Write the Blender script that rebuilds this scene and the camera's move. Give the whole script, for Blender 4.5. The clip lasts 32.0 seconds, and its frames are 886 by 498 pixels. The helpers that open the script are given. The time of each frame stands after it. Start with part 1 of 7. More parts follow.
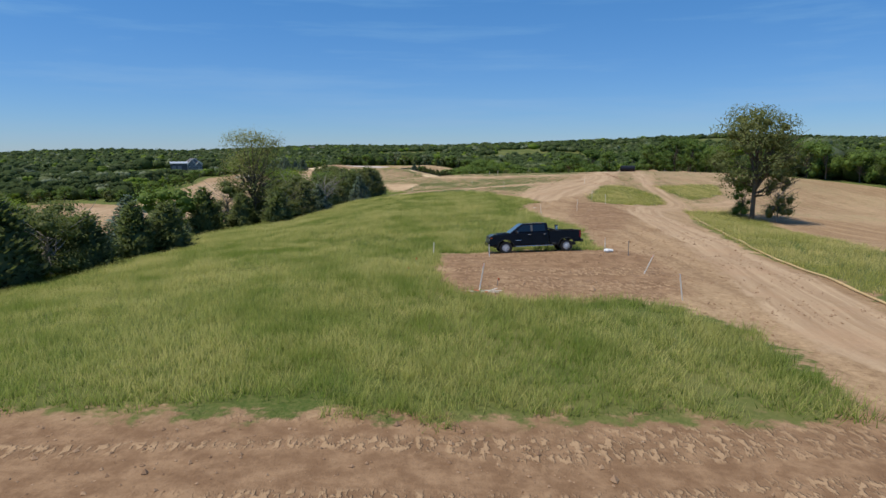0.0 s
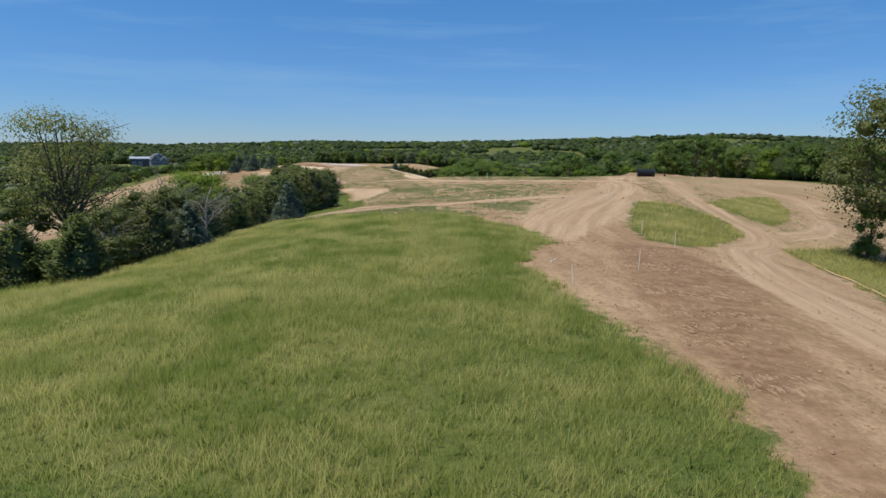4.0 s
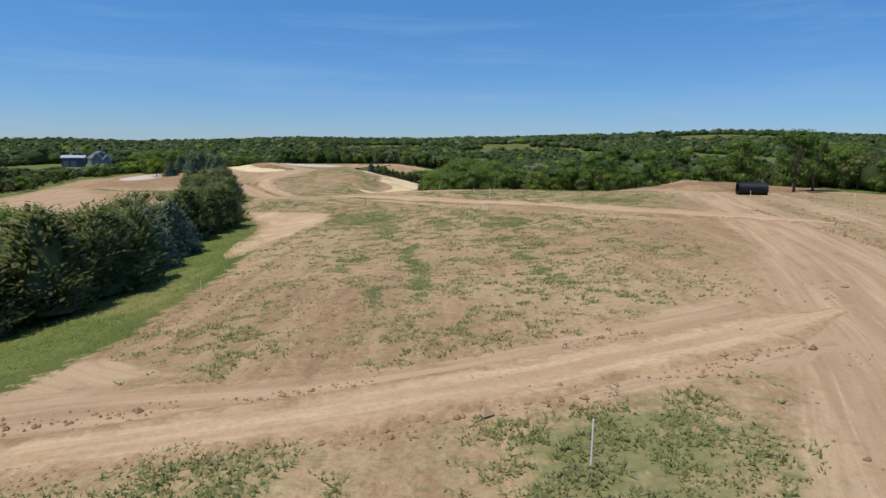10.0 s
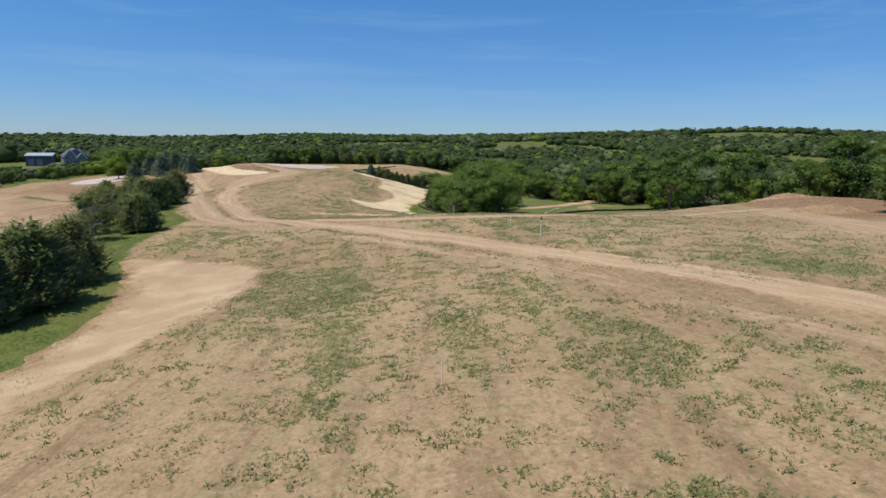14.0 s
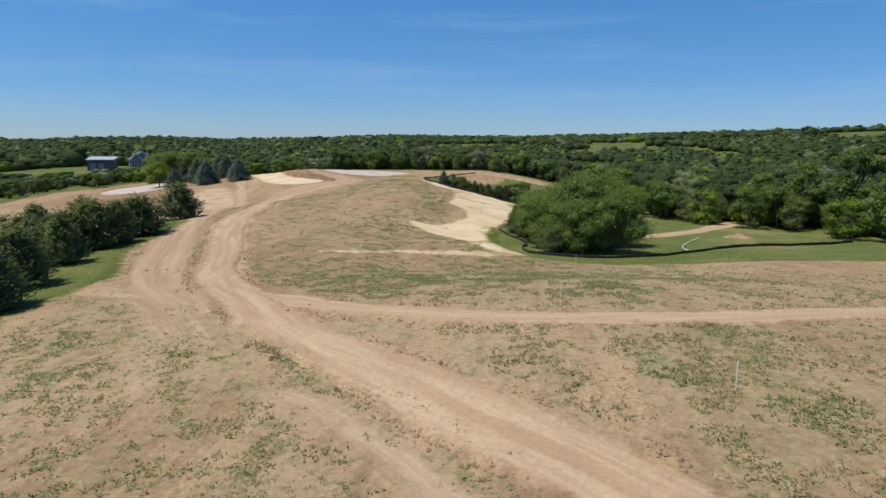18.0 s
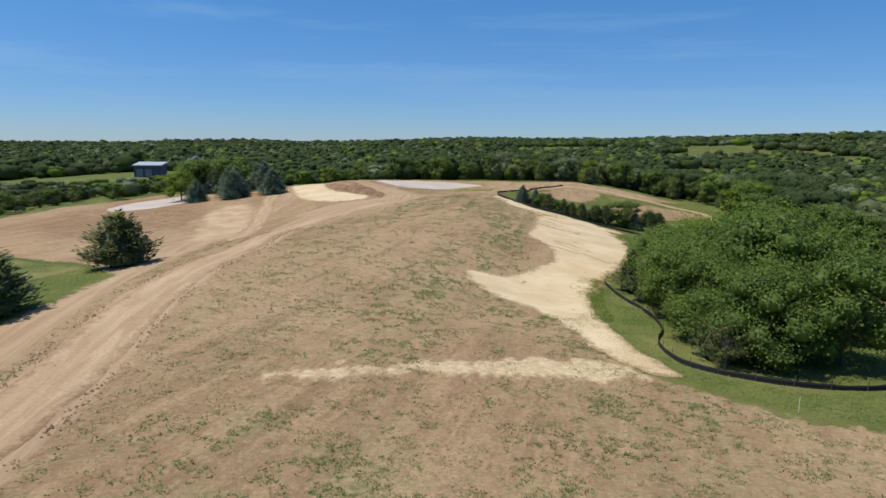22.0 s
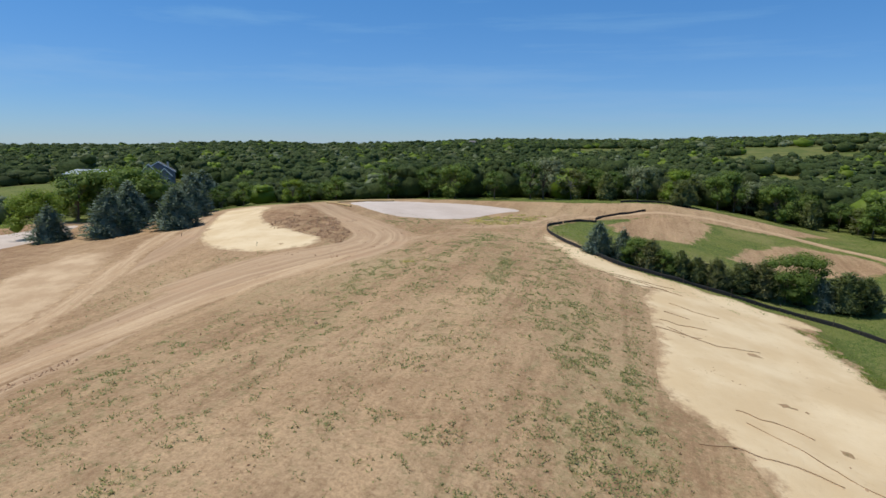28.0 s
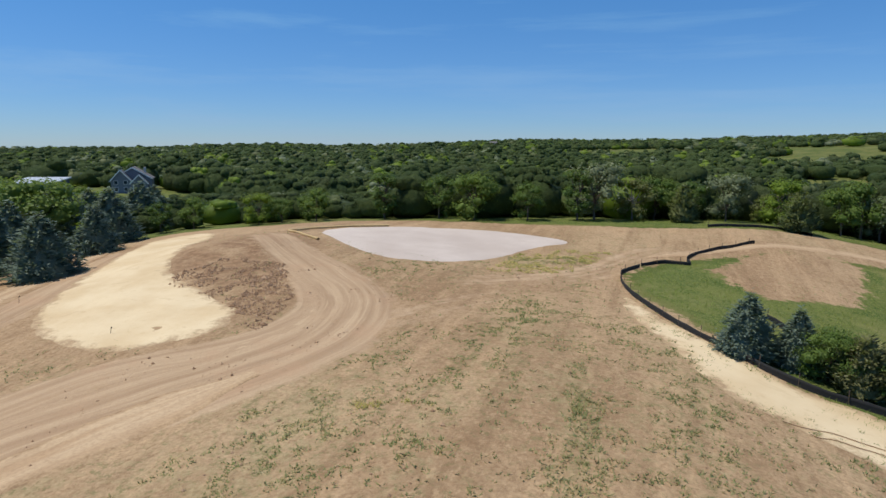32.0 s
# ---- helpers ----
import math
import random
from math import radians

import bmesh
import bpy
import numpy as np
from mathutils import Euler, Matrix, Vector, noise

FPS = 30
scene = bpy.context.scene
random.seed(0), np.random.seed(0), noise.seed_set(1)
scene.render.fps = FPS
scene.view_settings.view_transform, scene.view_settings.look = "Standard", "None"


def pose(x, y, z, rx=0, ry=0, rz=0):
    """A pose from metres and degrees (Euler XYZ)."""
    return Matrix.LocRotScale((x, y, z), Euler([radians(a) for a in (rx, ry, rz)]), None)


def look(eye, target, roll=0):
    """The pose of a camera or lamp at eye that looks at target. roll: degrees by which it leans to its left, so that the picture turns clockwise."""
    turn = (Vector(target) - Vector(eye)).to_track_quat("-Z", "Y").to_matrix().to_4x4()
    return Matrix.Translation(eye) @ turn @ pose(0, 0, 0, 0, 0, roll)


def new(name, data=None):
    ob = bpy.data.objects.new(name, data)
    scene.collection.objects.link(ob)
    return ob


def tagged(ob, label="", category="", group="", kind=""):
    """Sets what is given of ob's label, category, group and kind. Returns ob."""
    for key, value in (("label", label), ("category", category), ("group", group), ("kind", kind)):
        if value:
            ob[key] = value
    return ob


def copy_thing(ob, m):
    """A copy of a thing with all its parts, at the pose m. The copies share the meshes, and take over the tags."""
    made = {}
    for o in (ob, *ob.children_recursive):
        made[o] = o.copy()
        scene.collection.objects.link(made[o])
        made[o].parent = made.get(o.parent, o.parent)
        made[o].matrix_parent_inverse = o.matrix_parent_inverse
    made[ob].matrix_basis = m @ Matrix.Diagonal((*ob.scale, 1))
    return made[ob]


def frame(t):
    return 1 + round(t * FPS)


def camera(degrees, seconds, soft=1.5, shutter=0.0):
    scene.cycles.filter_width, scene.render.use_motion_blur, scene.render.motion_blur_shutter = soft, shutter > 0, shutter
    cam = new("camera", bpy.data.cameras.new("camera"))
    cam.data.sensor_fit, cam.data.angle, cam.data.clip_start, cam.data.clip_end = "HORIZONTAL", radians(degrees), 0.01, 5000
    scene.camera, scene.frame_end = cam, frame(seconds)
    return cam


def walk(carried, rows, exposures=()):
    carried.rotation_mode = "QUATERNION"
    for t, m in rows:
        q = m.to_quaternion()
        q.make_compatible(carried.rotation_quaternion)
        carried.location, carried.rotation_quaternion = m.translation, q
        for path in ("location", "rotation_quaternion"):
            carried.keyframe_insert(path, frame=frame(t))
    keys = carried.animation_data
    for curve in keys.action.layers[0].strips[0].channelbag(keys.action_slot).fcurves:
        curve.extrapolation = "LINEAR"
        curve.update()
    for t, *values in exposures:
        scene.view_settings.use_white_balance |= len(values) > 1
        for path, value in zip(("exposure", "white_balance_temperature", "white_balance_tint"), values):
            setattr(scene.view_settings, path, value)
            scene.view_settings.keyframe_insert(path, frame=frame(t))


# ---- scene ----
cam = camera(72, 32.0)
def aim(x, y, z, yaw, pitch, roll):
    """A pose from yaw to the left, pitch up and roll, in degrees."""
    return pose(x, y, z, 0, 0, yaw) @ pose(0, 0, 0, 90 + pitch) @ pose(0, 0, 0, 0, 0, roll)


PATH = [
    (0, 0.00, 0.00, 6.39, -0.00, -9.15, -0.11),
    (1, 0.31, 6.44, 6.34, -0.24, -9.31, 0.03),
    (2, 0.85, 14.66, 6.34, -0.47, -9.41, 0.25),
    (3, 1.90, 24.39, 6.40, -0.75, -9.42, 0.47),
    (4, 3.34, 34.72, 6.55, -0.98, -9.40, 0.56),
    (5, 4.77, 45.20, 6.69, -1.15, -9.39, 0.51),
    (6, 5.83, 55.59, 6.76, -1.31, -9.41, 0.42),
    (7, 6.49, 65.81, 6.85, -1.39, -9.45, 0.39),
    (8, 6.83, 75.85, 6.96, -1.44, -9.51, 0.43),
    (9, 7.00, 85.73, 7.02, -1.53, -9.61, 0.51),
    (10, 7.03, 95.28, 7.06, -1.62, -9.73, 0.57),
    (11, 7.02, 104.80, 7.11, -1.69, -9.84, 0.61),
    (12, 7.20, 115.11, 7.21, -1.74, -9.94, 0.65),
    (13, 7.37, 126.12, 7.38, -1.50, -10.00, 0.71),
    (14, 7.41, 137.33, 7.55, -0.63, -10.03, 0.79),
    (15, 7.66, 148.26, 7.53, 0.95, -10.06, 0.78),
    (16, 7.92, 158.82, 7.42, 3.04, -10.09, 0.68),
    (17, 7.68, 169.16, 7.53, 5.30, -10.06, 0.57),
    (18, 7.04, 179.30, 7.80, 7.43, -10.01, 0.58),
    (19, 6.18, 189.44, 8.10, 9.38, -9.97, 0.69),
    (20, 5.07, 199.90, 8.33, 11.32, -9.95, 0.70),
    (21, 3.63, 210.63, 8.48, 13.26, -9.93, 0.64),
    (22, 1.82, 221.49, 8.57, 14.93, -9.88, 0.58),
    (23, -0.27, 232.42, 8.62, 15.61, -9.82, 0.56),
    (24, -2.56, 243.26, 8.65, 15.55, -9.76, 0.55),
    (25, -5.02, 253.85, 8.67, 15.62, -9.70, 0.51),
    (26, -7.60, 264.46, 8.62, 15.99, -9.67, 0.47),
    (27, -10.24, 275.13, 8.51, 16.63, -9.68, 0.45),
    (28, -12.93, 285.55, 8.41, 17.50, -9.72, 0.45),
    (29, -15.69, 295.70, 8.35, 18.25, -9.72, 0.43),
    (30, -18.48, 305.37, 8.34, 18.63, -9.66, 0.34),
    (31, -21.04, 313.82, 8.43, 18.98, -9.61, 0.25),
    (32, -23.08, 320.72, 8.53, 19.44, -9.63, 0.17),
]
walk(cam, [(t, aim(*p)) for t, *p in PATH], exposures=[(0, 0.1, 7080, 8), (32, 0.1, 7080, 8)])

# ---- world, sun ----
world = bpy.data.worlds.new("sky")
scene.world = world
world.use_nodes = True
wt = world.node_tree
SUN_ELEVATION, SUN_TURN = 68.0, 250.0
sky = wt.nodes.new("ShaderNodeTexSky")
sky.sky_type, sky.sun_disc = "NISHITA", False
sky.sun_elevation, sky.sun_rotation = radians(SUN_ELEVATION), radians(SUN_TURN)
sky.air_density, sky.dust_density, sky.ozone_density, sky.altitude = 1.0, 0.0, 2.0, 1500
background = wt.nodes["Background"]
background.inputs["Strength"].default_value = 0.08
# thin streaks of high cloud
coord = wt.nodes.new("ShaderNodeTexCoord")
stretch = wt.nodes.new("ShaderNodeMapping")
stretch.inputs["Scale"].default_value = (0.9, 2.4, 13.0)
stretch.inputs["Rotation"].default_value = (0.0, radians(6), radians(14))
streak = wt.nodes.new("ShaderNodeTexNoise")
streak.inputs["Scale"].default_value, streak.inputs["Detail"].default_value, streak.inputs["Roughness"].default_value = 1.6, 6.0, 0.62
span = wt.nodes.new("ShaderNodeMapRange")
span.inputs["From Min"].default_value, span.inputs["From Max"].default_value = 0.5, 0.85
span.inputs["To Min"].default_value, span.inputs["To Max"].default_value = 0.0, 0.42
cloud = wt.nodes.new("ShaderNodeMixRGB")
cloud.inputs["Color2"].default_value = (7.6, 7.2, 7.0, 1)
wt.links.new(coord.outputs["Generated"], stretch.inputs["Vector"])
wt.links.new(stretch.outputs["Vector"], streak.inputs["Vector"])
wt.links.new(streak.outputs["Fac"], span.inputs["Value"])
wt.links.new(span.outputs["Result"], cloud.inputs["Fac"])
wt.links.new(sky.outputs["Color"], cloud.inputs["Color1"])
tint = wt.nodes.new("ShaderNodeMixRGB")
tint.blend_type = "MULTIPLY"
tint.inputs["Fac"].default_value = 1.0
# clear deep blue aloft, a duller blue low down
sep = wt.nodes.new("ShaderNodeSeparateXYZ")
rise = wt.nodes.new("ShaderNodeMapRange")
rise.inputs["From Min"].default_value, rise.inputs["From Max"].default_value = 0.0, 0.35
hue = wt.nodes.new("ShaderNodeMixRGB")
hue.inputs["Color1"].default_value, hue.inputs["Color2"].default_value = (0.5, 0.715, 1.18, 1), (0.44, 1.14, 1.7, 1)
wt.links.new(coord.outputs["Generated"], sep.inputs["Vector"])
wt.links.new(sep.outputs["Z"], rise.inputs["Value"])
wt.links.new(rise.outputs["Result"], hue.inputs["Fac"])
# brighter tint on the unseen sky high up, added to fill dark shade
upper_fill = wt.nodes.new("ShaderNodeMapRange")
upper_fill.interpolation_type = "SMOOTHSTEP"
upper_fill.inputs["From Min"].default_value, upper_fill.inputs["From Max"].default_value = 0.42, 0.85
aloft = wt.nodes.new("ShaderNodeMixRGB")
aloft.inputs["Color2"].default_value = (1.25, 1.5, 1.75, 1)
wt.links.new(sep.outputs["Z"], upper_fill.inputs["Value"])
wt.links.new(upper_fill.outputs["Result"], aloft.inputs["Fac"])
wt.links.new(hue.outputs["Color"], aloft.inputs["Color1"])
wt.links.new(aloft.outputs["Color"], tint.inputs["Color2"])
wt.links.new(cloud.outputs["Color"], tint.inputs["Color1"])
wt.links.new(tint.outputs["Color"], background.inputs["Color"])

sun = new("sun", bpy.data.lights.new("sun", "SUN"))
sun.data.energy, sun.data.angle, sun.data.color = 3.5, radians(0.53), (1.0, 0.965, 0.91)
el, az = radians(SUN_ELEVATION), radians(SUN_TURN)
toward = Vector((math.sin(az) * math.cos(el), math.cos(az) * math.cos(el), math.sin(el)))
sun.matrix_world = look(toward * 300, (0, 0, 0))


# ---- materials ----
class Mat:
    """A node material that is written out step by step."""

    def __init__(self, name, roughness=0.8, specular=0.3):
        self.m = bpy.data.materials.new(name)
        self.m.use_nodes = True
        self.t = self.m.node_tree
        self.b = self.t.nodes["Principled BSDF"]
        self.b.inputs["Roughness"].default_value = roughness
        self.b.inputs["Specular IOR Level"].default_value = specular
        geo = self.t.nodes.new("ShaderNodeNewGeometry")
        self.pos, self.island = geo.outputs["Position"], geo.outputs["Random Per Island"]
        self.up = geo.outputs["Normal"]

    def link(self, a, b):
        self.t.links.new(a, b)

    def put(self, socket, v):
        if hasattr(v, "is_output"):
            self.link(v, socket)
        elif isinstance(v, (tuple, list)) and len(v) == 3 and socket.type == "RGBA":
            socket.default_value = (*v, 1)
        else:
            socket.default_value = v

    def noise(self, scale, detail=4.0, rough=0.55, vec=None, stretch=None, distort=0.0):
        n = self.t.nodes.new("ShaderNodeTexNoise")
        n.inputs["Scale"].default_value, n.inputs["Detail"].default_value = scale, detail
        n.inputs["Roughness"].default_value, n.inputs["Distortion"].default_value = rough, distort
        v = vec or self.pos
        if stretch:
            mp = self.t.nodes.new("ShaderNodeMapping")
            mp.inputs["Scale"].default_value = stretch[:3]
            if len(stretch) > 3:
                mp.inputs["Rotation"].default_value = (0, 0, radians(stretch[3]))
            self.link(v, mp.inputs["Vector"])
            v = mp.outputs["Vector"]
        self.link(v, n.inputs["Vector"])
        return n.outputs["Fac"]

    def ramp(self, v, a, b, lo=0.0, hi=1.0):
        n = self.t.nodes.new("ShaderNodeMapRange")
        n.interpolation_type = "SMOOTHSTEP"
        for k, x in (("Value", v), ("From Min", a), ("From Max", b), ("To Min", lo), ("To Max", hi)):
            self.put(n.inputs[k], x)
        return n.outputs["Result"]

    def math(self, op, a, b=0.0):
        n = self.t.nodes.new("ShaderNodeMath")
        n.operation = op
        self.put(n.inputs[0], a)
        self.put(n.inputs[1], b)
        return n.outputs[0]

    def mix(self, f, a, b, mode="MIX"):
        n = self.t.nodes.new("ShaderNodeMixRGB")
        n.blend_type = mode
        self.put(n.inputs["Fac"], f)
        self.put(n.inputs["Color1"], a)
        self.put(n.inputs["Color2"], b)
        return n.outputs["Color"]

    def attr(self, name):
        n = self.t.nodes.new("ShaderNodeAttribute")
        n.attribute_name = name
        return n.outputs["Fac"]

    def rand(self):
        return self.t.nodes.new("ShaderNodeObjectInfo").outputs["Random"]

    def color(self, v):
        self.put(self.b.inputs["Base Color"], v)
        return self

    def bump(self, v, strength=0.4, distance=0.05):
        n = self.t.nodes.new("ShaderNodeBump")
        n.inputs["Strength"].default_value, n.inputs["Distance"].default_value = strength, distance
        self.link(v, n.inputs["Height"])
        self.link(n.outputs["Normal"], self.b.inputs["Normal"])
        return self


def plain(name, rgb, roughness=0.6, metal=0.0, vary=0.15, scale=6.0, specular=0.4):
    m = Mat(name, roughness, specular)
    m.b.inputs["Metallic"].default_value = metal
    dark = tuple(c * (1 - vary) for c in rgb)
    light = tuple(min(1, c * (1 + vary)) for c in rgb)
    m.color(m.mix(m.noise(scale, 5), dark, light))
    return m.m


def soil_color(m):
    """Graded loess: rubbed brown, paler where it has dried, with clods and drag lines."""
    broad = m.noise(0.045, 4, 0.55)
    mid = m.noise(0.4, 5, 0.6)
    fine = m.noise(5.0, 5, 0.7)
    drag = m.noise(0.7, 5, 0.62, stretch=(1.0, 0.08, 0.3, 7))
    c = m.mix(m.ramp(broad, 0.36, 0.66), (0.345, 0.226, 0.13), (0.49, 0.346, 0.208))
    c = m.mix(m.ramp(drag, 0.48, 0.64, 0, 0.55), c, (0.56, 0.385, 0.228))
    c = m.mix(m.ramp(drag, 0.46, 0.34, 0, 0.5), c, (0.24, 0.15, 0.085))
    c = m.mix(m.ramp(mid, 0.5, 0.72, 0, 0.5), c, (0.26, 0.16, 0.088))
    crumbs = m.noise(2.6, 6, 0.75, stretch=(1.0, 0.6, 1.0, 25))
    c = m.mix(m.ramp(crumbs, 0.52, 0.62, 0, 0.5), c, (0.54, 0.38, 0.23))
    c = m.mix(m.ramp(crumbs, 0.47, 0.37, 0, 0.5), c, (0.21, 0.122, 0.068))
    return m.mix(m.ramp(fine, 0.3, 0.75, 0.0, 0.6), c, (0.2, 0.124, 0.07)), fine, mid


def turf_color(m):
    """Rough meadow grass, green with straw-coloured seed heads in drifts."""
    broad = m.noise(0.07, 4, 0.6)
    mid = m.noise(0.5, 5, 0.65)
    fine = m.noise(7.0, 4, 0.7)
    c = m.mix(m.ramp(broad, 0.4, 0.62), (0.065, 0.1, 0.022), (0.15, 0.155, 0.05))
    c = m.mix(m.ramp(mid, 0.45, 0.75, 0, 0.6), c, (0.05, 0.095, 0.02))
    return m.mix(m.ramp(fine, 0.35, 0.7, 0, 0.5), c, (0.2, 0.19, 0.07))


g = Mat("ground", 0.95, 0.1)
soil, fine, mid = soil_color(g)
ragged = g.math("MULTIPLY", g.math("SUBTRACT", g.noise(0.9, 6, 0.7), 0.5), 5.0)
weeds = g.ramp(g.math("ADD", g.attr("weedy"), g.math("MULTIPLY", g.math("SUBTRACT", g.noise(1.6, 6, 0.72), 0.5), 2.4)), 0.3, 1.0, 0, 0.5)
stubble = g.mix(g.ramp(g.noise(3.5, 5, 0.7), 0.4, 0.62), (0.265, 0.222, 0.115), (0.43, 0.36, 0.2))
soil = g.mix(weeds, soil, stubble)
specks = g.ramp(g.noise(1.7, 7, 0.8), 0.54, 0.6, 0, 0.5)
soil = g.mix(g.math("MULTIPLY", specks, g.ramp(g.attr("weedy"), -0.1, 0.45)), soil, (0.135, 0.15, 0.06))
dense = g.ramp(g.math("ADD", g.attr("weedy"), g.math("MULTIPLY", g.math("SUBTRACT", g.noise(1.3, 6, 0.75), 0.5), 1.6)), 0.74, 1.08, 0, 0.6)
soil = g.mix(dense, soil, g.mix(g.noise(3.0, 4, 0.7), (0.085, 0.13, 0.038), (0.155, 0.19, 0.07)))
fresh = g.ramp(g.math("ADD", g.attr("fresh"), g.math("MULTIPLY", g.math("SUBTRACT", g.noise(0.5, 5, 0.6), 0.5), 1.2)), 0.25, 0.8)
dug = g.mix(g.ramp(g.noise(1.4, 6, 0.7), 0.35, 0.7), (0.208, 0.122, 0.069), (0.335, 0.212, 0.125))
cleat = g.ramp(g.noise(1.0, 3, 0.6, stretch=(5.5, 2.4, 1, 14)), 0.48, 0.58)
band = g.ramp(g.noise(1.0, 2, 0.5, stretch=(0.05, 0.75, 1)), 0.45, 0.6)
tread = g.math("MULTIPLY", cleat, band)
dug = g.mix(g.math("MULTIPLY", tread, 0.6), dug, (0.5, 0.335, 0.2))
soil = g.mix(fresh, soil, dug)
wheel = g.t.nodes.new("ShaderNodeCombineXYZ")
g.link(g.attr("across"), wheel.inputs[0])
g.link(g.attr("along"), wheel.inputs[1])
wheel = wheel.outputs[0]
rutted = g.noise(1.0, 5, 0.62, vec=wheel, stretch=(0.95, 0.045, 1.0), distort=0.5)
lined = g.noise(1.0, 4, 0.65, vec=wheel, stretch=(3.4, 0.09, 1.0), distort=0.7)
drift = g.noise(0.22, 5, 0.62)
wear = g.math("ADD", g.math("MULTIPLY", g.math("SUBTRACT", g.noise(0.7, 7, 0.7), 0.5), 1.3), g.math("MULTIPLY", g.math("SUBTRACT", rutted, 0.5), 1.0))
swept = g.ramp(g.math("ADD", g.attr("pale"), wear), 0.28, 0.72, 0, 0.94)
bare = g.mix(g.ramp(rutted, 0.36, 0.62), (0.365, 0.246, 0.153), (0.485, 0.348, 0.224))
bare = g.mix(g.ramp(lined, 0.52, 0.66, 0, 0.4), bare, (0.36, 0.23, 0.135))
bare = g.mix(g.ramp(lined, 0.46, 0.34, 0, 0.4), bare, (0.6, 0.45, 0.295))
bare = g.mix(g.ramp(drift, 0.5, 0.68, 0, 0.45), bare, (0.46, 0.29, 0.18))
bare = g.mix(g.ramp(fine, 0.45, 0.75, 0, 0.3), bare, (0.33, 0.205, 0.12))
soil = g.mix(swept, soil, bare)
turf = g.ramp(g.math("ADD", g.attr("turf"), ragged), -0.35, 0.35)
lush = g.ramp(g.attr("lush"), 0.2, 0.8)
green = g.mix(lush, turf_color(g), g.mix(g.ramp(g.noise(3.5, 5, 0.75), 0.4, 0.62), g.mix(g.ramp(g.noise(0.25, 5, 0.65), 0.38, 0.62), (0.05, 0.092, 0.02), (0.125, 0.145, 0.04)), (0.17, 0.185, 0.06)))
green = g.mix(g.math("MULTIPLY", lush, g.ramp(g.noise(0.05, 5, 0.65), 0.52, 0.68, 0, 0.5)), green, g.mix(g.noise(2.5, 5, 0.7), (0.25, 0.21, 0.085), (0.38, 0.32, 0.15)))
g.color(g.mix(turf, soil, green))
g.bump(g.math("ADD", g.math("ADD", g.math("MULTIPLY", mid, 0.7), g.math("MULTIPLY", fine, 0.5)), g.math("MULTIPLY", g.math("MULTIPLY", tread, fresh), 0.4)), 0.9, 0.13)
GROUND = g.m

g = Mat("dirt_track", 0.95, 0.1)
soil, fine, mid = soil_color(g)
uv = g.t.nodes.new("ShaderNodeUVMap").outputs["UV"]
ruts = g.noise(1.0, 4, 0.6, vec=uv, stretch=(1.1, 0.09, 1), distort=0.6)
streaks = g.noise(1.0, 4, 0.65, vec=uv, stretch=(3.2, 0.22, 1), distort=0.8)
c = g.mix(g.ramp(ruts, 0.35, 0.66), (0.45, 0.308, 0.187), (0.59, 0.44, 0.286))
c = g.mix(g.ramp(streaks, 0.5, 0.75, 0, 0.35), c, (0.33, 0.2, 0.12))
c = g.mix(g.ramp(fine, 0.4, 0.75, 0, 0.35), c, (0.27, 0.165, 0.1))
c = g.mix(g.ramp(g.math("ADD", g.attr("edge"), g.math("MULTIPLY", g.math("SUBTRACT", g.noise(1.1, 6, 0.7), 0.5), 2.2)), 0.15, 0.75, 1.0, 0.22), c, soil)
g.color(c)
g.bump(g.math("ADD", ruts, g.math("MULTIPLY", fine, 0.3)), 0.7, 0.1)
TRACK = g.m

g = Mat("bunker_sand", 0.95, 0.15)
c = g.mix(g.ramp(g.noise(0.18, 4), 0.35, 0.7), (0.60, 0.455, 0.275), (0.7, 0.565, 0.37))
c = g.mix(g.ramp(g.noise(1.3, 6, 0.7), 0.55, 0.8, 0, 0.55), c, (0.5, 0.36, 0.21))
c = g.mix(g.ramp(g.noise(0.35, 5, 0.6, distort=1.5), 0.6, 0.72, 0, 0.3), c, (0.42, 0.29, 0.17))
soil, fine, mid = soil_color(g)
c = g.mix(g.ramp(g.math("ADD", g.attr("edge"), g.math("MULTIPLY", g.math("SUBTRACT", g.noise(0.8, 7, 0.72), 0.5), 4.5)), -0.1, 1.0, 0.85, 0.0), c, soil)
g.color(c)
g.bump(g.math("ADD", g.noise(0.9, 5, 0.65), g.math("MULTIPLY", g.noise(7, 4), 0.3)), 0.6, 0.1)
SAND = g.m

g = Mat("crushed_stone", 0.9, 0.2)
c = g.mix(g.ramp(g.noise(0.12, 4), 0.3, 0.7), (0.5, 0.42, 0.365), (0.6, 0.52, 0.46))
c = g.mix(g.ramp(g.noise(9, 4, 0.7), 0.4, 0.7, 0, 0.4), c, (0.4, 0.34, 0.3))
c = g.mix(g.ramp(g.noise(1.0, 3, stretch=(0.15, 1.2, 1, 30)), 0.55, 0.7, 0, 0.25), c, (0.44, 0.36, 0.3))
g.color(c)
g.bump(g.noise(12, 3), 0.5, 0.03)
STONE = g.m


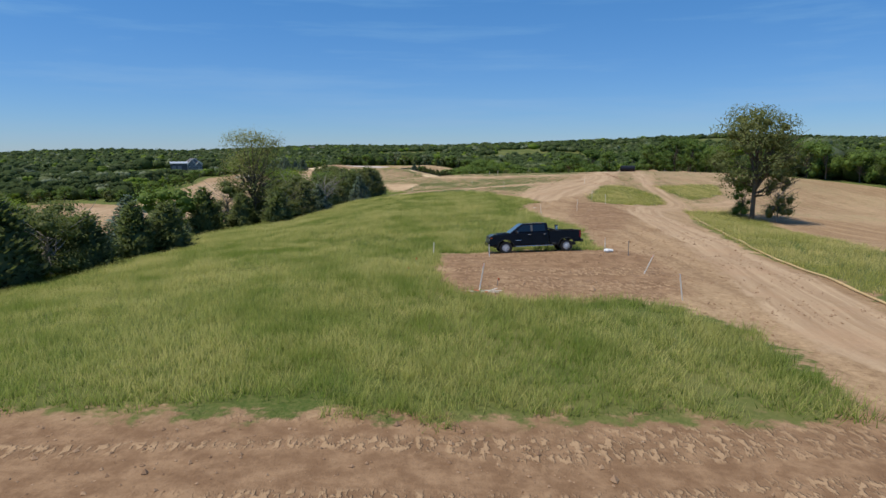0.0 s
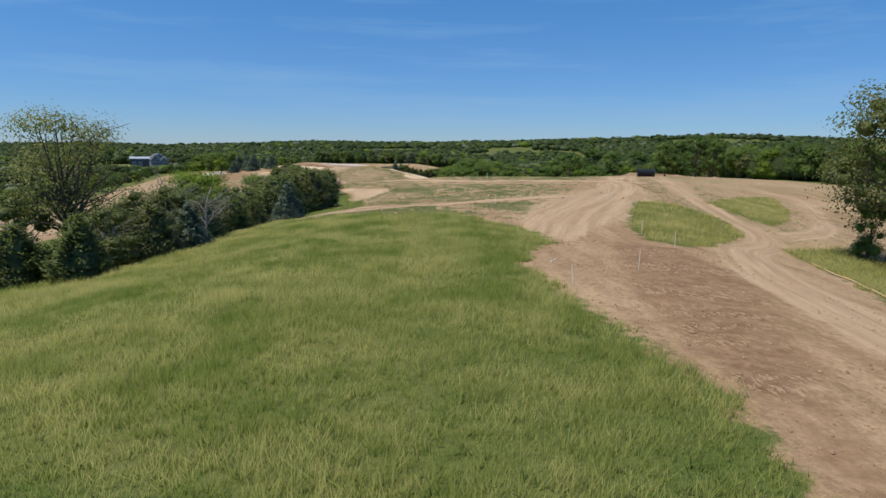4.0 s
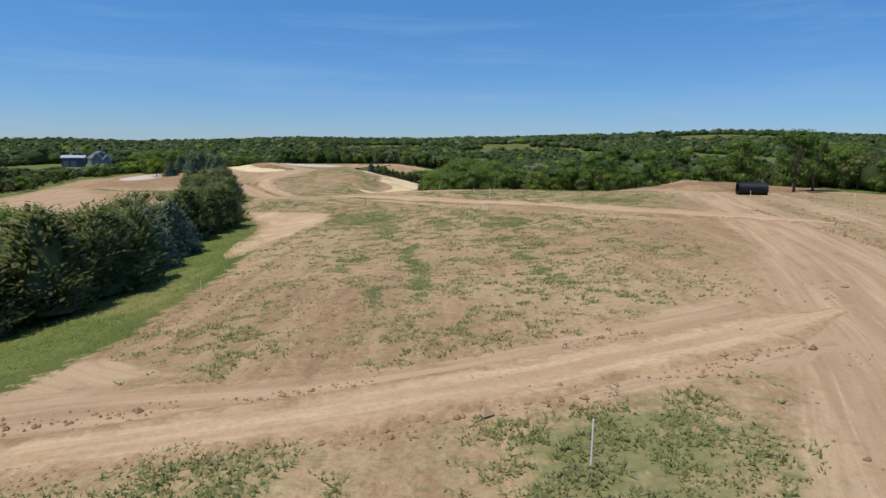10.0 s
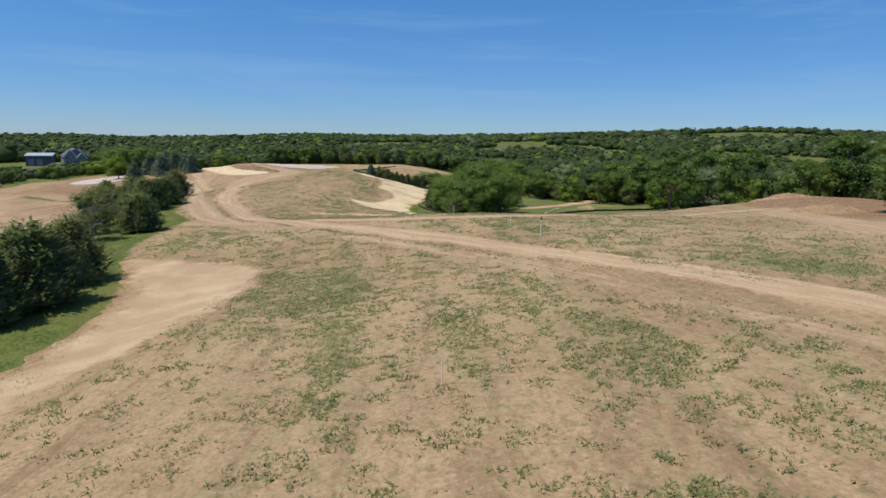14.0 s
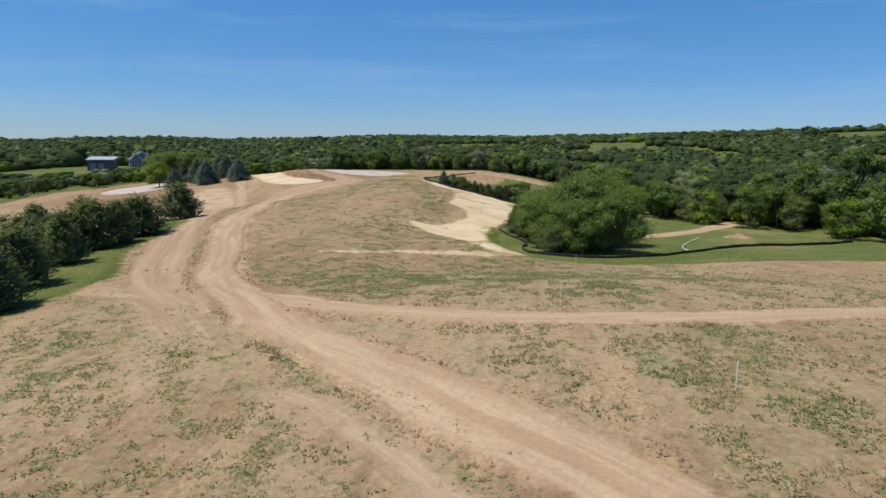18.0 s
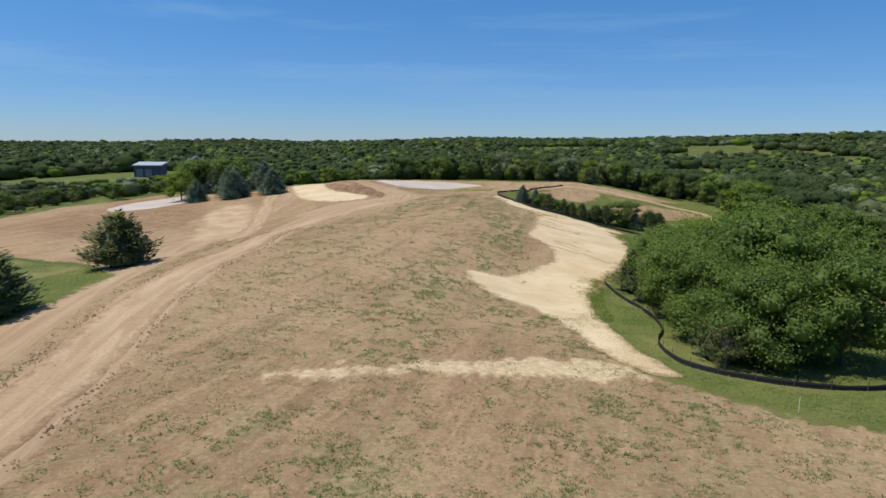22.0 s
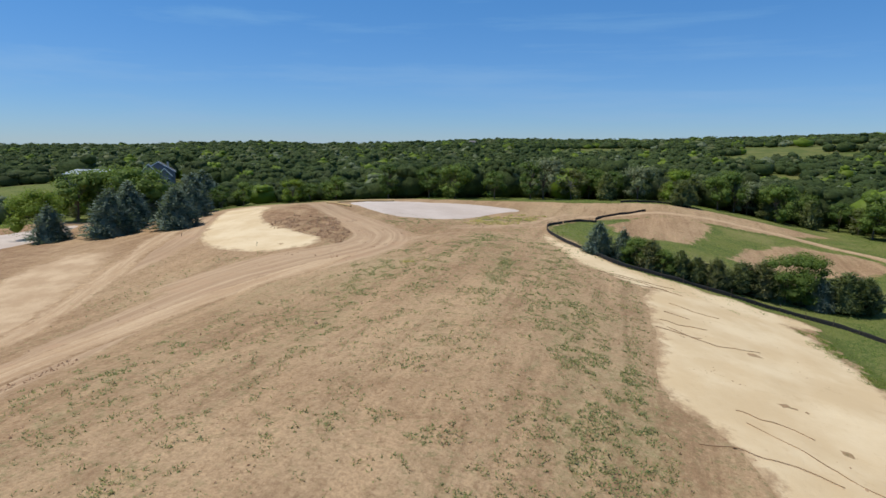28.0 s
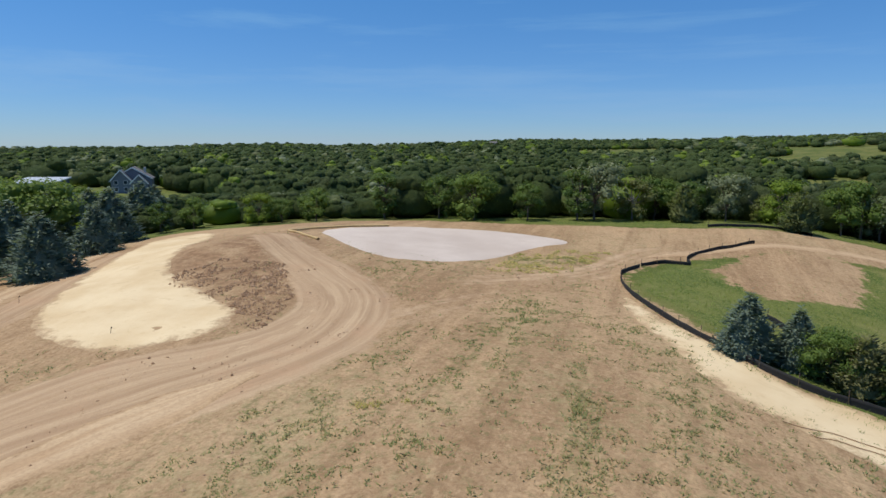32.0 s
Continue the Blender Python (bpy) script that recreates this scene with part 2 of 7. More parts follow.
def leaf_mat(name, dark, light, straw=None, translucent=0.45):
    m = Mat(name, 0.55, 0.25)
    dark, light, straw = (tuple(1.38 * k for k in q) if q else None for q in (dark, light, straw))
    c = m.mix(m.island, dark, light)
    c = m.mix(m.ramp(m.rand(), 0, 1, 0.0, 0.35), c, straw or light)
    c = m.mix(m.ramp(m.noise(0.35, 3), 0.4, 0.7, 0, 0.45), c, dark)
    m.color(c)
    tr = m.t.nodes.new("ShaderNodeBsdfTranslucent")
    m.link(m.mix(0.5, c, (0.16, 0.22, 0.03)), tr.inputs["Color"])
    ad = m.t.nodes.new("ShaderNodeMixShader")
    ad.inputs["Fac"].default_value = translucent
    m.link(m.b.outputs[0], ad.inputs[1])
    m.link(tr.outputs[0], ad.inputs[2])
    m.link(ad.outputs[0], m.t.nodes["Material Output"].inputs["Surface"])
    return m.m


LEAF = leaf_mat("broad_leaves", (0.06, 0.11, 0.02), (0.15, 0.21, 0.05), (0.17, 0.24, 0.045))
LEAF_DEEP = leaf_mat("deep_leaves", (0.045, 0.09, 0.018), (0.11, 0.17, 0.04), (0.12, 0.18, 0.04))
LEAF_STRAW = leaf_mat("thin_willow_leaves", (0.13, 0.14, 0.045), (0.27, 0.27, 0.09), (0.28, 0.26, 0.1))
LEAF_OLIVE = leaf_mat("olive_leaves", (0.075, 0.095, 0.028), (0.16, 0.18, 0.06), (0.2, 0.2, 0.08))
LEAF_GREY = leaf_mat("silver_leaves", (0.11, 0.14, 0.07), (0.25, 0.28, 0.17), (0.2, 0.24, 0.13))
LEAF_BRIGHT = leaf_mat("fresh_leaves", (0.085, 0.14, 0.015), (0.19, 0.27, 0.035), (0.2, 0.26, 0.03))
NEEDLE = leaf_mat("cedar_needles", (0.085, 0.115, 0.046), (0.17, 0.2, 0.08), (0.17, 0.175, 0.075), 0.45)
NEEDLE_OLIVE = leaf_mat("olive_cedar_needles", (0.105, 0.118, 0.05), (0.19, 0.2, 0.085), (0.2, 0.185, 0.09), 0.45)
NEEDLE_BLUE = leaf_mat("spruce_needles", (0.085, 0.122, 0.09), (0.175, 0.22, 0.17), (0.145, 0.185, 0.135), 0.4)


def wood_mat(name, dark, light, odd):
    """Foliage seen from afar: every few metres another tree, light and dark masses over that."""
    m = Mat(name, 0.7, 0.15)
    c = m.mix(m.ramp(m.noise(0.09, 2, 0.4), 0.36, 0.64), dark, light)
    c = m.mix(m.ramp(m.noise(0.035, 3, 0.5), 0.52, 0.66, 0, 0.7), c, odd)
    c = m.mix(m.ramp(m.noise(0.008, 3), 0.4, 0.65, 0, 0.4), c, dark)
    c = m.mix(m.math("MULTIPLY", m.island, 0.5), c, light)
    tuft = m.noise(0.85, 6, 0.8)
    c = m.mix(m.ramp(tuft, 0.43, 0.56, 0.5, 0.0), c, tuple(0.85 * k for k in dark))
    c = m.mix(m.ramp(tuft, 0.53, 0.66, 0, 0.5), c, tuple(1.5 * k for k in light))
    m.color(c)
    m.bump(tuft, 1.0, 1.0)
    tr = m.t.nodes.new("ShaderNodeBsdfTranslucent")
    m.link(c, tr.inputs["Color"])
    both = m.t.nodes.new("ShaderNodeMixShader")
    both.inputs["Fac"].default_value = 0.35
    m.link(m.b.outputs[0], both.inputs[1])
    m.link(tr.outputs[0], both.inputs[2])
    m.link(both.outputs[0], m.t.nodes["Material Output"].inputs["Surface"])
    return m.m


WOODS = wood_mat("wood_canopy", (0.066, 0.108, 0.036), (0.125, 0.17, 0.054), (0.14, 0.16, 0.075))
BARK = plain("bark", (0.13, 0.1, 0.075), 0.95, 0, 0.4, 3)
DEAD = plain("dead_wood", (0.27, 0.24, 0.21), 0.9, 0, 0.3, 4)


def blade_mat(name, a, b, c, ripe=0.0):
    """Thin blades that pass as much light as they throw back, ripening towards their heads."""
    m = Mat(name, 0.8, 0.05)
    x = m.mix(m.island, a, b)
    x = m.mix(m.ramp(m.noise(0.11, 6, 0.7), 0.43, 0.62, 0, 0.85 - 0.5 * ripe), x, c)
    x = m.mix(m.ramp(m.noise(0.5, 4, 0.6), 0.5, 0.7, 0, 0.6), x, a)
    x = m.mix(m.ramp(m.noise(1.3, 5, 0.7), 0.52, 0.66, 0, 0.55), x, tuple(0.62 * k for k in a))
    if ripe:
        drift = m.ramp(m.noise(0.2, 7, 0.75), 0.4, 0.6, 0.12, 1.0)
        x = m.mix(m.math("MULTIPLY", m.ramp(m.attr("tip"), 0.05, 0.6, 0, ripe), drift), x, c)
    m.color(x)
    tr = m.t.nodes.new("ShaderNodeBsdfTranslucent")
    m.link(x, tr.inputs["Color"])
    half = m.t.nodes.new("ShaderNodeMixShader")
    m.link(m.b.outputs[0], half.inputs[1])
    m.link(tr.outputs[0], half.inputs[2])
    m.link(half.outputs[0], m.t.nodes["Material Output"].inputs["Surface"])
    return m.m


BLADE = blade_mat("meadow_blades", (0.1, 0.195, 0.03), (0.235, 0.31, 0.065), (0.56, 0.53, 0.21), 0.9)
STRAW_BLADE = blade_mat("ripe_blades", (0.22, 0.28, 0.06), (0.44, 0.42, 0.13), (0.7, 0.6, 0.27), 0.8)
WEED = blade_mat("weed_leaves", (0.19, 0.24, 0.1), (0.34, 0.365, 0.17), (0.38, 0.37, 0.195))
VERGE = blade_mat("verge_blades", (0.13, 0.22, 0.045), (0.26, 0.34, 0.09), (0.31, 0.33, 0.1))

BLACK_PAINT = plain("black_paint", (0.006, 0.0075, 0.013), 0.16, 0, 0.1, 2, 0.16)
BLACK_PLASTIC = plain("black_plastic", (0.014, 0.014, 0.015), 0.5, 0, 0.2, 8)
DARK_GLASS = plain("tinted_glass", (0.006, 0.008, 0.011), 0.04, 0, 0.05, 1, 0.9)
CHROME = plain("polished_alloy", (0.62, 0.63, 0.65), 0.22, 1.0, 0.1, 6)
RUBBER = plain("tyre_rubber", (0.022, 0.021, 0.02), 0.85, 0, 0.3, 10)
RED_LENS = plain("red_lens", (0.22, 0.008, 0.01), 0.15, 0, 0.1, 4)
LAMP_LENS = plain("lamp_lens", (0.45, 0.46, 0.48), 0.1, 0.2, 0.1, 4)
AMBER = plain("amber_lens", (0.5, 0.12, 0.02), 0.2, 0, 0.1, 4)
LATH = plain("pale_lath", (0.82, 0.79, 0.72), 0.7, 0, 0.12, 9)
ORANGE = plain("orange_marker", (0.8, 0.13, 0.035), 0.6, 0, 0.15, 9)
WHITE_BAG = plain("white_sack", (0.72, 0.74, 0.74), 0.6, 0, 0.12, 7)
GREEN_BAG = plain("green_print", (0.05, 0.25, 0.14), 0.6, 0, 0.12, 7)
FABRIC = plain("silt_fabric", (0.016, 0.017, 0.018), 0.8, 0, 0.35, 5)
STRAW_LOG = plain("straw_wattle", (0.5, 0.36, 0.18), 0.95, 0, 0.35, 6)
ALLOY = plain("bright_alloy", (0.68, 0.69, 0.71), 0.35, 0.25, 0.08, 6)
PIPE = plain("black_pipe", (0.012, 0.012, 0.016), 0.38, 0, 0.2, 4)
SIDING = plain("grey_siding", (0.19, 0.2, 0.235), 0.8, 0, 0.15, 2)
SHED_WALL = plain("blue_grey_metal", (0.06, 0.072, 0.095), 0.6, 0, 0.15, 2)
ROOF = plain("dark_shingle", (0.14, 0.135, 0.14), 0.9, 0, 0.25, 3)
ROOF_METAL = plain("pale_metal_roof", (0.52, 0.55, 0.58), 0.45, 0.3, 0.1, 2)
TRIM = plain("white_trim", (0.78, 0.78, 0.76), 0.6, 0, 0.05, 4)
PANE = plain("window_pane", (0.03, 0.04, 0.055), 0.08, 0, 0.1, 1, 0.8)
CONCRETE = plain("pale_concrete", (0.5, 0.48, 0.44), 0.9, 0, 0.15, 1)
PILLAR = plain("grey_pillar", (0.12, 0.12, 0.12), 0.3)
DUSTY = plain("dusty_black", (0.05, 0.052, 0.058), 0.5)
# darker copy of the alloy: shade behind the spokes put into the colour
SHADED_ALLOY = plain("shaded_alloy", (0.34, 0.34, 0.36), 0.4, 0.2)
g = Mat("dark_clods", 0.95, 0.1)
g.color(g.mix(g.island, (0.27, 0.165, 0.1), (0.43, 0.285, 0.18)))
CLOD = g.m


# ---- terrain ----
COLS = (-110, -60, -40, -22, -8, 8, 24, 40, 60, 110)
SECTIONS_TEE = {
    -30: (-8, -5, -3, -1, 0, 0, -0.5, -1.5, -3, -6),
    20: (-10, -6, -3.5, -1, -0.05, -0.15, -0.6, -1.5, -3, -6),
    50: (-11, -7, -4.5, -2, -0.4, -0.2, -0.9, -2.2, -4, -7),
    85: (-12, -8, -5.5, -3, -0.8, -0.3, -0.6, -3.4, -4.5, -7),
    120: (-12, -9, -6.5, -4.2, -1.8, -0.5, 0.1, -0.3, -3.5, -6),
}
SECTIONS_FAIRWAY = {
    150: (-12, -9, -6.5, -4.8, -3.5, -2.2, -0.6, 0.4, -0.6, -3),
    185: (-11, -9, -6.5, -4.8, -3.8, -2.5, -0.9, -0.2, 0.1, -1.5),
    220: (-10, -8, -5.5, -4.2, -3.2, -2.2, -2, -2.2, -2, -2),
    250: (-9, -7.5, -5.2, -6, -7, -7, -6.5, -5.5, -4, -3),
    272: (-9, -7, -5, -6.8, -8, -8.9, -9, -8.2, -7, -6),
    298: (-9, -7.2, -5, -6.2, -9.4, -10.5, -10, -9.6, -9.6, -9),
}
SECTIONS_GREEN = {
    325: (-8.5, -7.5, -5.2, -4.6, -7.3, -10, -10.5, -10.5, -10.4, -10),
    355: (-8, -4.5, -4, -4.3, -7, -10.5, -11, -11, -11, -11),
    390: (-7, -3, -4.2, -4.8, -6, -9, -10.5, -11, -11, -11),
    420: (-7, -4, -3.4, -3.4, -3.4, -6, -9, -10, -11, -11),
    470: (-10, -9, -9, -9, -9, -9, -10, -10, -11, -11),
}
def fit_slopes(xs, rows, axis=0):
    return np.gradient(rows, xs, axis=axis)


STATIONS = {**SECTIONS_TEE, **SECTIONS_FAIRWAY, **SECTIONS_GREEN}
YS = np.array(list(STATIONS), float)
XS = np.array(COLS, float)
GRID = np.array(list(STATIONS.values()), float)
SLOPE_Y, SLOPE_X = fit_slopes(YS, GRID), fit_slopes(XS, GRID, 1)
SLOPE_XY = fit_slopes(YS, SLOPE_X)


def weights(xs, q):
    """Where q lies among the stations xs, and the four weights of a smooth curve there."""
    q = np.clip(q, xs[0], xs[-1])
    i = np.clip(np.searchsorted(xs, q, side="right") - 1, 0, len(xs) - 2)
    h = xs[i + 1] - xs[i]
    t = (q - xs[i]) / h
    return i, 2 * t**3 - 3 * t**2 + 1, (t**3 - 2 * t**2 + t) * h, -2 * t**3 + 3 * t**2, (t**3 - t**2) * h


def near_height(x, y):
    """The shaped ground of the course, smooth between its cross-sections."""
    iy, a, b, c, d = weights(YS, y)
    ix, e, f, g, k = weights(XS, x)

    def along(v, m, j):
        return a * v[iy, j] + b * m[iy, j] + c * v[iy + 1, j] + d * m[iy + 1, j]
    return e * along(GRID, SLOPE_Y, ix) + f * along(SLOPE_X, SLOPE_XY, ix) + g * along(GRID, SLOPE_Y, ix + 1) + k * along(SLOPE_X, SLOPE_XY, ix + 1)


def ridge_noise(x, y, size, seed):
    """Smooth rolling value noise in -1..1, for whole arrays."""
    u, v = np.asarray(x, float) / size + seed * 17.3, np.asarray(y, float) / size - seed * 9.1
    iu, iv = np.floor(u), np.floor(v)
    fu, fv = u - iu, v - iv
    fu, fv = fu * fu * (3 - 2 * fu), fv * fv * (3 - 2 * fv)

    def h(a, b):
        s = np.sin(a * 127.1 + b * 311.7 + seed * 74.7) * 43758.5453
        return 2 * (s - np.floor(s)) - 1
    return (h(iu, iv) * (1 - fu) + h(iu + 1, iv) * fu) * (1 - fv) + (h(iu, iv + 1) * (1 - fu) + h(iu + 1, iv + 1) * fu) * fv


def step(a, b, x):
    t = np.clip((np.asarray(x, float) - a) / (b - a), 0, 1)
    return t * t * (3 - 2 * t)


def far_height(x, y):
    x, y = np.asarray(x, float), np.asarray(y, float)
    r = np.hypot(x, y - 150)
    h = -11.5 - 3.5 * step(260, 420, r) + (2.5 + 3 * step(250, 500, r)) * ridge_noise(x, y, 230, 1) + 1.5 * ridge_noise(x, y, 90, 2)
    east = step(-900, 500, x)
    h = h + 5 * np.exp(-((x + 205) / 70) ** 2 - ((y - 488) / 60) ** 2) + 2.2 * np.exp(-((x + 190) / 28) ** 2 - ((y - 446) / 22) ** 2)
    h = h + step(450, 1150, r) * (7 + 34 * east) + step(500, 1200, r) * 9 * ridge_noise(x, y, 380, 3)
    return h - step(1700, 4200, r) * 22


def bump_at(x, y, cx, cy, rx, ry, h):
    return h * np.exp(-(((x - cx) / rx) ** 2 + ((y - cy) / ry) ** 2))


def height(x, y):
    x, y = np.asarray(x, float), np.asarray(y, float)
    k = step(108, 190, np.abs(x)) + step(455, 560, y) + step(20, 90, -y)
    k = np.clip(k, 0, 1)
    h = near_height(x, y) * (1 - k) + far_height(x, y) * k
    h = h + 0.07 * ridge_noise(x, y, 3.1, 5) + 0.09 * ridge_noise(x, y, 9, 6) + 0.02 * ridge_noise(x, y, 1.3, 8)
    h = h + bump_at(x, y, -68, 377, 8, 11, 1.3) - bump_at(x, y, -13, 178, 4, 12, 0.5)
    h = h + bump_at(x, y, 8.5, 37.6, 7, 3, 0.34) - bump_at(x, y, 6, 40.5, 9, 6, 0.27) - bump_at(x, y, 3.5, 41, 2.5, 2.5, 0.06)
    h = h + bump_at(x, y, -7, 318, 6, 6, 0.5) + bump_at(x, y, 78, 250, 16, 10, 1.6)
    return h


def z_at(x, y):
    return float(height(x, y))


HOUSE_X, HOUSE_Y, SHED_X, SHED_Y, HOUSE_TURN = -199.0, 489.5, -193.0, 450.0, 24.0

# ---- plan of the zones ----
BARE = [(-90, -80), (110, -80), (125, 60), (110, 150), (92, 190), (98, 235), (106, 268), (84, 276), (62, 258), (52, 250), (40, 262), (15, 261), (6, 267), (2, 272), (0, 288), (0, 297), (5, 312), (6, 340),
        (5, 356), (-12, 356), (-25, 378), (-26, 386), (-22, 394), (-8, 405), (14, 410), (24, 420), (10, 422), (-40, 413), (-78, 411), (-96, 398), (-100, 380), (-128, 378),
        (-130, 330), (-104, 305), (-86, 290), (-62, 284), (-57, 281), (-47.5, 273), (-41.5, 255), (-38.5, 244), (-30, 230), (-27, 205), (-19, 188), (-15, 176), (-11.3, 165), (-9.8, 150), (-7.8, 134), (-6.6, 122), (-7.4, 114.5), (-20, 113), (-45, 113), (-90, 100)]
VALLEY = [(-150, 140), (-66, 112), (-54, 160), (-62, 215), (-52, 236), (-74, 280), (-104, 300), (-122, 335), (-139, 365), (-125, 320), (-106, 245), (-101, 222), (-99, 203), (-104, 195), (-128, 206), (-150, 205)]
FIELD = [(-60, 15), (-11, 14.6), (0, 14), (10, 14), (11, 17), (11.2, 20), (10, 25), (8, 26), (3, 26), (0, 27), (-0.5, 30), (-0.5, 36), (0, 39.5), (3, 41), (10.6, 41), (11, 45), (11.6, 51),
         (10.5, 58), (9, 67), (8.5, 70), (10, 75), (12, 79), (12, 84), (11, 89), (9, 92), (6, 97), (-1, 99.5), (-8, 103), (-18, 108.5), (-60, 110)]
ISLAND_A = [(30, 114), (35, 113), (37, 104), (35, 96), (25, 81), (22, 78.5), (20, 81), (21, 89), (24, 98), (27, 107)]
ISLAND_B = [(41, 118), (48, 128), (56, 138), (64, 143), (58, 127), (47, 109), (42.5, 104), (41, 109)]
MEADOW = [(18, 20), (21, 29), (22, 42), (26, 62), (31, 75), (36, 90), (45, 96), (47, 88), (42, 72), (35, 47), (28, 22), (24, 8)]
TURF_ZONES = (FIELD, ISLAND_A, ISLAND_B, MEADOW)
WEEDY_STRIPS = ([(-12, 109), (-1, 108), (5, 104), (8, 99), (0, 100), (-10, 103)], [(5, 110.5), (14, 112), (18, 110), (17, 106), (15, 100), (13, 99), (11, 104), (8, 108)],
                [(10.6, 96.8), (12, 96), (11.9, 93.5), (10.9, 91)],
                [(16.8, 108.5), (18.6, 106), (17.3, 96.6), (16, 96.6), (16.9, 103)], [(25, 186.5), (33, 183), (36, 174), (33, 171), (27.5, 178)], [(-41, 388), (-28, 397.5), (-26.5, 392), (-38, 383)])
THIN_STRIPS = ([(-15.5, 309.5), (-14, 312), (-11, 313), (-12.5, 310)], [(-23.7, 246), (-14, 229.5), (-4, 221), (5, 217.6), (12.5, 217.8), (22, 219.5), (30, 224), (26, 229), (14.6, 228), (6, 238), (-4, 247), (-12, 252)],
               [(19, 203.5), (34, 212), (48, 216), (38.8, 178), (35, 172), (28, 176), (22, 190)], [(-33, 219), (-16, 214), (-11.6, 205.7), (-14, 199), (-24.7, 202)], [(4.9, 206.5), (9, 208.6), (18, 210.4), (30, 212), (28, 206), (12, 205)])
# rows of weeds: line, half width, strength
WEED_ROWS = (([(1.8, 178), (2.1, 161.5), (1.1, 153.6), (1.4, 146)], 0.9, 0.75), ([(11.4, 182), (13.4, 170), (14.1, 157.4), (14.4, 149.5), (14.3, 144.5), (14.7, 138.6), (14.2, 133), (15.2, 127.5), (17.5, 123.5)], 1.3, 0.85),
             ([(5.7, 152.8), (5.4, 143.8), (6.2, 140), (6.6, 132), (6.8, 124.5)], 1.0, 1.0), ([(4.2, 131), (4.4, 126), (4.8, 121.5)], 0.8, 0.85), ([(8, 119.4), (9.3, 118.2), (11, 117.4)], 1.0, 0.95),
             ([(-18.8, 221), (-13.3, 213.5), (-7.2, 206.3), (0, 197)], 0.8, 0.8), ([(-17.2, 221), (-7.2, 210.1), (-3.9, 206), (3, 198.5)], 0.7, 0.75), ([(-22.6, 218.5), (-12.1, 207.6), (-4, 198)], 1.1, 0.8), ([(-1.6, 212.2), (0.9, 209.6), (3, 210.2)], 0.8, 0.9),
             ([(-12, 300), (-9, 305.5), (-7.5, 309)], 0.9, 0.8), ([(-24, 300), (-27, 312), (-31, 326)], 0.8, 0.5), ([(-17, 312), (-19, 325), (-22, 338)], 0.8, 0.48), ([(-14, 318), (-14.5, 330), (-16, 343)], 0.7, 0.5),
             ([(-36, 296), (-41, 310), (-45.5, 322)], 0.9, 0.7), ([(-26, 234), (-31, 244), (-37, 255), (-43, 267), (-46.5, 279), (-49, 291), (-53, 303), (-57, 315)], 1.5, 0.8), ([(-56.5, 322), (-57, 330), (-53, 337)], 1.2, 0.7), ([(-40.5, 346), (-36, 352), (-32, 361)], 1.3, 0.55))


def signed(poly, x, y):
    """Distance to a plan outline, positive inside."""
    p = np.asarray(poly, float)
    q = np.roll(p, -1, axis=0)
    inside = np.zeros(np.shape(x), bool)
    best = np.full(np.shape(x), 1e9)
    for (ax, ay), (bx, by) in zip(p, q):
        dx, dy = bx - ax, by - ay
        t = np.clip(((x - ax) * dx + (y - ay) * dy) / (dx * dx + dy * dy + 1e-9), 0, 1)
        best = np.minimum(best, np.hypot(x - ax - t * dx, y - ay - t * dy))
        hits = (ay > y) != (by > y)
        with np.errstate(divide="ignore", invalid="ignore"):
            cut = ax + (y - ay) * dx / (dy if dy else 1e-9)
        inside ^= hits & (x < cut)
    return np.where(inside, best, -best)


def turf_at(x, y):
    d = np.minimum(-signed(BARE, x, y), -signed(VALLEY, x, y))
    for z in TURF_ZONES:
        d = np.maximum(d, signed(z, x, y))
    pit = signed([(-17, 392.5), (-11.5, 403), (-4, 407), (1, 406), (-1, 397), (-5, 388), (-13, 383)], x, y) + 0.8 * ridge_noise(x, y, 3, 24)
    low = signed([(0, 384), (6, 395), (14, 404), (22, 404), (28, 396), (18, 385), (5, 379)], x, y) + 0.8 * ridge_noise(x, y, 3, 25)
    return np.minimum(np.minimum(d, -pit), -low)


def lane_at(pts, x, y, reach):
    """Distance across a plan line (signed), way along it and the third figure of its points there; far points keep a large distance."""
    p = np.asarray(pts, float)
    best, cross, along, third = np.full(x.shape, reach * reach), np.full(x.shape, 1e3), np.zeros(x.shape), np.zeros(x.shape)
    near = np.flatnonzero((x > p[:, 0].min() - reach) & (x < p[:, 0].max() + reach) & (y > p[:, 1].min() - reach) & (y < p[:, 1].max() + reach))
    if not len(near):
        return cross, along, third
    line = spline(p, 2.0)
    nx, ny, start = x[near], y[near], 0.0
    nb, nc, na, nt = best[near], cross[near], along[near], third[near]
    for a, b in zip(line[:-1], line[1:]):
        dx, dy = b[0] - a[0], b[1] - a[1]
        long = math.hypot(dx, dy) + 1e-9
        ox, oy = nx - a[0], ny - a[1]
        t = np.clip((ox * dx + oy * dy) / long ** 2, 0, 1)
        d2 = (ox - t * dx) ** 2 + (oy - t * dy) ** 2
        k = d2 < nb
        nb = np.where(k, d2, nb)
        nc = np.where(k, np.sign(ox * dy - oy * dx) * np.sqrt(d2), nc)
        na = np.where(k, start + t * long, na)
        if p.shape[1] > 2:
            nt = np.where(k, a[2] + t * (b[2] - a[2]), nt)
        start += long
    cross[near], along[near], third[near] = nc, na, nt
    return cross, along, third


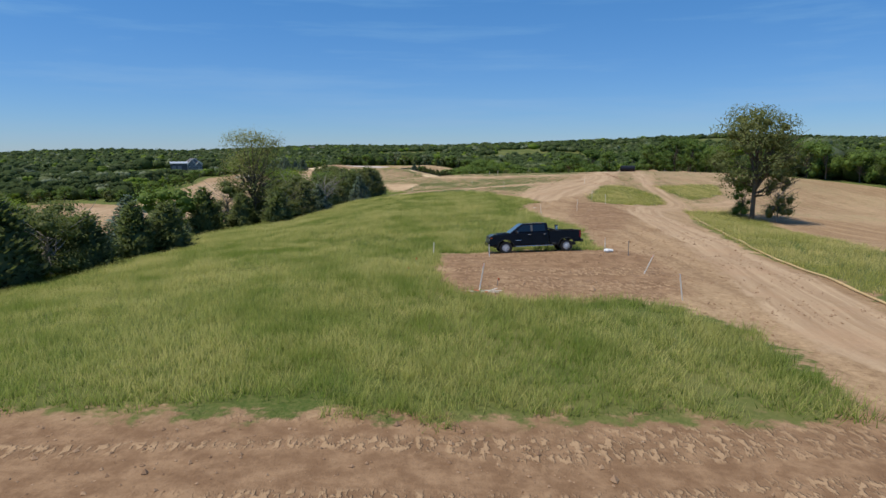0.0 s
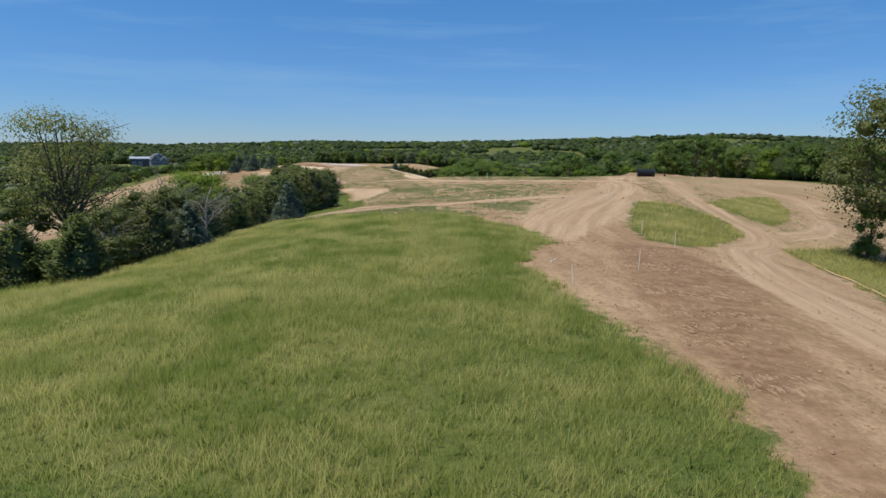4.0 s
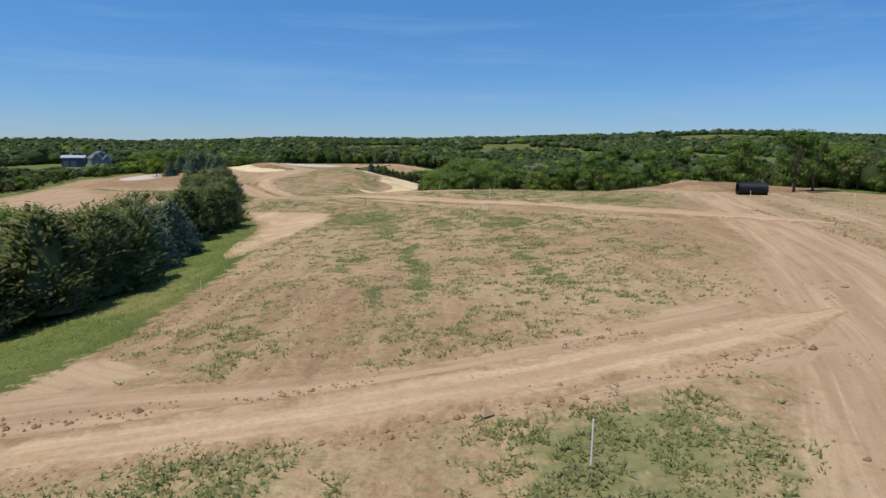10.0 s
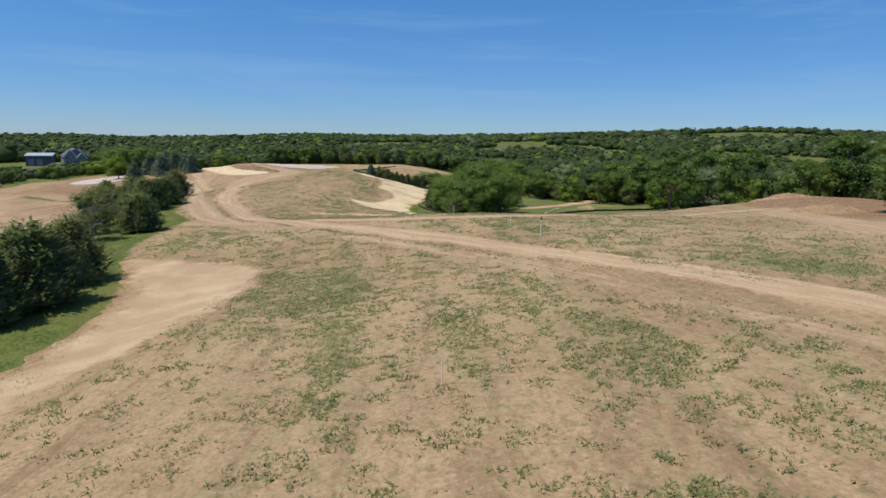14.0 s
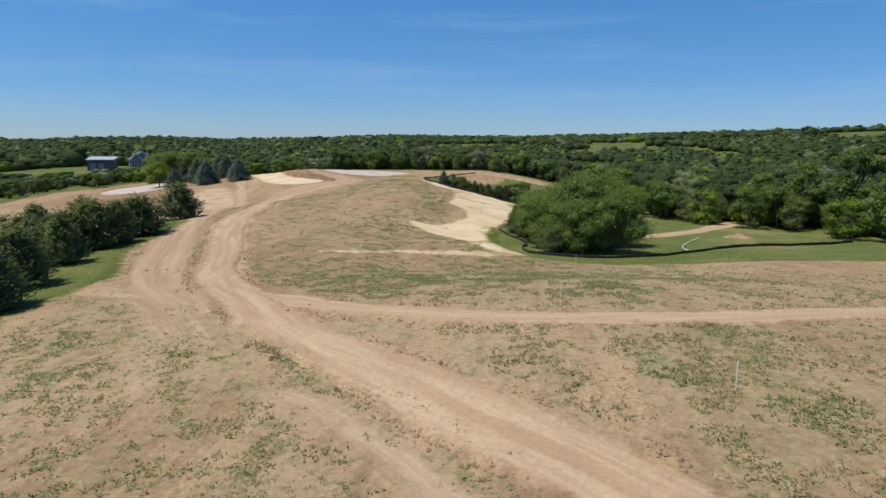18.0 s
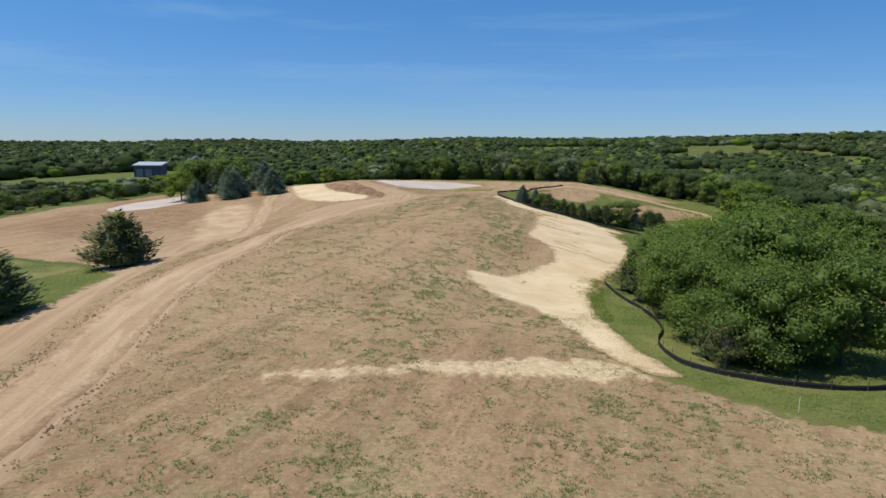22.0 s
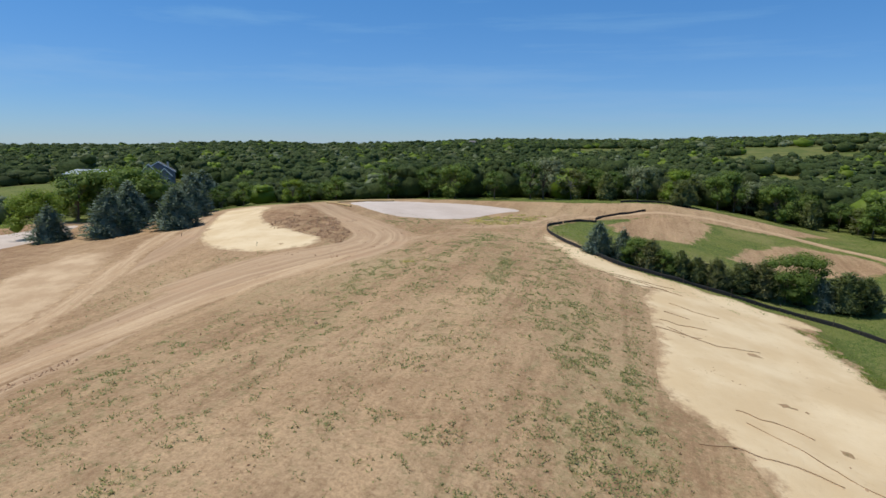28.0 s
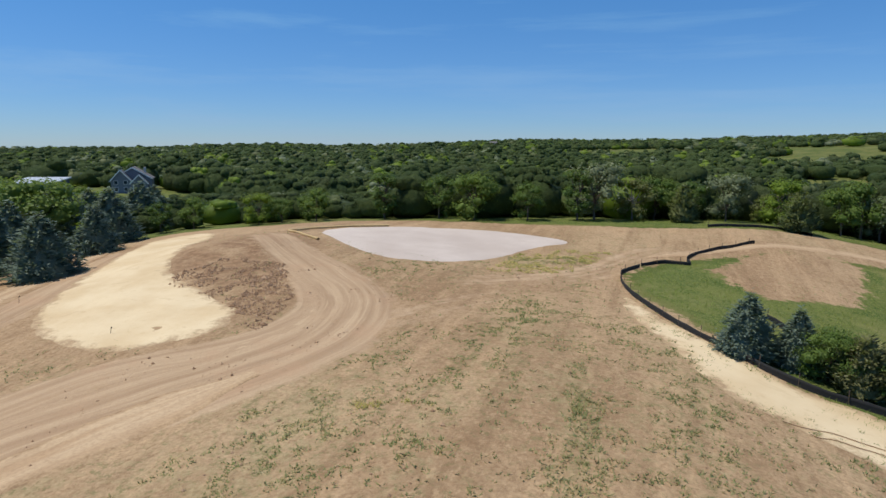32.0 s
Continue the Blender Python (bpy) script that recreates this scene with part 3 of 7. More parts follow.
def spline(pts, size):
    p = np.asarray(pts, float)
    d = np.r_[0, np.cumsum(np.hypot(*np.diff(p[:, :2], axis=0).T))]
    q = np.arange(0, d[-1], size)
    m = fit_slopes(d, p)
    i, a, b, c, e = weights(d, q)
    a, b, c, e = (k[:, None] for k in (a, b, c, e))
    return a * p[i] + b * m[i] + c * p[i + 1] + e * m[i + 1]


def weedy_at(x, y):
    w = 0.4 + 0.16 * step(140, 165, y) + 0.16 * ridge_noise(x, y, 22, 11) + 0.14 * ridge_noise(x, y, 5, 12) + 0.26 * ridge_noise(x + 0.12 * y, y / 9, 2.2, 13)
    for s in WEEDY_STRIPS:
        w = np.maximum(w, 0.95 * step(-3, 2, signed(s, x, y)) + 0.25 * ridge_noise(x, y, 3, 14))
    for s in THIN_STRIPS:
        w = np.maximum(w, 0.57 * step(-3, 2, signed(s, x, y)) + 0.38 * ridge_noise(x, y, 2.4, 15) + 0.15 * ridge_noise(x, y, 7, 16))
    for pts, half, s in WEED_ROWS:
        d, _, _ = lane_at(pts, x, y, half * 4)
        w = np.maximum(w, s * np.exp(-(d / half) ** 2) + 0.3 * ridge_noise(x, y, 1.3, 17) - 0.25 * (np.abs(d) > 2.5 * half))
    flat = step(-4, 6, signed([(-106, 193), (-86, 190), (-70, 152), (-88, 158)], x, y))
    w = np.maximum(w, 0.8 * flat)
    w = w - 0.75 * step(99, 90, y) - 0.3 * step(-46, -56, x) - 0.12 * step(242, 256, y) - 0.26 * step(330, 372, y)
    return w


# wheel-swept ground: x, y and half width along each line, and how bare it is
LANES = (([(17, -12, 3.5), (16.5, 8, 3.5), (15.4, 20, 3), (17.5, 31, 2.8), (20, 44, 2.6), (21.8, 58, 2.4), (24, 72, 2.4), (29, 84, 2.4), (35, 92, 2.4), (38, 99, 2.2), (38.4, 106, 1.8), (39.8, 116, 1.8), (44, 134, 2), (48, 152, 2.4)], 0.75),
         ([(38, 97, 2), (46, 102, 1.8), (54, 112, 1.8), (61, 125, 1.8), (67, 140, 1.8), (64, 153, 2)], 0.7),
         ([(11.5, 77, 1), (13.5, 85, 3.2), (15.5, 92, 4.6), (19, 101, 6.4), (24, 111, 8), (29.5, 124, 6.6), (34.5, 137, 5), (38.5, 150, 4.4), (44, 168, 4.2), (52, 193, 4.4), (60, 222, 4.4), (66, 243, 5)], 0.72),
         ([(-48, 114, 1.5), (-22, 111.4, 2), (-10, 111.6, 3), (-4, 112.4, 3), (3, 112.4, 2.6), (9, 113.6, 2.8), (15, 115.6, 3.4), (21, 118.5, 5), (27, 122, 6)], 0.75),
         ([(-10, 121, 1.5), (-7.5, 118, 2), (-4.5, 115.5, 2.4), (0, 113.5, 2)], 0.9), ([(40, 124, 1.5), (46, 140, 2.6), (51, 158, 3), (58, 185, 3), (66, 205, 3)], 0.55), ([(45, 188, 1.5), (52, 208, 2), (60, 236, 2)], 0.6),
         ([(-14, 216, 1.4), (-24, 227, 2.4), (-35.5, 248, 2.8), (-40.5, 258, 2.8), (-50.5, 279, 4), (-59.5, 299, 4.8), (-65, 311, 4.6), (-71, 326, 4), (-71, 338, 3.4), (-72, 350, 3), (-80, 368, 2.4), (-88, 382, 2)], 0.95),
         ([(-8, 207, 1.6), (-15, 215, 3), (-20, 221.5, 3.4), (-27, 224, 2.6), (-36, 230, 1.6)], 0.55), ([(-15, 221, 2.8), (-20, 231, 2.6), (-29.5, 250, 3), (-36, 264, 3), (-41, 279, 3), (-43, 291, 3), (-50, 312, 3.4), (-54, 326, 4), (-52, 338, 4.6), (-47, 346, 4.6), (-44, 354, 4.6), (-46, 363, 4.2), (-53, 371, 3.6), (-62, 378, 3), (-72, 387, 2)], 0.95),
         ([(-60, 331, 1.6), (-56, 341, 3), (-53, 347, 2.2), (-48, 352, 2.4), (-47, 360, 2.6), (-52, 368, 2.6), (-61, 375, 2)], 0.85), ([(-44, 372, 2), (-38, 376, 3), (-30, 384, 3.4), (-25, 396, 3), (-18, 406, 2)], 0.5), ([(-44, 352, 2), (-38, 366, 2.4), (-30, 378, 2.4)], 0.4),
         ([(-8, 205, 1), (0, 200.5, 1.3), (5.5, 195, 1.4), (9.5, 190.3, 1.4), (13, 186, 1.4), (16.3, 180, 1.4), (21, 171, 1.3), (27, 161, 1.2), (34, 150, 1)], 0.5), ([(1.6, 182, 0.8), (1.4, 193, 1), (-3, 202, 1.2), (-10, 210, 1.4)], 0.42), ([(-7, 199, 0.7), (-13, 208, 0.9), (-20, 217, 1)], 0.42))
TAN = ([(-106, 239), (-122, 310), (-104, 302), (-77, 262), (-72, 196), (-87, 192)], [(-70, 140), (-60, 150), (-72, 178), (-92, 182), (-122, 200), (-128, 190), (-92, 160)])
DARKER = ([(-69.8, 300), (-78, 327), (-70.8, 324), (-60.6, 297)], [(-88, 334), (-78, 348), (-73, 343), (-83, 336)])


def swept_at(x, y):
    """How far wheels have laid the pale subsoil bare, and the way across and along the wheel lines."""
    p, u, v = np.zeros(x.shape), x + 0.12 * y, np.array(y, float)
    for n, (pts, s) in enumerate(LANES):
        half = max(q[2] for q in pts)
        d, along, w = lane_at(pts, x, y, half * 2.5 + 3)
        w = np.maximum(w, 0.4)
        q = s * step(1.25, 0.55, np.abs(d) / w) * np.minimum(step(-1, 7, along), step(-1, 7, along.max() - along))
        k = q > p
        p, u, v = np.where(k, q, p), np.where(k, d + 31 * n, u), np.where(k, along + 57 * n, v)
    for d in TAN:
        p = np.maximum(p, 0.6 * step(-3, 5, signed(d, x, y)))
    for d in DARKER:
        p = p * (1 - 0.7 * step(-1, 1.5, signed(d, x, y)))
    return p, u, v


def fresh_at(x, y):
    """Newly graded, darker soil: the tee pad and the ground before the meadow."""
    pad = step(-1, 2, signed([(-1, 27), (4, 25), (11, 25), (14, 33), (13, 45), (22, 66), (22, 78), (16, 80), (12, 62), (11, 42), (-1, 40)], x, y))
    heap = step(0, 3, signed([(60, 215), (95, 225), (95, 262), (60, 258)], x, y))
    mound = step(0, 4, signed([(-75, 366), (-68, 392), (-58, 384), (-52, 366), (-58, 360), (-68, 364)], x, y))
    loam = step(-2, 5, signed([(-84, 300), (-108, 312), (-128, 340), (-128, 376), (-100, 362), (-84, 346), (-74, 322)], x, y))
    pad = np.maximum(pad, 0.75 * loam)
    return np.maximum(np.maximum(step(17, 12, y), 0.75 * pad), np.maximum(heap * 0.8, mound * 0.6))


def lines(lo, hi, size, far_lo, far_hi, ratio=1.09):
    mid = list(np.arange(lo, hi + size / 2, size))
    up, p, s = [], hi, size
    while p < far_hi:
        s *= ratio
        p += s
        up.append(p)
    down, p, s = [], lo, size
    while p > far_lo:
        s *= ratio
        p -= s
        down.append(p)
    return np.array(down[::-1] + mid + up)


def mesh_of(name, verts, faces, mats, smooth=True, index=None):
    me = bpy.data.meshes.new(name)
    verts = np.asarray(verts, np.float32)
    faces = np.asarray(faces, np.int32)
    n = faces.shape[1]
    me.vertices.add(len(verts))
    me.vertices.foreach_set("co", verts.ravel())
    me.loops.add(faces.size)
    me.loops.foreach_set("vertex_index", faces.ravel())
    me.polygons.add(len(faces))
    me.polygons.foreach_set("loop_start", np.arange(0, faces.size, n, dtype=np.int32))
    me.polygons.foreach_set("use_smooth", np.full(len(faces), smooth))
    for m in mats:
        me.materials.append(m)
    if index is not None:
        me.polygons.foreach_set("material_index", np.asarray(index, np.int32))
    me.update(calc_edges=True)
    return me


gx = lines(-58, 42, 0.6, -4600, 4600, 1.085)
gy = lines(4, 404, 0.62, -900, 4800, 1.07)
X, Y = np.meshgrid(gx, gy)
X, Y = X.ravel(), Y.ravel()
nx, ny = len(gx), len(gy)
i = (np.arange(ny - 1)[:, None] * nx + np.arange(nx - 1)).ravel()
SWEPT = swept_at(X, Y)
ground_me = mesh_of("ground", np.stack([X, Y, height(X, Y)], 1), np.stack([i, i + 1, i + nx + 1, i + nx], 1), [GROUND])
for key, values in (("turf", np.clip(turf_at(X, Y), -30, 30)), ("weedy", weedy_at(X, Y)), ("fresh", fresh_at(X, Y)), ("pale", SWEPT[0]), ("across", SWEPT[1]), ("along", SWEPT[2]), ("lush", (1 - 0.9 * step(380, 560, np.hypot(X, Y - 200))) * step(105, 120, Y) * step(0, 3, signed(BARE, X, Y) * -1) + 0 * X)):
    ground_me.attributes.new(key, "FLOAT", "POINT").data.foreach_set("value", np.asarray(values, np.float32))
tagged(new("ground", ground_me), "graded brown soil and rough green meadow over rolling hills", "ground", kind="structure")


# ---- sheets laid on the ground ----
from mathutils.geometry import delaunay_2d_cdt


def smooth_loop(pts, size=1.0, jitter=0.25, seed=0):
    """A closed outline, rounded and resampled, with an uneven edge."""
    p = np.asarray(pts, float)
    for _ in range(2):
        q = np.roll(p, -1, axis=0)
        p = np.stack([0.75 * p + 0.25 * q, 0.25 * p + 0.75 * q], 1).reshape(-1, 2)
    q = np.roll(p, -1, axis=0)
    out = []
    for a, b in zip(p, q):
        n = max(1, int(np.hypot(*(b - a)) / size + 0.5))
        out += [a + (b - a) * k / n for k in range(n)]
    out = np.array(out)
    out += jitter * np.stack([ridge_noise(out[:, 0], out[:, 1], 2.0, seed + 1) + 0.6 * ridge_noise(out[:, 0], out[:, 1], 0.8, seed + 5),
                              ridge_noise(out[:, 0], out[:, 1], 2.0, seed + 2) + 0.6 * ridge_noise(out[:, 0], out[:, 1], 0.8, seed + 6)], 1)
    return out


def sheet(name, outline, mat, lift=0.06, size=1.0, jitter=0.35, relief=0.0, seed=0):
    loop = smooth_loop(outline, size * 0.7, jitter, seed)
    lo, hi = loop.min(0), loop.max(0)
    ux, uy = np.meshgrid(np.arange(lo[0], hi[0], size), np.arange(lo[1], hi[1], size))
    ux, uy = ux.ravel() + 0.2 * size * np.sin(uy.ravel() * 7), uy.ravel()
    keep = signed(loop, ux, uy) > size * 0.5
    pts = [Vector(p) for p in loop] + [Vector(p) for p in zip(ux[keep], uy[keep])]
    n = len(loop)
    vs, _, fs, *_ = delaunay_2d_cdt(pts, [], [list(range(n))], 1, 1e-4)
    co = np.array([tuple(v) for v in vs])
    d = signed(loop, co[:, 0], co[:, 1])
    z = height(co[:, 0], co[:, 1]) + lift * step(-0.05, 0.4, d) + relief * step(0.3, 2.5, d) * ridge_noise(co[:, 0], co[:, 1], 2.5, seed + 9)
    tris = [f for f in fs if len(f) == 3]
    me = mesh_of(name, np.column_stack([co, z]), tris, [mat])
    me.attributes.new("edge", "FLOAT", "POINT").data.foreach_set("value", np.maximum(d, 0).astype(np.float32))
    return new(name, me)


def track(name, pts, width, label, lift=0.07, seed=0, worn=1.0):
    line = spline(pts, 0.8)
    t = np.gradient(line, axis=0)
    t /= np.hypot(*t.T)[:, None]
    side = np.stack([t[:, 1], -t[:, 0]], 1)
    cols = np.array([-0.5, -0.46, -0.36, -0.22, -0.08, 0.08, 0.22, 0.36, 0.46, 0.5])
    drop = np.array([-0.1, 0.5, 1, 0.55, 1, 1, 0.55, 1, 0.5, -0.1])
    s = np.arange(len(line)) * 0.8
    w = width * (1 + 0.16 * ridge_noise(s, s * 0, 7, seed + 3) + 0.07 * ridge_noise(s, s * 0, 1.7, seed + 4))
    w *= 0.25 + 0.75 * np.minimum(step(0, 6, s), step(0, 6, s[-1] - s))
    co = line[:, None] + side[:, None] * cols[None, :, None] * w[:, None, None]
    x, y = co[..., 0].ravel(), co[..., 1].ravel()
    z = height(x, y) + lift * np.tile(drop, len(line))
    k = len(cols)
    i = (np.arange(len(line) - 1)[:, None] * k + np.arange(k - 1)).ravel()
    faces = np.stack([i, i + 1, i + k + 1, i + k], 1)
    me = mesh_of(name, np.column_stack([x, y, z]), faces, [TRACK])
    me.attributes.new("edge", "FLOAT", "POINT").data.foreach_set("value", np.tile((0.5 - np.abs(cols)) * width * worn, len(line)).astype(np.float32))
    uv = np.stack([np.tile(cols, len(line)) * width, np.repeat(s, k)], 1)
    me.uv_layers.new(name="UVMap").data.foreach_set("uv", uv[faces.ravel()].astype(np.float32).ravel())
    return tagged(new(name, me), label, "dirt track", kind="structure")


HAUL = "rutted pale dirt haul track worn across graded soil"
track("road_cross", [(-48, 113), (-22, 110), (-10, 109.6), (-3, 110.1), (3.5, 111.6), (9, 113.2), (14, 115), (20, 117.8), (25, 120.5)], 3.2, "packed brown dirt track crossing the fairway", lift=0.05, seed=3, worn=0.8)
track("road_fairway", [(-12, 219), (-6, 211.3), (3.7, 202.3), (10.4, 195.9), (15.2, 189.8), (20.2, 183), (26, 174), (31, 164.5), (37, 156), (44, 149)][::-1] + [(-20, 230), (-29.5, 250), (-36, 264), (-41, 279), (-43.5, 291), (-48, 303), (-51.5, 316), (-52, 328), (-47.5, 340), (-44, 349)], 4.2, HAUL, seed=4)
track("road_branch", [(-12.5, 222), (-4.5, 216), (0.2, 214.4), (5, 212.9), (9, 212.5), (14, 212.8), (20, 214), (35.5, 221), (51, 232), (64, 238)], 3.3, "dusty pale side track across thin grass", lift=0.09, seed=7)
track("road_bunker", [(-52, 300), (-62, 322), (-73, 345), (-83, 366), (-90, 380)], 4.0, "smooth brown haul track below the bunker", seed=9, worn=0.6)
track("road_dirt", [(29, 297), (36, 303), (43, 311), (52, 323), (60, 333), (70, 336)], 4.5, "pale brown dirt path across a green slope", lift=0.08, seed=13)
track("road_valley", [(-24, 396), (-8, 408), (12, 411), (26, 404), (30, 388), (26, 372), (16, 366)], 2.6, "pale dirt path along a green bank", seed=10)


BUNK = "pale raw sand laid in a freshly shaped golf bunker"
g = Mat("pale_soil", 0.95, 0.1)
soil, fine, mid = soil_color(g)
c = g.mix(g.ramp(g.noise(0.3, 5), 0.35, 0.7), (0.45, 0.315, 0.195), (0.58, 0.43, 0.28))
c = g.mix(g.ramp(fine, 0.4, 0.75, 0, 0.35), c, (0.36, 0.24, 0.145))
c = g.mix(g.ramp(g.math("ADD", g.attr("edge"), g.math("MULTIPLY", g.math("SUBTRACT", g.noise(0.7, 7, 0.72), 0.5), 6.0)), -0.1, 1.6, 1.0, 0.0), c, soil)
g.color(c)
g.bump(g.math("ADD", mid, fine), 0.6, 0.1)
PALE = g.m

tagged(sheet("sand_bunker", [(-25, 200), (-16, 195), (-8.5, 192.8), (-6.4, 187.5), (-5.6, 181), (-8.5, 170), (-10.5, 161), (-11, 152), (-13, 154), (-15, 166), (-15.5, 176), (-17, 184), (-22, 193)], PALE, seed=1, relief=0.05), "smooth tan hollow shaped for a golf bunker", "bunker", "bunkers")
SAND_SHEET = tagged(sheet("sand_bunker", [(-12, 352), (-6, 354), (3, 355), (6, 340), (6, 325), (4, 313), (1, 306), (0.5, 299), (0.8, 292), (2, 286), (3.8, 280), (5.5, 274), (9, 269), (6, 267.5), (1.5, 273.5), (-0.5, 279), (-3, 284), (-7, 288), (-12, 291), (-16, 297), (-14, 299.5), (-11, 299), (-8, 306),
                             (-5, 312), (-7, 320), (-11, 323), (-10.5, 335)], SAND, seed=2, relief=0.07), BUNK, "bunker", "bunkers")
tagged(sheet("sand_bunker", [(-70, 354), (-79, 368), (-92, 390), (-86, 397), (-74, 378), (-68, 366), (-59, 362), (-51, 356.5), (-52, 352), (-57, 349), (-63, 350)], SAND, seed=3, relief=0.07), BUNK, "bunker", "bunkers")
g = Mat("scattered_sand", 0.95, 0.1)
soil, fine, mid = soil_color(g)
c = g.mix(g.ramp(g.noise(2.0, 5), 0.35, 0.7), (0.52, 0.39, 0.23), (0.7, 0.56, 0.36))
c = g.mix(g.ramp(g.math("ADD", g.math("MULTIPLY", g.attr("edge"), 0.22), g.noise(0.9, 7, 0.75, stretch=(1.0, 0.45, 1.0, 35))), 0.52, 0.78, 1.0, 0.0), c, soil)
g.color(c)
g.bump(g.math("ADD", mid, fine), 0.8, 0.1)
STREWN = g.m
tagged(sheet("sand_strip", [(-25, 251), (-19, 256.5), (-13, 262), (-6, 267), (-2, 270), (4, 270), (8, 267), (1, 263.5), (-6, 261.5), (-12, 258.5), (-17, 254.5)], STREWN, lift=0.05, seed=4, jitter=0.9), "ragged strip of pale sand on thin grass", "sand strip")
tagged(sheet("sand_verge", [(-25.5, 372), (-23.6, 366.5), (-20, 357.5), (-17.9, 354.6), (-14.5, 353.3), (-11.5, 351), (-8, 352), (2, 352), (7, 355), (3, 357.5), (-6, 358), (-13.5, 359), (-18, 362.5), (-22.5, 369.5), (-25, 376)], SAND, lift=0.05, seed=5), "pale sandy verge along a black silt fence", "sand verge")
tagged(sheet("sand_patch", [(-62, 300), (-74, 322), (-88, 345), (-80, 352), (-68, 332), (-56, 312)], PALE, lift=0.05, seed=6, jitter=0.8), "smoothed patch of pale sand beside a track", "sand patch")
tagged(sheet("golf_green", [(-66, 391), (-64, 398), (-57, 403), (-50, 404.5), (-40, 404), (-32.5, 401.5), (-38, 396), (-40, 388), (-44, 382), (-50, 380), (-58, 384)], STONE, lift=0.09, jitter=0.1, seed=7), "pale crushed stone base of an unfinished golf green", "golf green", "golf greens")
tagged(sheet("golf_green", [(-109, 337), (-104, 348), (-104, 358), (-110, 370), (-116, 377), (-121, 362), (-118, 345)], STONE, lift=0.09, jitter=0.1, seed=8), "pale grey stone base of a second golf green", "golf green", "golf greens")


# ---- plants ----
rng = np.random.default_rng(7)


def turned(n, d):
    """Two axes across each direction in d."""
    a = np.where(np.abs(d[:, 2:3]) < 0.9, np.array([[0, 0, 1.0]]), np.array([[1.0, 0, 0]]))
    u = np.cross(d, a)
    u /= np.linalg.norm(u, axis=1)[:, None] + 1e-9
    return u, np.cross(d, u)


def cards(p, d, w, h):
    """Small leaf sprays at p that face d: quads, w across and h along."""
    u, v = turned(len(p), d)
    k = rng.uniform(0, 2 * np.pi, len(p))[:, None]
    u, v = np.cos(k) * u + np.sin(k) * v, np.cos(k) * v - np.sin(k) * u
    w, h = np.broadcast_to(w, len(p))[:, None] / 2, np.broadcast_to(h, len(p))[:, None] / 2
    q = np.stack([p - v * h, p + u * w + d * 0.15 * w, p + v * h, p - u * w + d * 0.15 * w], 1)
    return q.reshape(-1, 3)


def unit(n):
    d = rng.normal(size=(n, 3))
    return d / np.linalg.norm(d, axis=1)[:, None]


def limb(a, b, ra, rb, sides=6, bend=0.0, steps=3):
    """A tapered limb from a to b, as quads."""
    a, b = np.asarray(a, float), np.asarray(b, float)
    d = (b - a) / np.linalg.norm(b - a)
    u, v = turned(1, d[None])
    off = rng.normal(size=3) * bend
    rings = []
    for s in range(steps + 1):
        t = s / steps
        c = a + (b - a) * t + off * math.sin(math.pi * t)
        r = ra + (rb - ra) * t
        k = np.arange(sides) * 2 * np.pi / sides
        rings.append(c + r * (np.cos(k)[:, None] * u + np.sin(k)[:, None] * v))
    vs = np.concatenate(rings)
    f = []
    for s in range(steps):
        for k in range(sides):
            n = (k + 1) % sides
            f.append((s * sides + k, s * sides + n, (s + 1) * sides + n, (s + 1) * sides + k))
    return vs, np.array(f)


def joined(parts):
    vs, fs, n = [], [], 0
    for v, f in parts:
        vs.append(v)
        fs.append(np.asarray(f) + n)
        n += len(v)
    return np.concatenate(vs), np.concatenate(fs)


def lobes_of(h, spread, count, low=0.3):
    """Centres and radii of the rounded masses that make up a crown."""
    out = []
    for i in range(count):
        t = rng.uniform(low, 0.88)
        reach = spread * math.sqrt(max(0.05, 1 - ((t - 0.5) / 0.56) ** 2)) * rng.uniform(0.45, 0.8)
        k = i * 2.4 + rng.uniform(-0.5, 0.5)
        out.append((reach * math.cos(k), reach * math.sin(k), h * t, spread * rng.uniform(0.32, 0.5)))
    out.append((0, 0, h * 0.86, spread * 0.42))
    return out


def leaf_crown(h, spread, count, leaf, n_lobes=9, low=0.3):
    """Leaf sprays over the masses of a crown, the way each one leans, and the masses."""
    lobes = lobes_of(h, spread, n_lobes, low)
    p, d, soft = [], [], []
    weight = np.array([l[3] ** 2 for l in lobes])
    weight /= weight.sum()
    for (x, y, z, r), w in zip(lobes, weight):
        n = max(3, int(count * w))
        u = unit(n)
        u[:, 2] = np.where(rng.random(n) < 0.7, np.abs(u[:, 2]), u[:, 2])
        rr = r * rng.uniform(0.7, 1.16, n) * (1 + 0.2 * np.sin(u[:, 0] * 7 + x) * np.sin(u[:, 1] * 6 + y) + 0.12 * np.sin(u[:, 2] * 11 + z * 3) * np.sin(u[:, 0] * 13))
        p.append(np.array([x, y, z]) + u * rr[:, None] * np.array([1, 1, 0.82]))
        v = u + 0.55 * unit(n) + np.array([0, 0, 0.25])
        d.append(v / np.linalg.norm(v, axis=1)[:, None])
        q = 0.8 * u + 0.3 * np.array([x, y, 0]) / spread + 0.62 * unit(n) + np.array([0, 0, 0.35])
        soft.append(q / np.linalg.norm(q, axis=1)[:, None])
    p, d, soft = np.concatenate(p), np.concatenate(d), np.concatenate(soft)
    q = cards(p, d, leaf * rng.uniform(0.6, 1.25, len(p)), leaf * rng.uniform(0.8, 1.6, len(p)))
    return facing(q, soft), np.repeat(soft, 4, axis=0), lobes


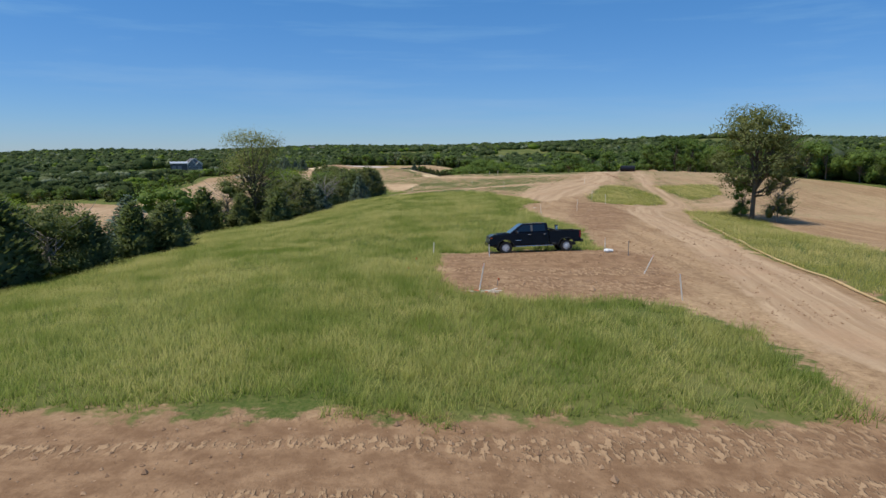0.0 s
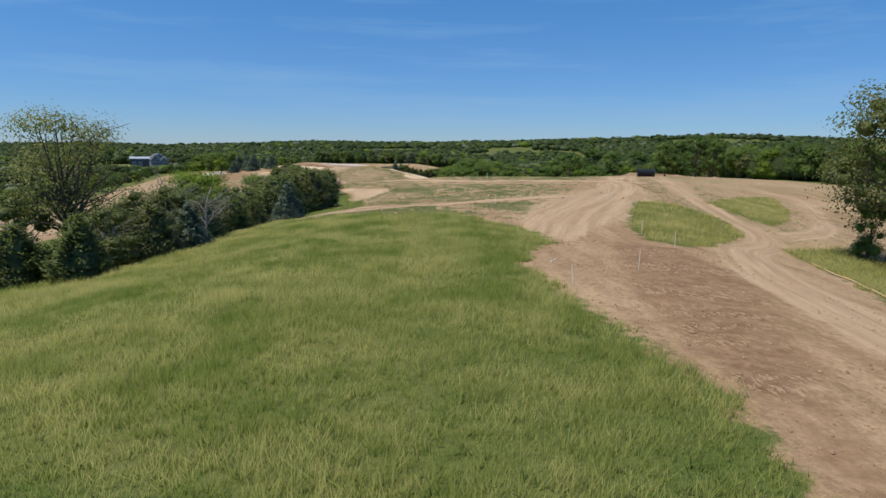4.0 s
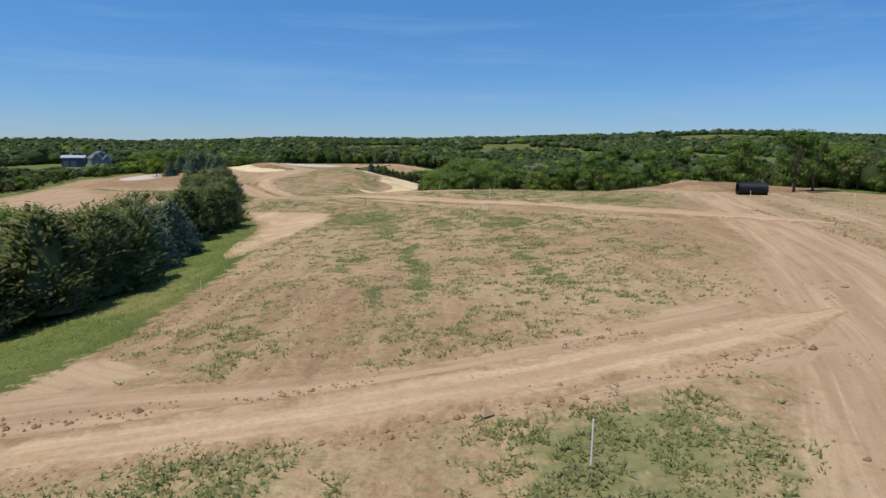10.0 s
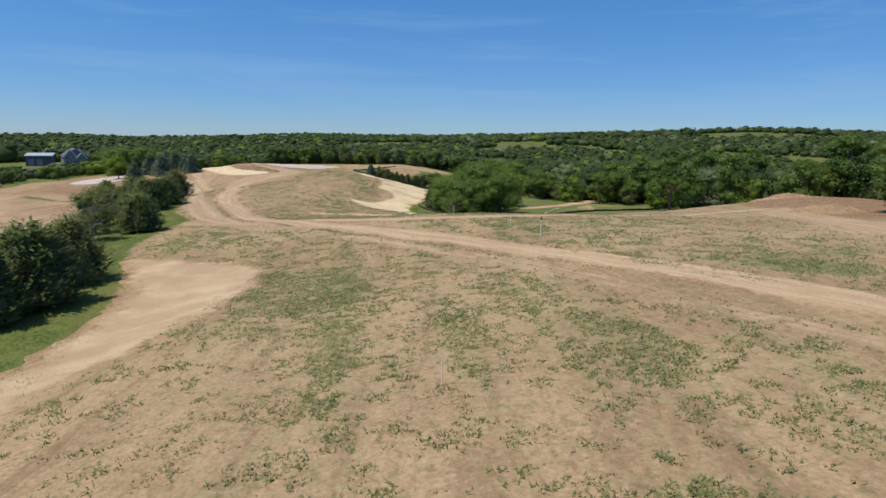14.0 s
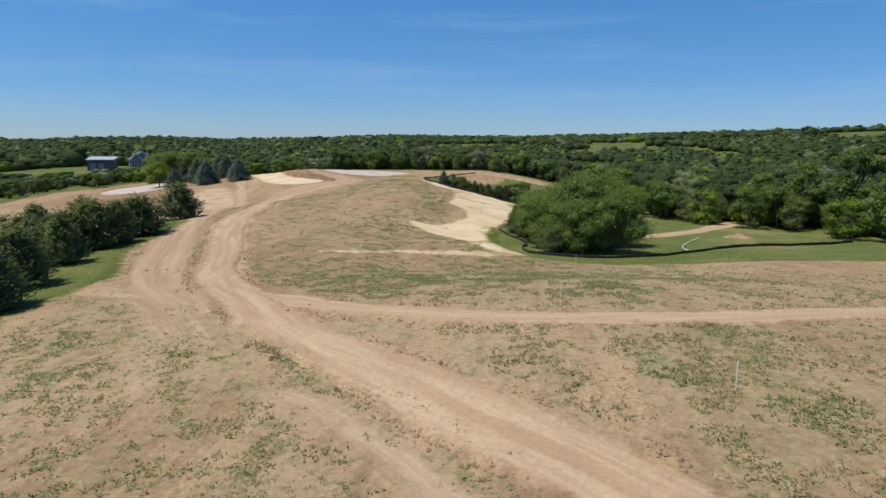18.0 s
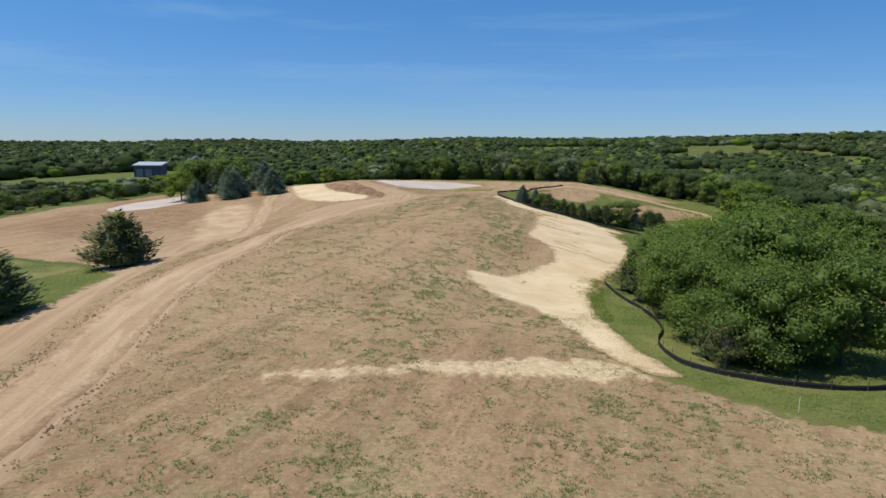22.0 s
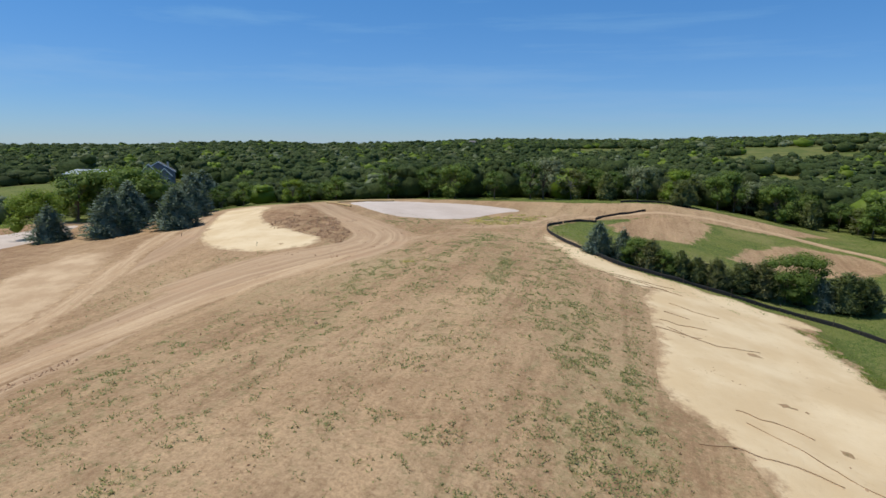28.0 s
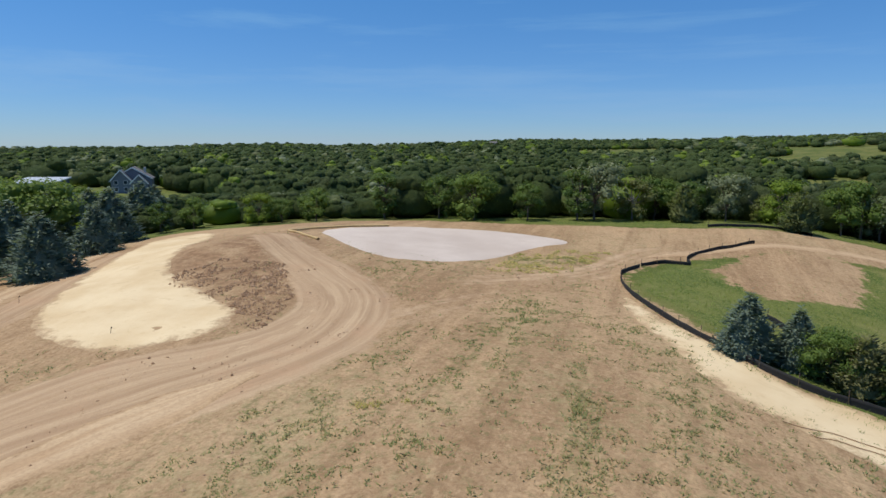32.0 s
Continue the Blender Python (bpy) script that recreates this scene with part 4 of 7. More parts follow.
def facing(q, soft):
    """Turns each quad so that it looks the way of its leaning."""
    t = q.reshape(-1, 4, 3)
    n = np.cross(t[:, 1] - t[:, 0], t[:, 3] - t[:, 0])
    k = (n * soft).sum(1) < 0
    t[k] = t[k][:, [0, 3, 2, 1]]
    return t.reshape(-1, 3)


def quads(n):
    return np.arange(n).reshape(-1, 4)


def ball(level):
    bm = bmesh.new()
    bmesh.ops.create_icosphere(bm, subdivisions=level, radius=1.0)
    v = np.array([tuple(p.co) for p in bm.verts])
    f = np.array([[p.index for p in q.verts] for q in bm.faces])
    bm.free()
    return v, f


BALL = ball(1)


def cores(lobes, scale=0.8, squash=0.82):
    """The shaded leafy heart of each mass, lumpy and closed, with its normals."""
    v, f = BALL
    out = []
    for x, y, z, r in lobes:
        lump = 1 + 0.22 * np.sin(v[:, 0] * 4.3 + x * 3) * np.sin(v[:, 1] * 5.1 + y * 3) * np.sin(v[:, 2] * 4.7 + z) + rng.normal(0, 0.07, len(v))
        p = np.array([x, y, z]) + v * (r * scale * lump)[:, None] * np.array([1, 1, squash])
        out.append(p)
    return np.concatenate(out), np.concatenate([f + k * len(v) for k in range(len(lobes))]), np.tile(v, (len(lobes), 1))


def crown_mesh(name, leaves, soft, lobes, mat, scale=0.8):
    """Leaf sprays over their hearts, as one mesh of triangles."""
    q = quads(len(leaves))
    v, f, n = leaves, np.concatenate([q[:, [0, 1, 2]], q[:, [0, 2, 3]]]), soft
    if scale:
        cv, cf, cn = cores(lobes, scale)
        v, f, n = np.concatenate([v, cv]), np.concatenate([f, cf + len(leaves)]), np.concatenate([n, cn])
    me = mesh_of(name, v, f, [mat], True)
    me.normals_split_custom_set_from_vertices(n)
    return me


def broad_tree(name, h, spread, count, leaf, mat, n_lobes=9, low=0.3, bark=BARK, dead=0, core=0.56):
    """A trunk with limbs, and a crown of leaf sprays in uneven masses."""
    top = new(name)
    crown, soft, lobes = leaf_crown(h, spread, count, leaf, n_lobes, low)
    r = 0.022 * h
    wood = [limb((0, 0, -0.3), (0.1 * spread * rng.normal() * 0.4, 0.05 * spread, h * 0.55), r, r * 0.6, 7, 0.1)]
    for x, y, z, _ in lobes:
        wood.append(limb((0, 0.02 * spread, h * rng.uniform(0.22, 0.5)), (x * 0.9, y * 0.9, z), r * 0.45, r * 0.12, 5, 0.25))
    for _ in range(dead):
        k, t = rng.uniform(0, 6.28), rng.uniform(0.3, 0.95)
        wood.append(limb((0, 0, h * t * 0.6), (math.cos(k) * spread * 1.15, math.sin(k) * spread * 1.15, h * t), r * 0.3, 0.012, 4, 0.4))
    v, f = joined(wood)
    for nm, me in (("trunk", mesh_of("trunk", v, f, [bark])), ("crown", crown_mesh("crown", crown, soft, lobes, mat, core))):
        new(nm, me).parent = top
    return top


def conifer(name, h, spread, count, mat, ragged=0.2, lift=0.35, twig=0.24, taper=0.8, boughs=90):
    """Boughs set round a straight stem, each a spray of short twigs; lift turns them up (cedar) or down (spruce)."""
    top = new(name)
    b = boughs
    t = ((np.arange(b) + rng.uniform(0, 1, b)) / b) ** 1.15
    k = np.arange(b) * 2.4 + rng.normal(0, 0.35, b)
    reach = spread * ((1 - t) ** taper * 0.95 + 0.06) * (1 + ragged * rng.normal(0, 0.75, b)).clip(0.45, 1.5) * np.where(t < 0.1, 0.8 + 2 * t, 1)
    per = np.maximum(6, (count * reach / reach.sum()).astype(int))
    i = np.repeat(np.arange(b), per)
    n = len(i)
    s = np.sqrt(rng.uniform(0.06, 1.0, n))
    r = reach[i] * s * rng.uniform(0.9, 1.06, n)
    fan = rng.normal(0, 0.3, n) * (0.35 + 0.65 * (1 - s)) * reach[i] * 0.95
    kk = k[i]
    z = h * (0.03 + 0.93 * t[i]) + lift * r * s * (1 - 0.6 * t[i]) + rng.normal(0, 0.09 * spread, n)
    z = np.maximum(z, 0.03 * h)
    p = np.stack([r * np.cos(kk) - fan * np.sin(kk), r * np.sin(kk) + fan * np.cos(kk), z], 1)
    out = np.stack([np.cos(kk), np.sin(kk), lift + rng.normal(0.25, 0.25, n)], 1) + 0.4 * unit(n)
    out /= np.linalg.norm(out, axis=1)[:, None]
    side = np.cross(out, np.array([0, 0, 1.0])) + 0.5 * unit(n)
    side /= np.linalg.norm(side, axis=1)[:, None]
    soft = np.stack([p[:, 0] / spread, p[:, 1] / spread, 0 * r], 1) * 0.9 + np.array([0, 0, 0.55]) + 0.32 * unit(n)
    soft /= np.linalg.norm(soft, axis=1)[:, None]
    L = twig * rng.uniform(0.7, 1.5, n)[:, None]
    q = np.stack([p - out * L * 0.6, p + side * L * 0.34, p + out * L * 0.8, p - side * L * 0.3], 1).reshape(-1, 3)
    q = facing(q, soft)
    rings, sides = 9, 12
    ct = np.repeat(np.linspace(0.01, 0.95, rings), sides)
    ck = np.tile(np.arange(sides) * 2 * np.pi / sides, rings) + 0.3 * ct
    cr = 0.66 * spread * ((1 - ct) ** taper * 0.95 + 0.02) * (1 + rng.normal(0, 0.12, len(ct)))
    heart = np.stack([cr * np.cos(ck), cr * np.sin(ck), h * (0.035 + ct * 0.9) + 0.5 * lift * cr], 1)
    hn = np.stack([np.cos(ck), np.sin(ck), 0.4 + 0 * ck], 1) / 1.08
    i = (np.arange(rings - 1)[:, None] * sides + np.arange(sides)).ravel()
    j = (np.arange(rings - 1)[:, None] * sides + (np.arange(sides) + 1) % sides).ravel()
    faces = np.concatenate([quads(len(q)), np.stack([i, j, j + sides, i + sides], 1) + len(q)])
    crown = mesh_of("crown", np.concatenate([q, heart]), faces, [mat], True)
    crown.normals_split_custom_set_from_vertices(np.concatenate([np.repeat(soft, 4, axis=0), hn]))
    v, f = limb((0, 0, -0.3), (0, 0, h * 0.96), 0.018 * h, 0.01, 6, 0.03)
    for nm, me in (("trunk", mesh_of("trunk", v, f, [BARK])), ("crown", crown)):
        new(nm, me).parent = top
    return top


def bare_tree(name, h, spread, twigs):
    top = new(name)
    wood = [limb((0, 0, -0.3), (0.3, 0.1, h * 0.62), 0.018 * h, 0.011 * h, 7, 0.15)]
    for i in range(twigs):
        k, t = i * 2.4 + rng.uniform(-0.4, 0.4), rng.uniform(0.2, 0.62)
        a = np.array([0.3 * t, 0.1 * t, h * t])
        b = a + np.array([math.cos(k) * spread * rng.uniform(0.5, 1), math.sin(k) * spread * rng.uniform(0.5, 1), h * rng.uniform(0.12, 0.4)])
        wood.append(limb(a, b, 0.006 * h, 0.015, 5, 0.3))
        for _ in range(5):
            s = a + (b - a) * rng.uniform(0.35, 1)
            wood.append(limb(s, s + np.array([rng.normal() * 0.7, rng.normal() * 0.7, rng.uniform(0.1, 0.9)]) * spread * 0.3, 0.018, 0.006, 4, 0.1))
    v, f = joined(wood)
    new("trunk", mesh_of("trunk", v, f, [DEAD])).parent = top
    return top


MODELS = {
    "cedar": [conifer("cedar", 6.0, 2.5, 5000, NEEDLE, 0.2, 0.3, 0.27, 0.5, 210), conifer("cedar", 6.0, 2.1, 4400, NEEDLE, 0.24, 0.36, 0.26, 0.6, 180), conifer("cedar", 6.0, 3.0, 5400, NEEDLE, 0.24, 0.26, 0.28, 0.42, 220), conifer("cedar", 6.0, 2.6, 4800, NEEDLE_OLIVE, 0.26, 0.3, 0.27, 0.52, 190)],
    "spruce": [conifer("spruce", 6.0, 2.7, 4600, NEEDLE_BLUE, 0.12, -0.16, 0.27, 0.85, 150), conifer("spruce", 6.0, 3.0, 4800, NEEDLE_BLUE, 0.14, -0.1, 0.27, 0.75, 140)],
    "leaf": [broad_tree("broadleaf_tree", 9.0, 4.2, 7000, 0.21, LEAF, 17, 0.14), broad_tree("broadleaf_tree", 9.0, 3.6, 6200, 0.2, LEAF, 15, 0.12), broad_tree("broadleaf_tree", 9.0, 4.8, 7600, 0.22, LEAF, 21, 0.14)],
    "olive": [broad_tree("scrub_tree", 7.0, 3.1, 4200, 0.15, LEAF_OLIVE, 17, 0.1, DEAD, 18, 0.5), broad_tree("scrub_tree", 7.0, 2.8, 3600, 0.15, LEAF_OLIVE, 15, 0.12, DEAD, 22, 0.42)],
    "bright": [broad_tree("maple_tree", 8.0, 5.0, 7000, 0.2, LEAF_BRIGHT, 16, 0.28), broad_tree("young_tree", 8.0, 3.8, 6400, 0.19, LEAF_BRIGHT, 14, 0.16)],
    "tall": [broad_tree("tall_tree", 13.0, 4.3, 12000, 0.18, LEAF_OLIVE, 30, 0.3, BARK, 20, 0.3)],
    "willow": [broad_tree("willow_tree", 13.0, 4.6, 9000, 0.16, LEAF_STRAW, 40, 0.22, BARK, 34, 0.0)],
    "dead": [bare_tree("dead_tree", 8.0, 3.2, 22)],
    "edge_leaf": [broad_tree("broadleaf_tree", 9.0, 4.4, 1700, 0.33, LEAF, 15, 0.12), broad_tree("broadleaf_tree", 9.0, 3.8, 1500, 0.32, LEAF_DEEP, 13, 0.1), broad_tree("broadleaf_tree", 9.0, 5.0, 1900, 0.34, LEAF, 17, 0.12)],
    "edge_bright": [broad_tree("young_tree", 8.0, 4.0, 1700, 0.3, LEAF_BRIGHT, 13, 0.12)],
    "edge_olive": [broad_tree("scrub_tree", 7.0, 3.4, 1500, 0.27, LEAF_OLIVE, 12, 0.1, DEAD, 10)],
    "edge_cedar": [conifer("cedar", 6.0, 2.5, 1900, NEEDLE, 0.25, 0.3, 0.38, 0.55, 110)],
    "grey": [broad_tree("silver_tree", 9.0, 4.6, 1700, 0.32, LEAF_GREY, 15, 0.12)],
    "cottonwood": [broad_tree("tall_tree", 14.0, 4.6, 2800, 0.36, LEAF, 24, 0.14), broad_tree("tall_tree", 14.0, 3.9, 2600, 0.36, LEAF_DEEP, 22, 0.14)],
}
BASE_HEIGHT = {"willow": 13, "edge_leaf": 9, "edge_bright": 8, "edge_olive": 7, "edge_cedar": 6, "cedar": 6, "spruce": 6, "leaf": 9, "olive": 7, "grey": 9, "bright": 8, "tall": 13, "cottonwood": 14, "dead": 8}
SAID = {
    "cedar": ("dense dark green red cedar with ragged outline", "cedar tree"),
    "spruce": ("blue-green spruce with drooping layered boughs", "spruce tree"),
    "leaf": ("full green broadleaf tree with uneven crown", "tree"),
    "olive": ("thin olive-green scrub tree with bare grey twigs", "tree"),
    "grey": ("silver-grey leaved tree in the woodland edge", "tree"),
    "bright": ("fresh light green broadleaf tree with rounded crown", "tree"),
    "willow": ("tall thin willow with sparse yellow-green crown", "tree"),
    "tall": ("tall open-crowned tree with dark forked trunk", "tree"),
    "cottonwood": ("tall leafy cottonwood at the edge of the woods", "tree"),
    "dead": ("dead leafless grey tree with broken twigs", "dead tree"),
}
for kind in ("leaf", "bright", "olive", "cedar"):
    SAID["edge_" + kind] = SAID[kind]
used = set()


def plant(kind, x, y, h, label="", wide=1.0, group=""):
    """Sets one tree on the ground."""
    pick = MODELS[kind][int(rng.integers(len(MODELS[kind])))]
    s = h / BASE_HEIGHT[kind]
    m = Matrix.Translation((x, y, z_at(x, y) - 0.05)) @ Matrix.Rotation(rng.uniform(0, 6.28), 4, "Z") @ Matrix.Diagonal((s * wide, s * wide, s, 1))
    if pick.name in used:
        ob = copy_thing(pick, Matrix())
    else:
        ob = pick
        used.add(pick.name)
    ob.matrix_basis = m
    tagged(ob, label or SAID[kind][0], SAID[kind][1], group or "trees", "")
    return ob


# hedge of cedars and scrub down the bank beside the tall grass
HEDGE = (("cedar", -31, 33, 6), ("cedar", -28.5, 38, 6.5), ("leaf", -35, 42, 6.5), ("cedar", -27.5, 46, 4.6), ("olive", -31, 49, 6), ("cedar", -26.5, 52, 5), ("spruce", -29, 56, 5.6),
         ("cedar", -27.5, 59, 3.2), ("cedar", -29, 74, 6), ("cedar", -25, 76, 4.5), ("olive", -29, 82, 7), ("cedar", -25.5, 86, 4.6),
         ("olive", -25, 93, 6.4), ("cedar", -28, 98, 5.5), ("cedar", -24, 101, 3.8), ("olive", -27, 107, 5.0), ("cedar", -25.5, 113, 3.6), ("cedar", -22, 123, 4.6))
BANK = (("spruce", -15.6, 114.5, 5.0), ("cedar", -20.5, 109.5, 4.2), ("cedar", -20.5, 128, 5.5), ("cedar", -16.3, 132, 6.8), ("olive", -20, 139, 6.2), ("cedar", -15.8, 143, 6.2), ("spruce", -18.0, 150, 5.6), ("olive", -22, 155, 7), ("spruce", -19.5, 159, 6),
        ("spruce", -20.8, 163, 5.2), ("cedar", -23.4, 173, 6.2), ("cedar", -25, 181, 5.6), ("bright", -33, 131, 8), ("leaf", -37, 141, 8), ("leaf", -29, 148, 7), ("olive", -27, 168, 6), ("olive", -30, 177, 6.5),
        ("olive", -35, 212, 6.2), ("cedar", -32, 218, 5.2), ("olive", -38.5, 219, 6.5), ("cedar", -36.5, 226, 5.4), ("olive", -42, 229, 6), ("cedar", -41, 237, 5.6), ("cedar", -46, 243, 5.5), ("cedar", -44.5, 246.5, 6.2), ("cedar", -43.8, 250, 5.6), ("cedar", -48.5, 250, 6.5), ("cedar", -50, 244, 6.5), ("olive", -47, 238, 6))
HEDGE_FILL = (("olive", -22.5, 94, 6.5), ("olive", -20.5, 109, 5.8), ("cedar", -18.5, 122, 6.2), ("olive", -22.5, 127, 6.5),
              ("olive", -27.5, 42, 5), ("cedar", -25, 55, 4.5), ("cedar", -18, 127, 6.4), ("olive", -17.5, 136, 6.8), ("cedar", -16.8, 139, 6.6))
for kind, x, y, h in HEDGE:
    plant(kind, x, y, h, group="hedge trees", wide=1.15)
for kind, x, y, h in BANK:
    plant(kind, x, y, h, group="bank trees", wide=1.12)
# a second, looser row behind
for n in range(9):
    y = 26 + n * 3.6 + (24 if n > 5 else 0)
    plant(("edge_olive", "edge_cedar", "edge_leaf", "edge_cedar")[n % 4], -32.5 - 2.5 * math.sin(n * 2.1) + (7 if y > 118 else 0), y, 5.2 + 1.2 * math.sin(n * 1.3), "scrubby tree in a loose row behind cedars", 1.1, "hedge trees")
plant("willow", -26, 84, 12.8, "", 0.95)
for x, y, h in ((82.6, 219, 15), (77, 229, 13), (91, 226, 14), (97, 243, 16), (100.6, 276, 20), (108, 284, 18), (111, 264, 17), (76.6, 318, 20), (85, 313, 18.5), (93, 303, 18), (69, 324, 17), (62, 327, 14)):
    plant("cottonwood", x, y, 0.9 * h, group="woodland edge trees")
plant("edge_leaf", 52, 253.5, 10.5, "single leafy tree at the meadow's edge", 1.1)
for x, y, h in ((-125, 390, 10), (-135, 400, 8.5), (-118, 386, 10), (-131, 408, 8.5), (-141, 412, 7.5), (-124, 398, 9.5), (-120, 380, 10), (-145, 428, 7), (-110, 385.5, 10.5)):
    plant("edge_bright" if x < -129 else "edge_leaf", x, y, h, "full leafy tree on the slope below a house", 1.1, "woodland edge trees")
for kind, x, y, h in (("cedar", -22, 171, 6.5), ("cedar", -21.6, 176, 6), ("olive", -24, 177.5, 6.5), ("cedar", -22, 181, 6.4), ("cedar", -25, 184, 6), ("cedar", -23.6, 188.5, 5.8), ("olive", -24.5, 190, 6), ("cedar", -22.5, 170, 6.6)):
    plant(kind, x, y, h, group="bank trees", wide=1.1)
for kind, x, y, h in HEDGE_FILL:
    plant(kind, x, y, h, group="hedge trees", wide=1.2)
plant("dead", -17.6, 91.0, 6.2, wide=1.25)
for kind, x, y, h in (("cedar", -18.8, 93, 4.6), ("spruce", -18, 88, 4.2), ("cedar", -20.2, 97, 4.6), ("olive", -21.5, 101, 5), ("cedar", -19.6, 104, 4), ("olive", -24, 98, 5.5), ("cedar", -24, 104.5, 4.4), ("cedar", -18.2, 108, 3.4), ("cedar", -19.5, 84, 4.6), ("olive", -21, 80, 5), ("cedar", -20.5, 75.5, 4.6)):
    plant(kind, x, y, h, group="hedge trees", wide=1.2)
plant("dead", -25.5, 101.5, 8.5, "dead grey tree with fanning brown stems", 1.0)
plant("dead", -17.5, 147, 7.5, "bare grey snag leaning out of the cedars", 0.6)
plant("cedar", -46.0, 257.5, 5.8, "lone rounded cedar on a grass verge", 1.35)
plant("cedar", -53.6, 280.5, 6.6, "lone broad cedar beside a dirt track", 1.4)
plant("bright", -108.8, 362, 8.4, "broad fresh green maple beside a stone golf green", 1.05)
for x, y, h in ((-92, 361, 7.5), (-97, 370, 7.8), (-104, 377, 8), (-106, 395, 8), (-114, 412, 8), (-113, 383, 7.5), (-121, 404, 8), (-83.5, 366, 7), (-94, 366, 6.4), (-101, 358, 6), (-108, 386, 8.5), (-99.5, 389, 8.5), (-110, 405, 9), (-91, 379, 6.4), (-117, 396, 9)):
    plant("spruce", x, y, h, "blue-green spruce on the bank below the green", group="spruces below the green", wide=1.2)
plant("tall", 45.6, 89.6, 17.0, "big open-crowned tree with forked dark trunk", 1.0)
plant("leaf", 45.0, 91.5, 5.5, "dense leafy undergrowth at a big tree's foot", 0.8)
plant("olive", 48.5, 88.0, 7.5, "half-dead slender tree with bare twigs", 0.7)
# grove inside the bend of the silt fence
for kind, x, y, h in (("leaf", 11.4, 293, 9.5), ("leaf", 11.8, 287.5, 9.0), ("bright", 11.6, 299.5, 8.6), ("leaf", 11.4, 281.5, 8.6), ("leaf", 12.2, 304, 9.5), ("leaf", 17, 280, 8.5), ("leaf", 13.2, 276.5, 8.0), ("leaf", 14.6, 274.2, 8), ("olive", 11.8, 272.4, 4), ("leaf", 12.6, 286, 9), ("cedar", 11.5, 275.5, 5), ("leaf", 21.5, 276.5, 9.5), ("leaf", 15, 288.5, 9.5), ("leaf", 17.5, 285, 12), ("leaf", 23, 286, 10.5), 
                      ("cedar", 5.6, 303.4, 5.6), ("cedar", 7.6, 298.5, 5.6), ("leaf", 9.2, 304, 8.8), ("leaf", 10, 297, 9.2), ("leaf", 9.6, 290.5, 8.4), ("leaf", 8.6, 309.5, 7.5), ("bright", 15.5, 306, 9.5), ("leaf", 15.5, 296, 11), ("leaf", 20, 295, 12.5), ("leaf", 19, 305, 11),
                      ("bright", 26, 307, 10.5), ("cedar", 10, 311, 6)):
    plant(kind, x, y, h, "leafy tree in a dense grove behind a silt fence" if kind != "cedar" else "", group="grove trees")
plant("dead", 16.5, 275.0, 4.5, "grey dead brush at the foot of the grove", 1.2)
# young conifers by the fence
for x, y, h, kind in ((-17.0, 363.8, 4.2, "spruce"), (-14.0, 364.0, 4.0, "spruce"), (-12.4, 363.0, 3.4, "leaf"), (-10.8, 362.0, 3.8, "cedar"), (-9.2, 361.6, 3.0, "leaf"), (-7.4, 361.4, 3.6, "cedar"), (-5.6, 361.6, 3.2, "cedar"), (-3.4, 361.8, 3.6, "cedar"),
                      (-0.4, 363.6, 3.8, "cedar"), (1.8, 363.8, 4.4, "cedar"), (4.6, 365, 5.6, "leaf"), (6.8, 366.4, 6.4, "leaf"), (8.4, 365.4, 4.2, "spruce"), (11.4, 366, 4.8, "cedar"), (13.5, 366.5, 4.4, "cedar")):
    plant(kind, x, y, h, "young conifer growing close behind a silt fence" if kind != "leaf" else "young bushy tree close behind a silt fence", group="young conifers", wide=1.15)
plant("cedar", -3.6, 421.0, 5.4, "rounded cedar on a mown green slope", 1.3)
plant("grey", 11, 436, 7.5)
plant("cedar", 15, 434, 6.5, wide=1.25)
plant("bright", 22, 440, 7.5)

COURSE_GAP = [(-14, 258), (58, 254), (80, 285), (62, 312), (46, 330), (34, 345), (34, 425), (8, 432), (-34, 420), (-36, 380), (-16, 350), (-8, 345), (-16, 300)]
LEFT_GAP = [(-60, 15), (-20, 20), (-4, 110), (-3, 160), (-14, 225), (-34, 255), (-50, 298), (-98, 312), (-88, 200), (-60, 110)]
CLEARINGS = ((-215, 425, 48), (-195, 470, 34), (-178, 428, 26), (-176, 462, 24), (-250, 330, 50), (-170, 250, 26), (-120, 60, 60), (150, 560, 60), (300, 700, 110), (120, 860, 120), (420, 900, 150), (-20, 980, 90), (330, 640, 70), (-330, 620, 70), (-90, 760, 60), (230, 980, 110), (560, 1150, 150), (420, 1350, 140), (760, 900, 140), (60, 1150, 70), (-420, 900, 90), (-650, 700, 120), (200, 1480, 120), (700, 1500, 160))


def wooded(x, y):
    bare = np.maximum(signed(BARE, x, y), signed(VALLEY, x, y))
    ok = (bare < -2.5) & (signed(FIELD, x, y) < -4) & (signed(MEADOW, x, y) < -4) & (signed(COURSE_GAP, x, y) < 0) & (signed(LEFT_GAP, x, y) < 0)
    for cx, cy, r in CLEARINGS:
        rr = (r if math.hypot(cx, cy - 200) < 500 else 0.62 * r) * (1 + 0.3 * ridge_noise(x, y, 40, 21))
        ok &= np.hypot(x - cx, (y - cy) * 1.3) > rr
    open_ground = ridge_noise(x, y, 160, 22) + 0.5 * ridge_noise(x, y, 60, 23)
    far = np.hypot(x, y - 200)
    ok &= ~((open_ground > 0.72) & (far > 260))
    return ok & (y > 25)


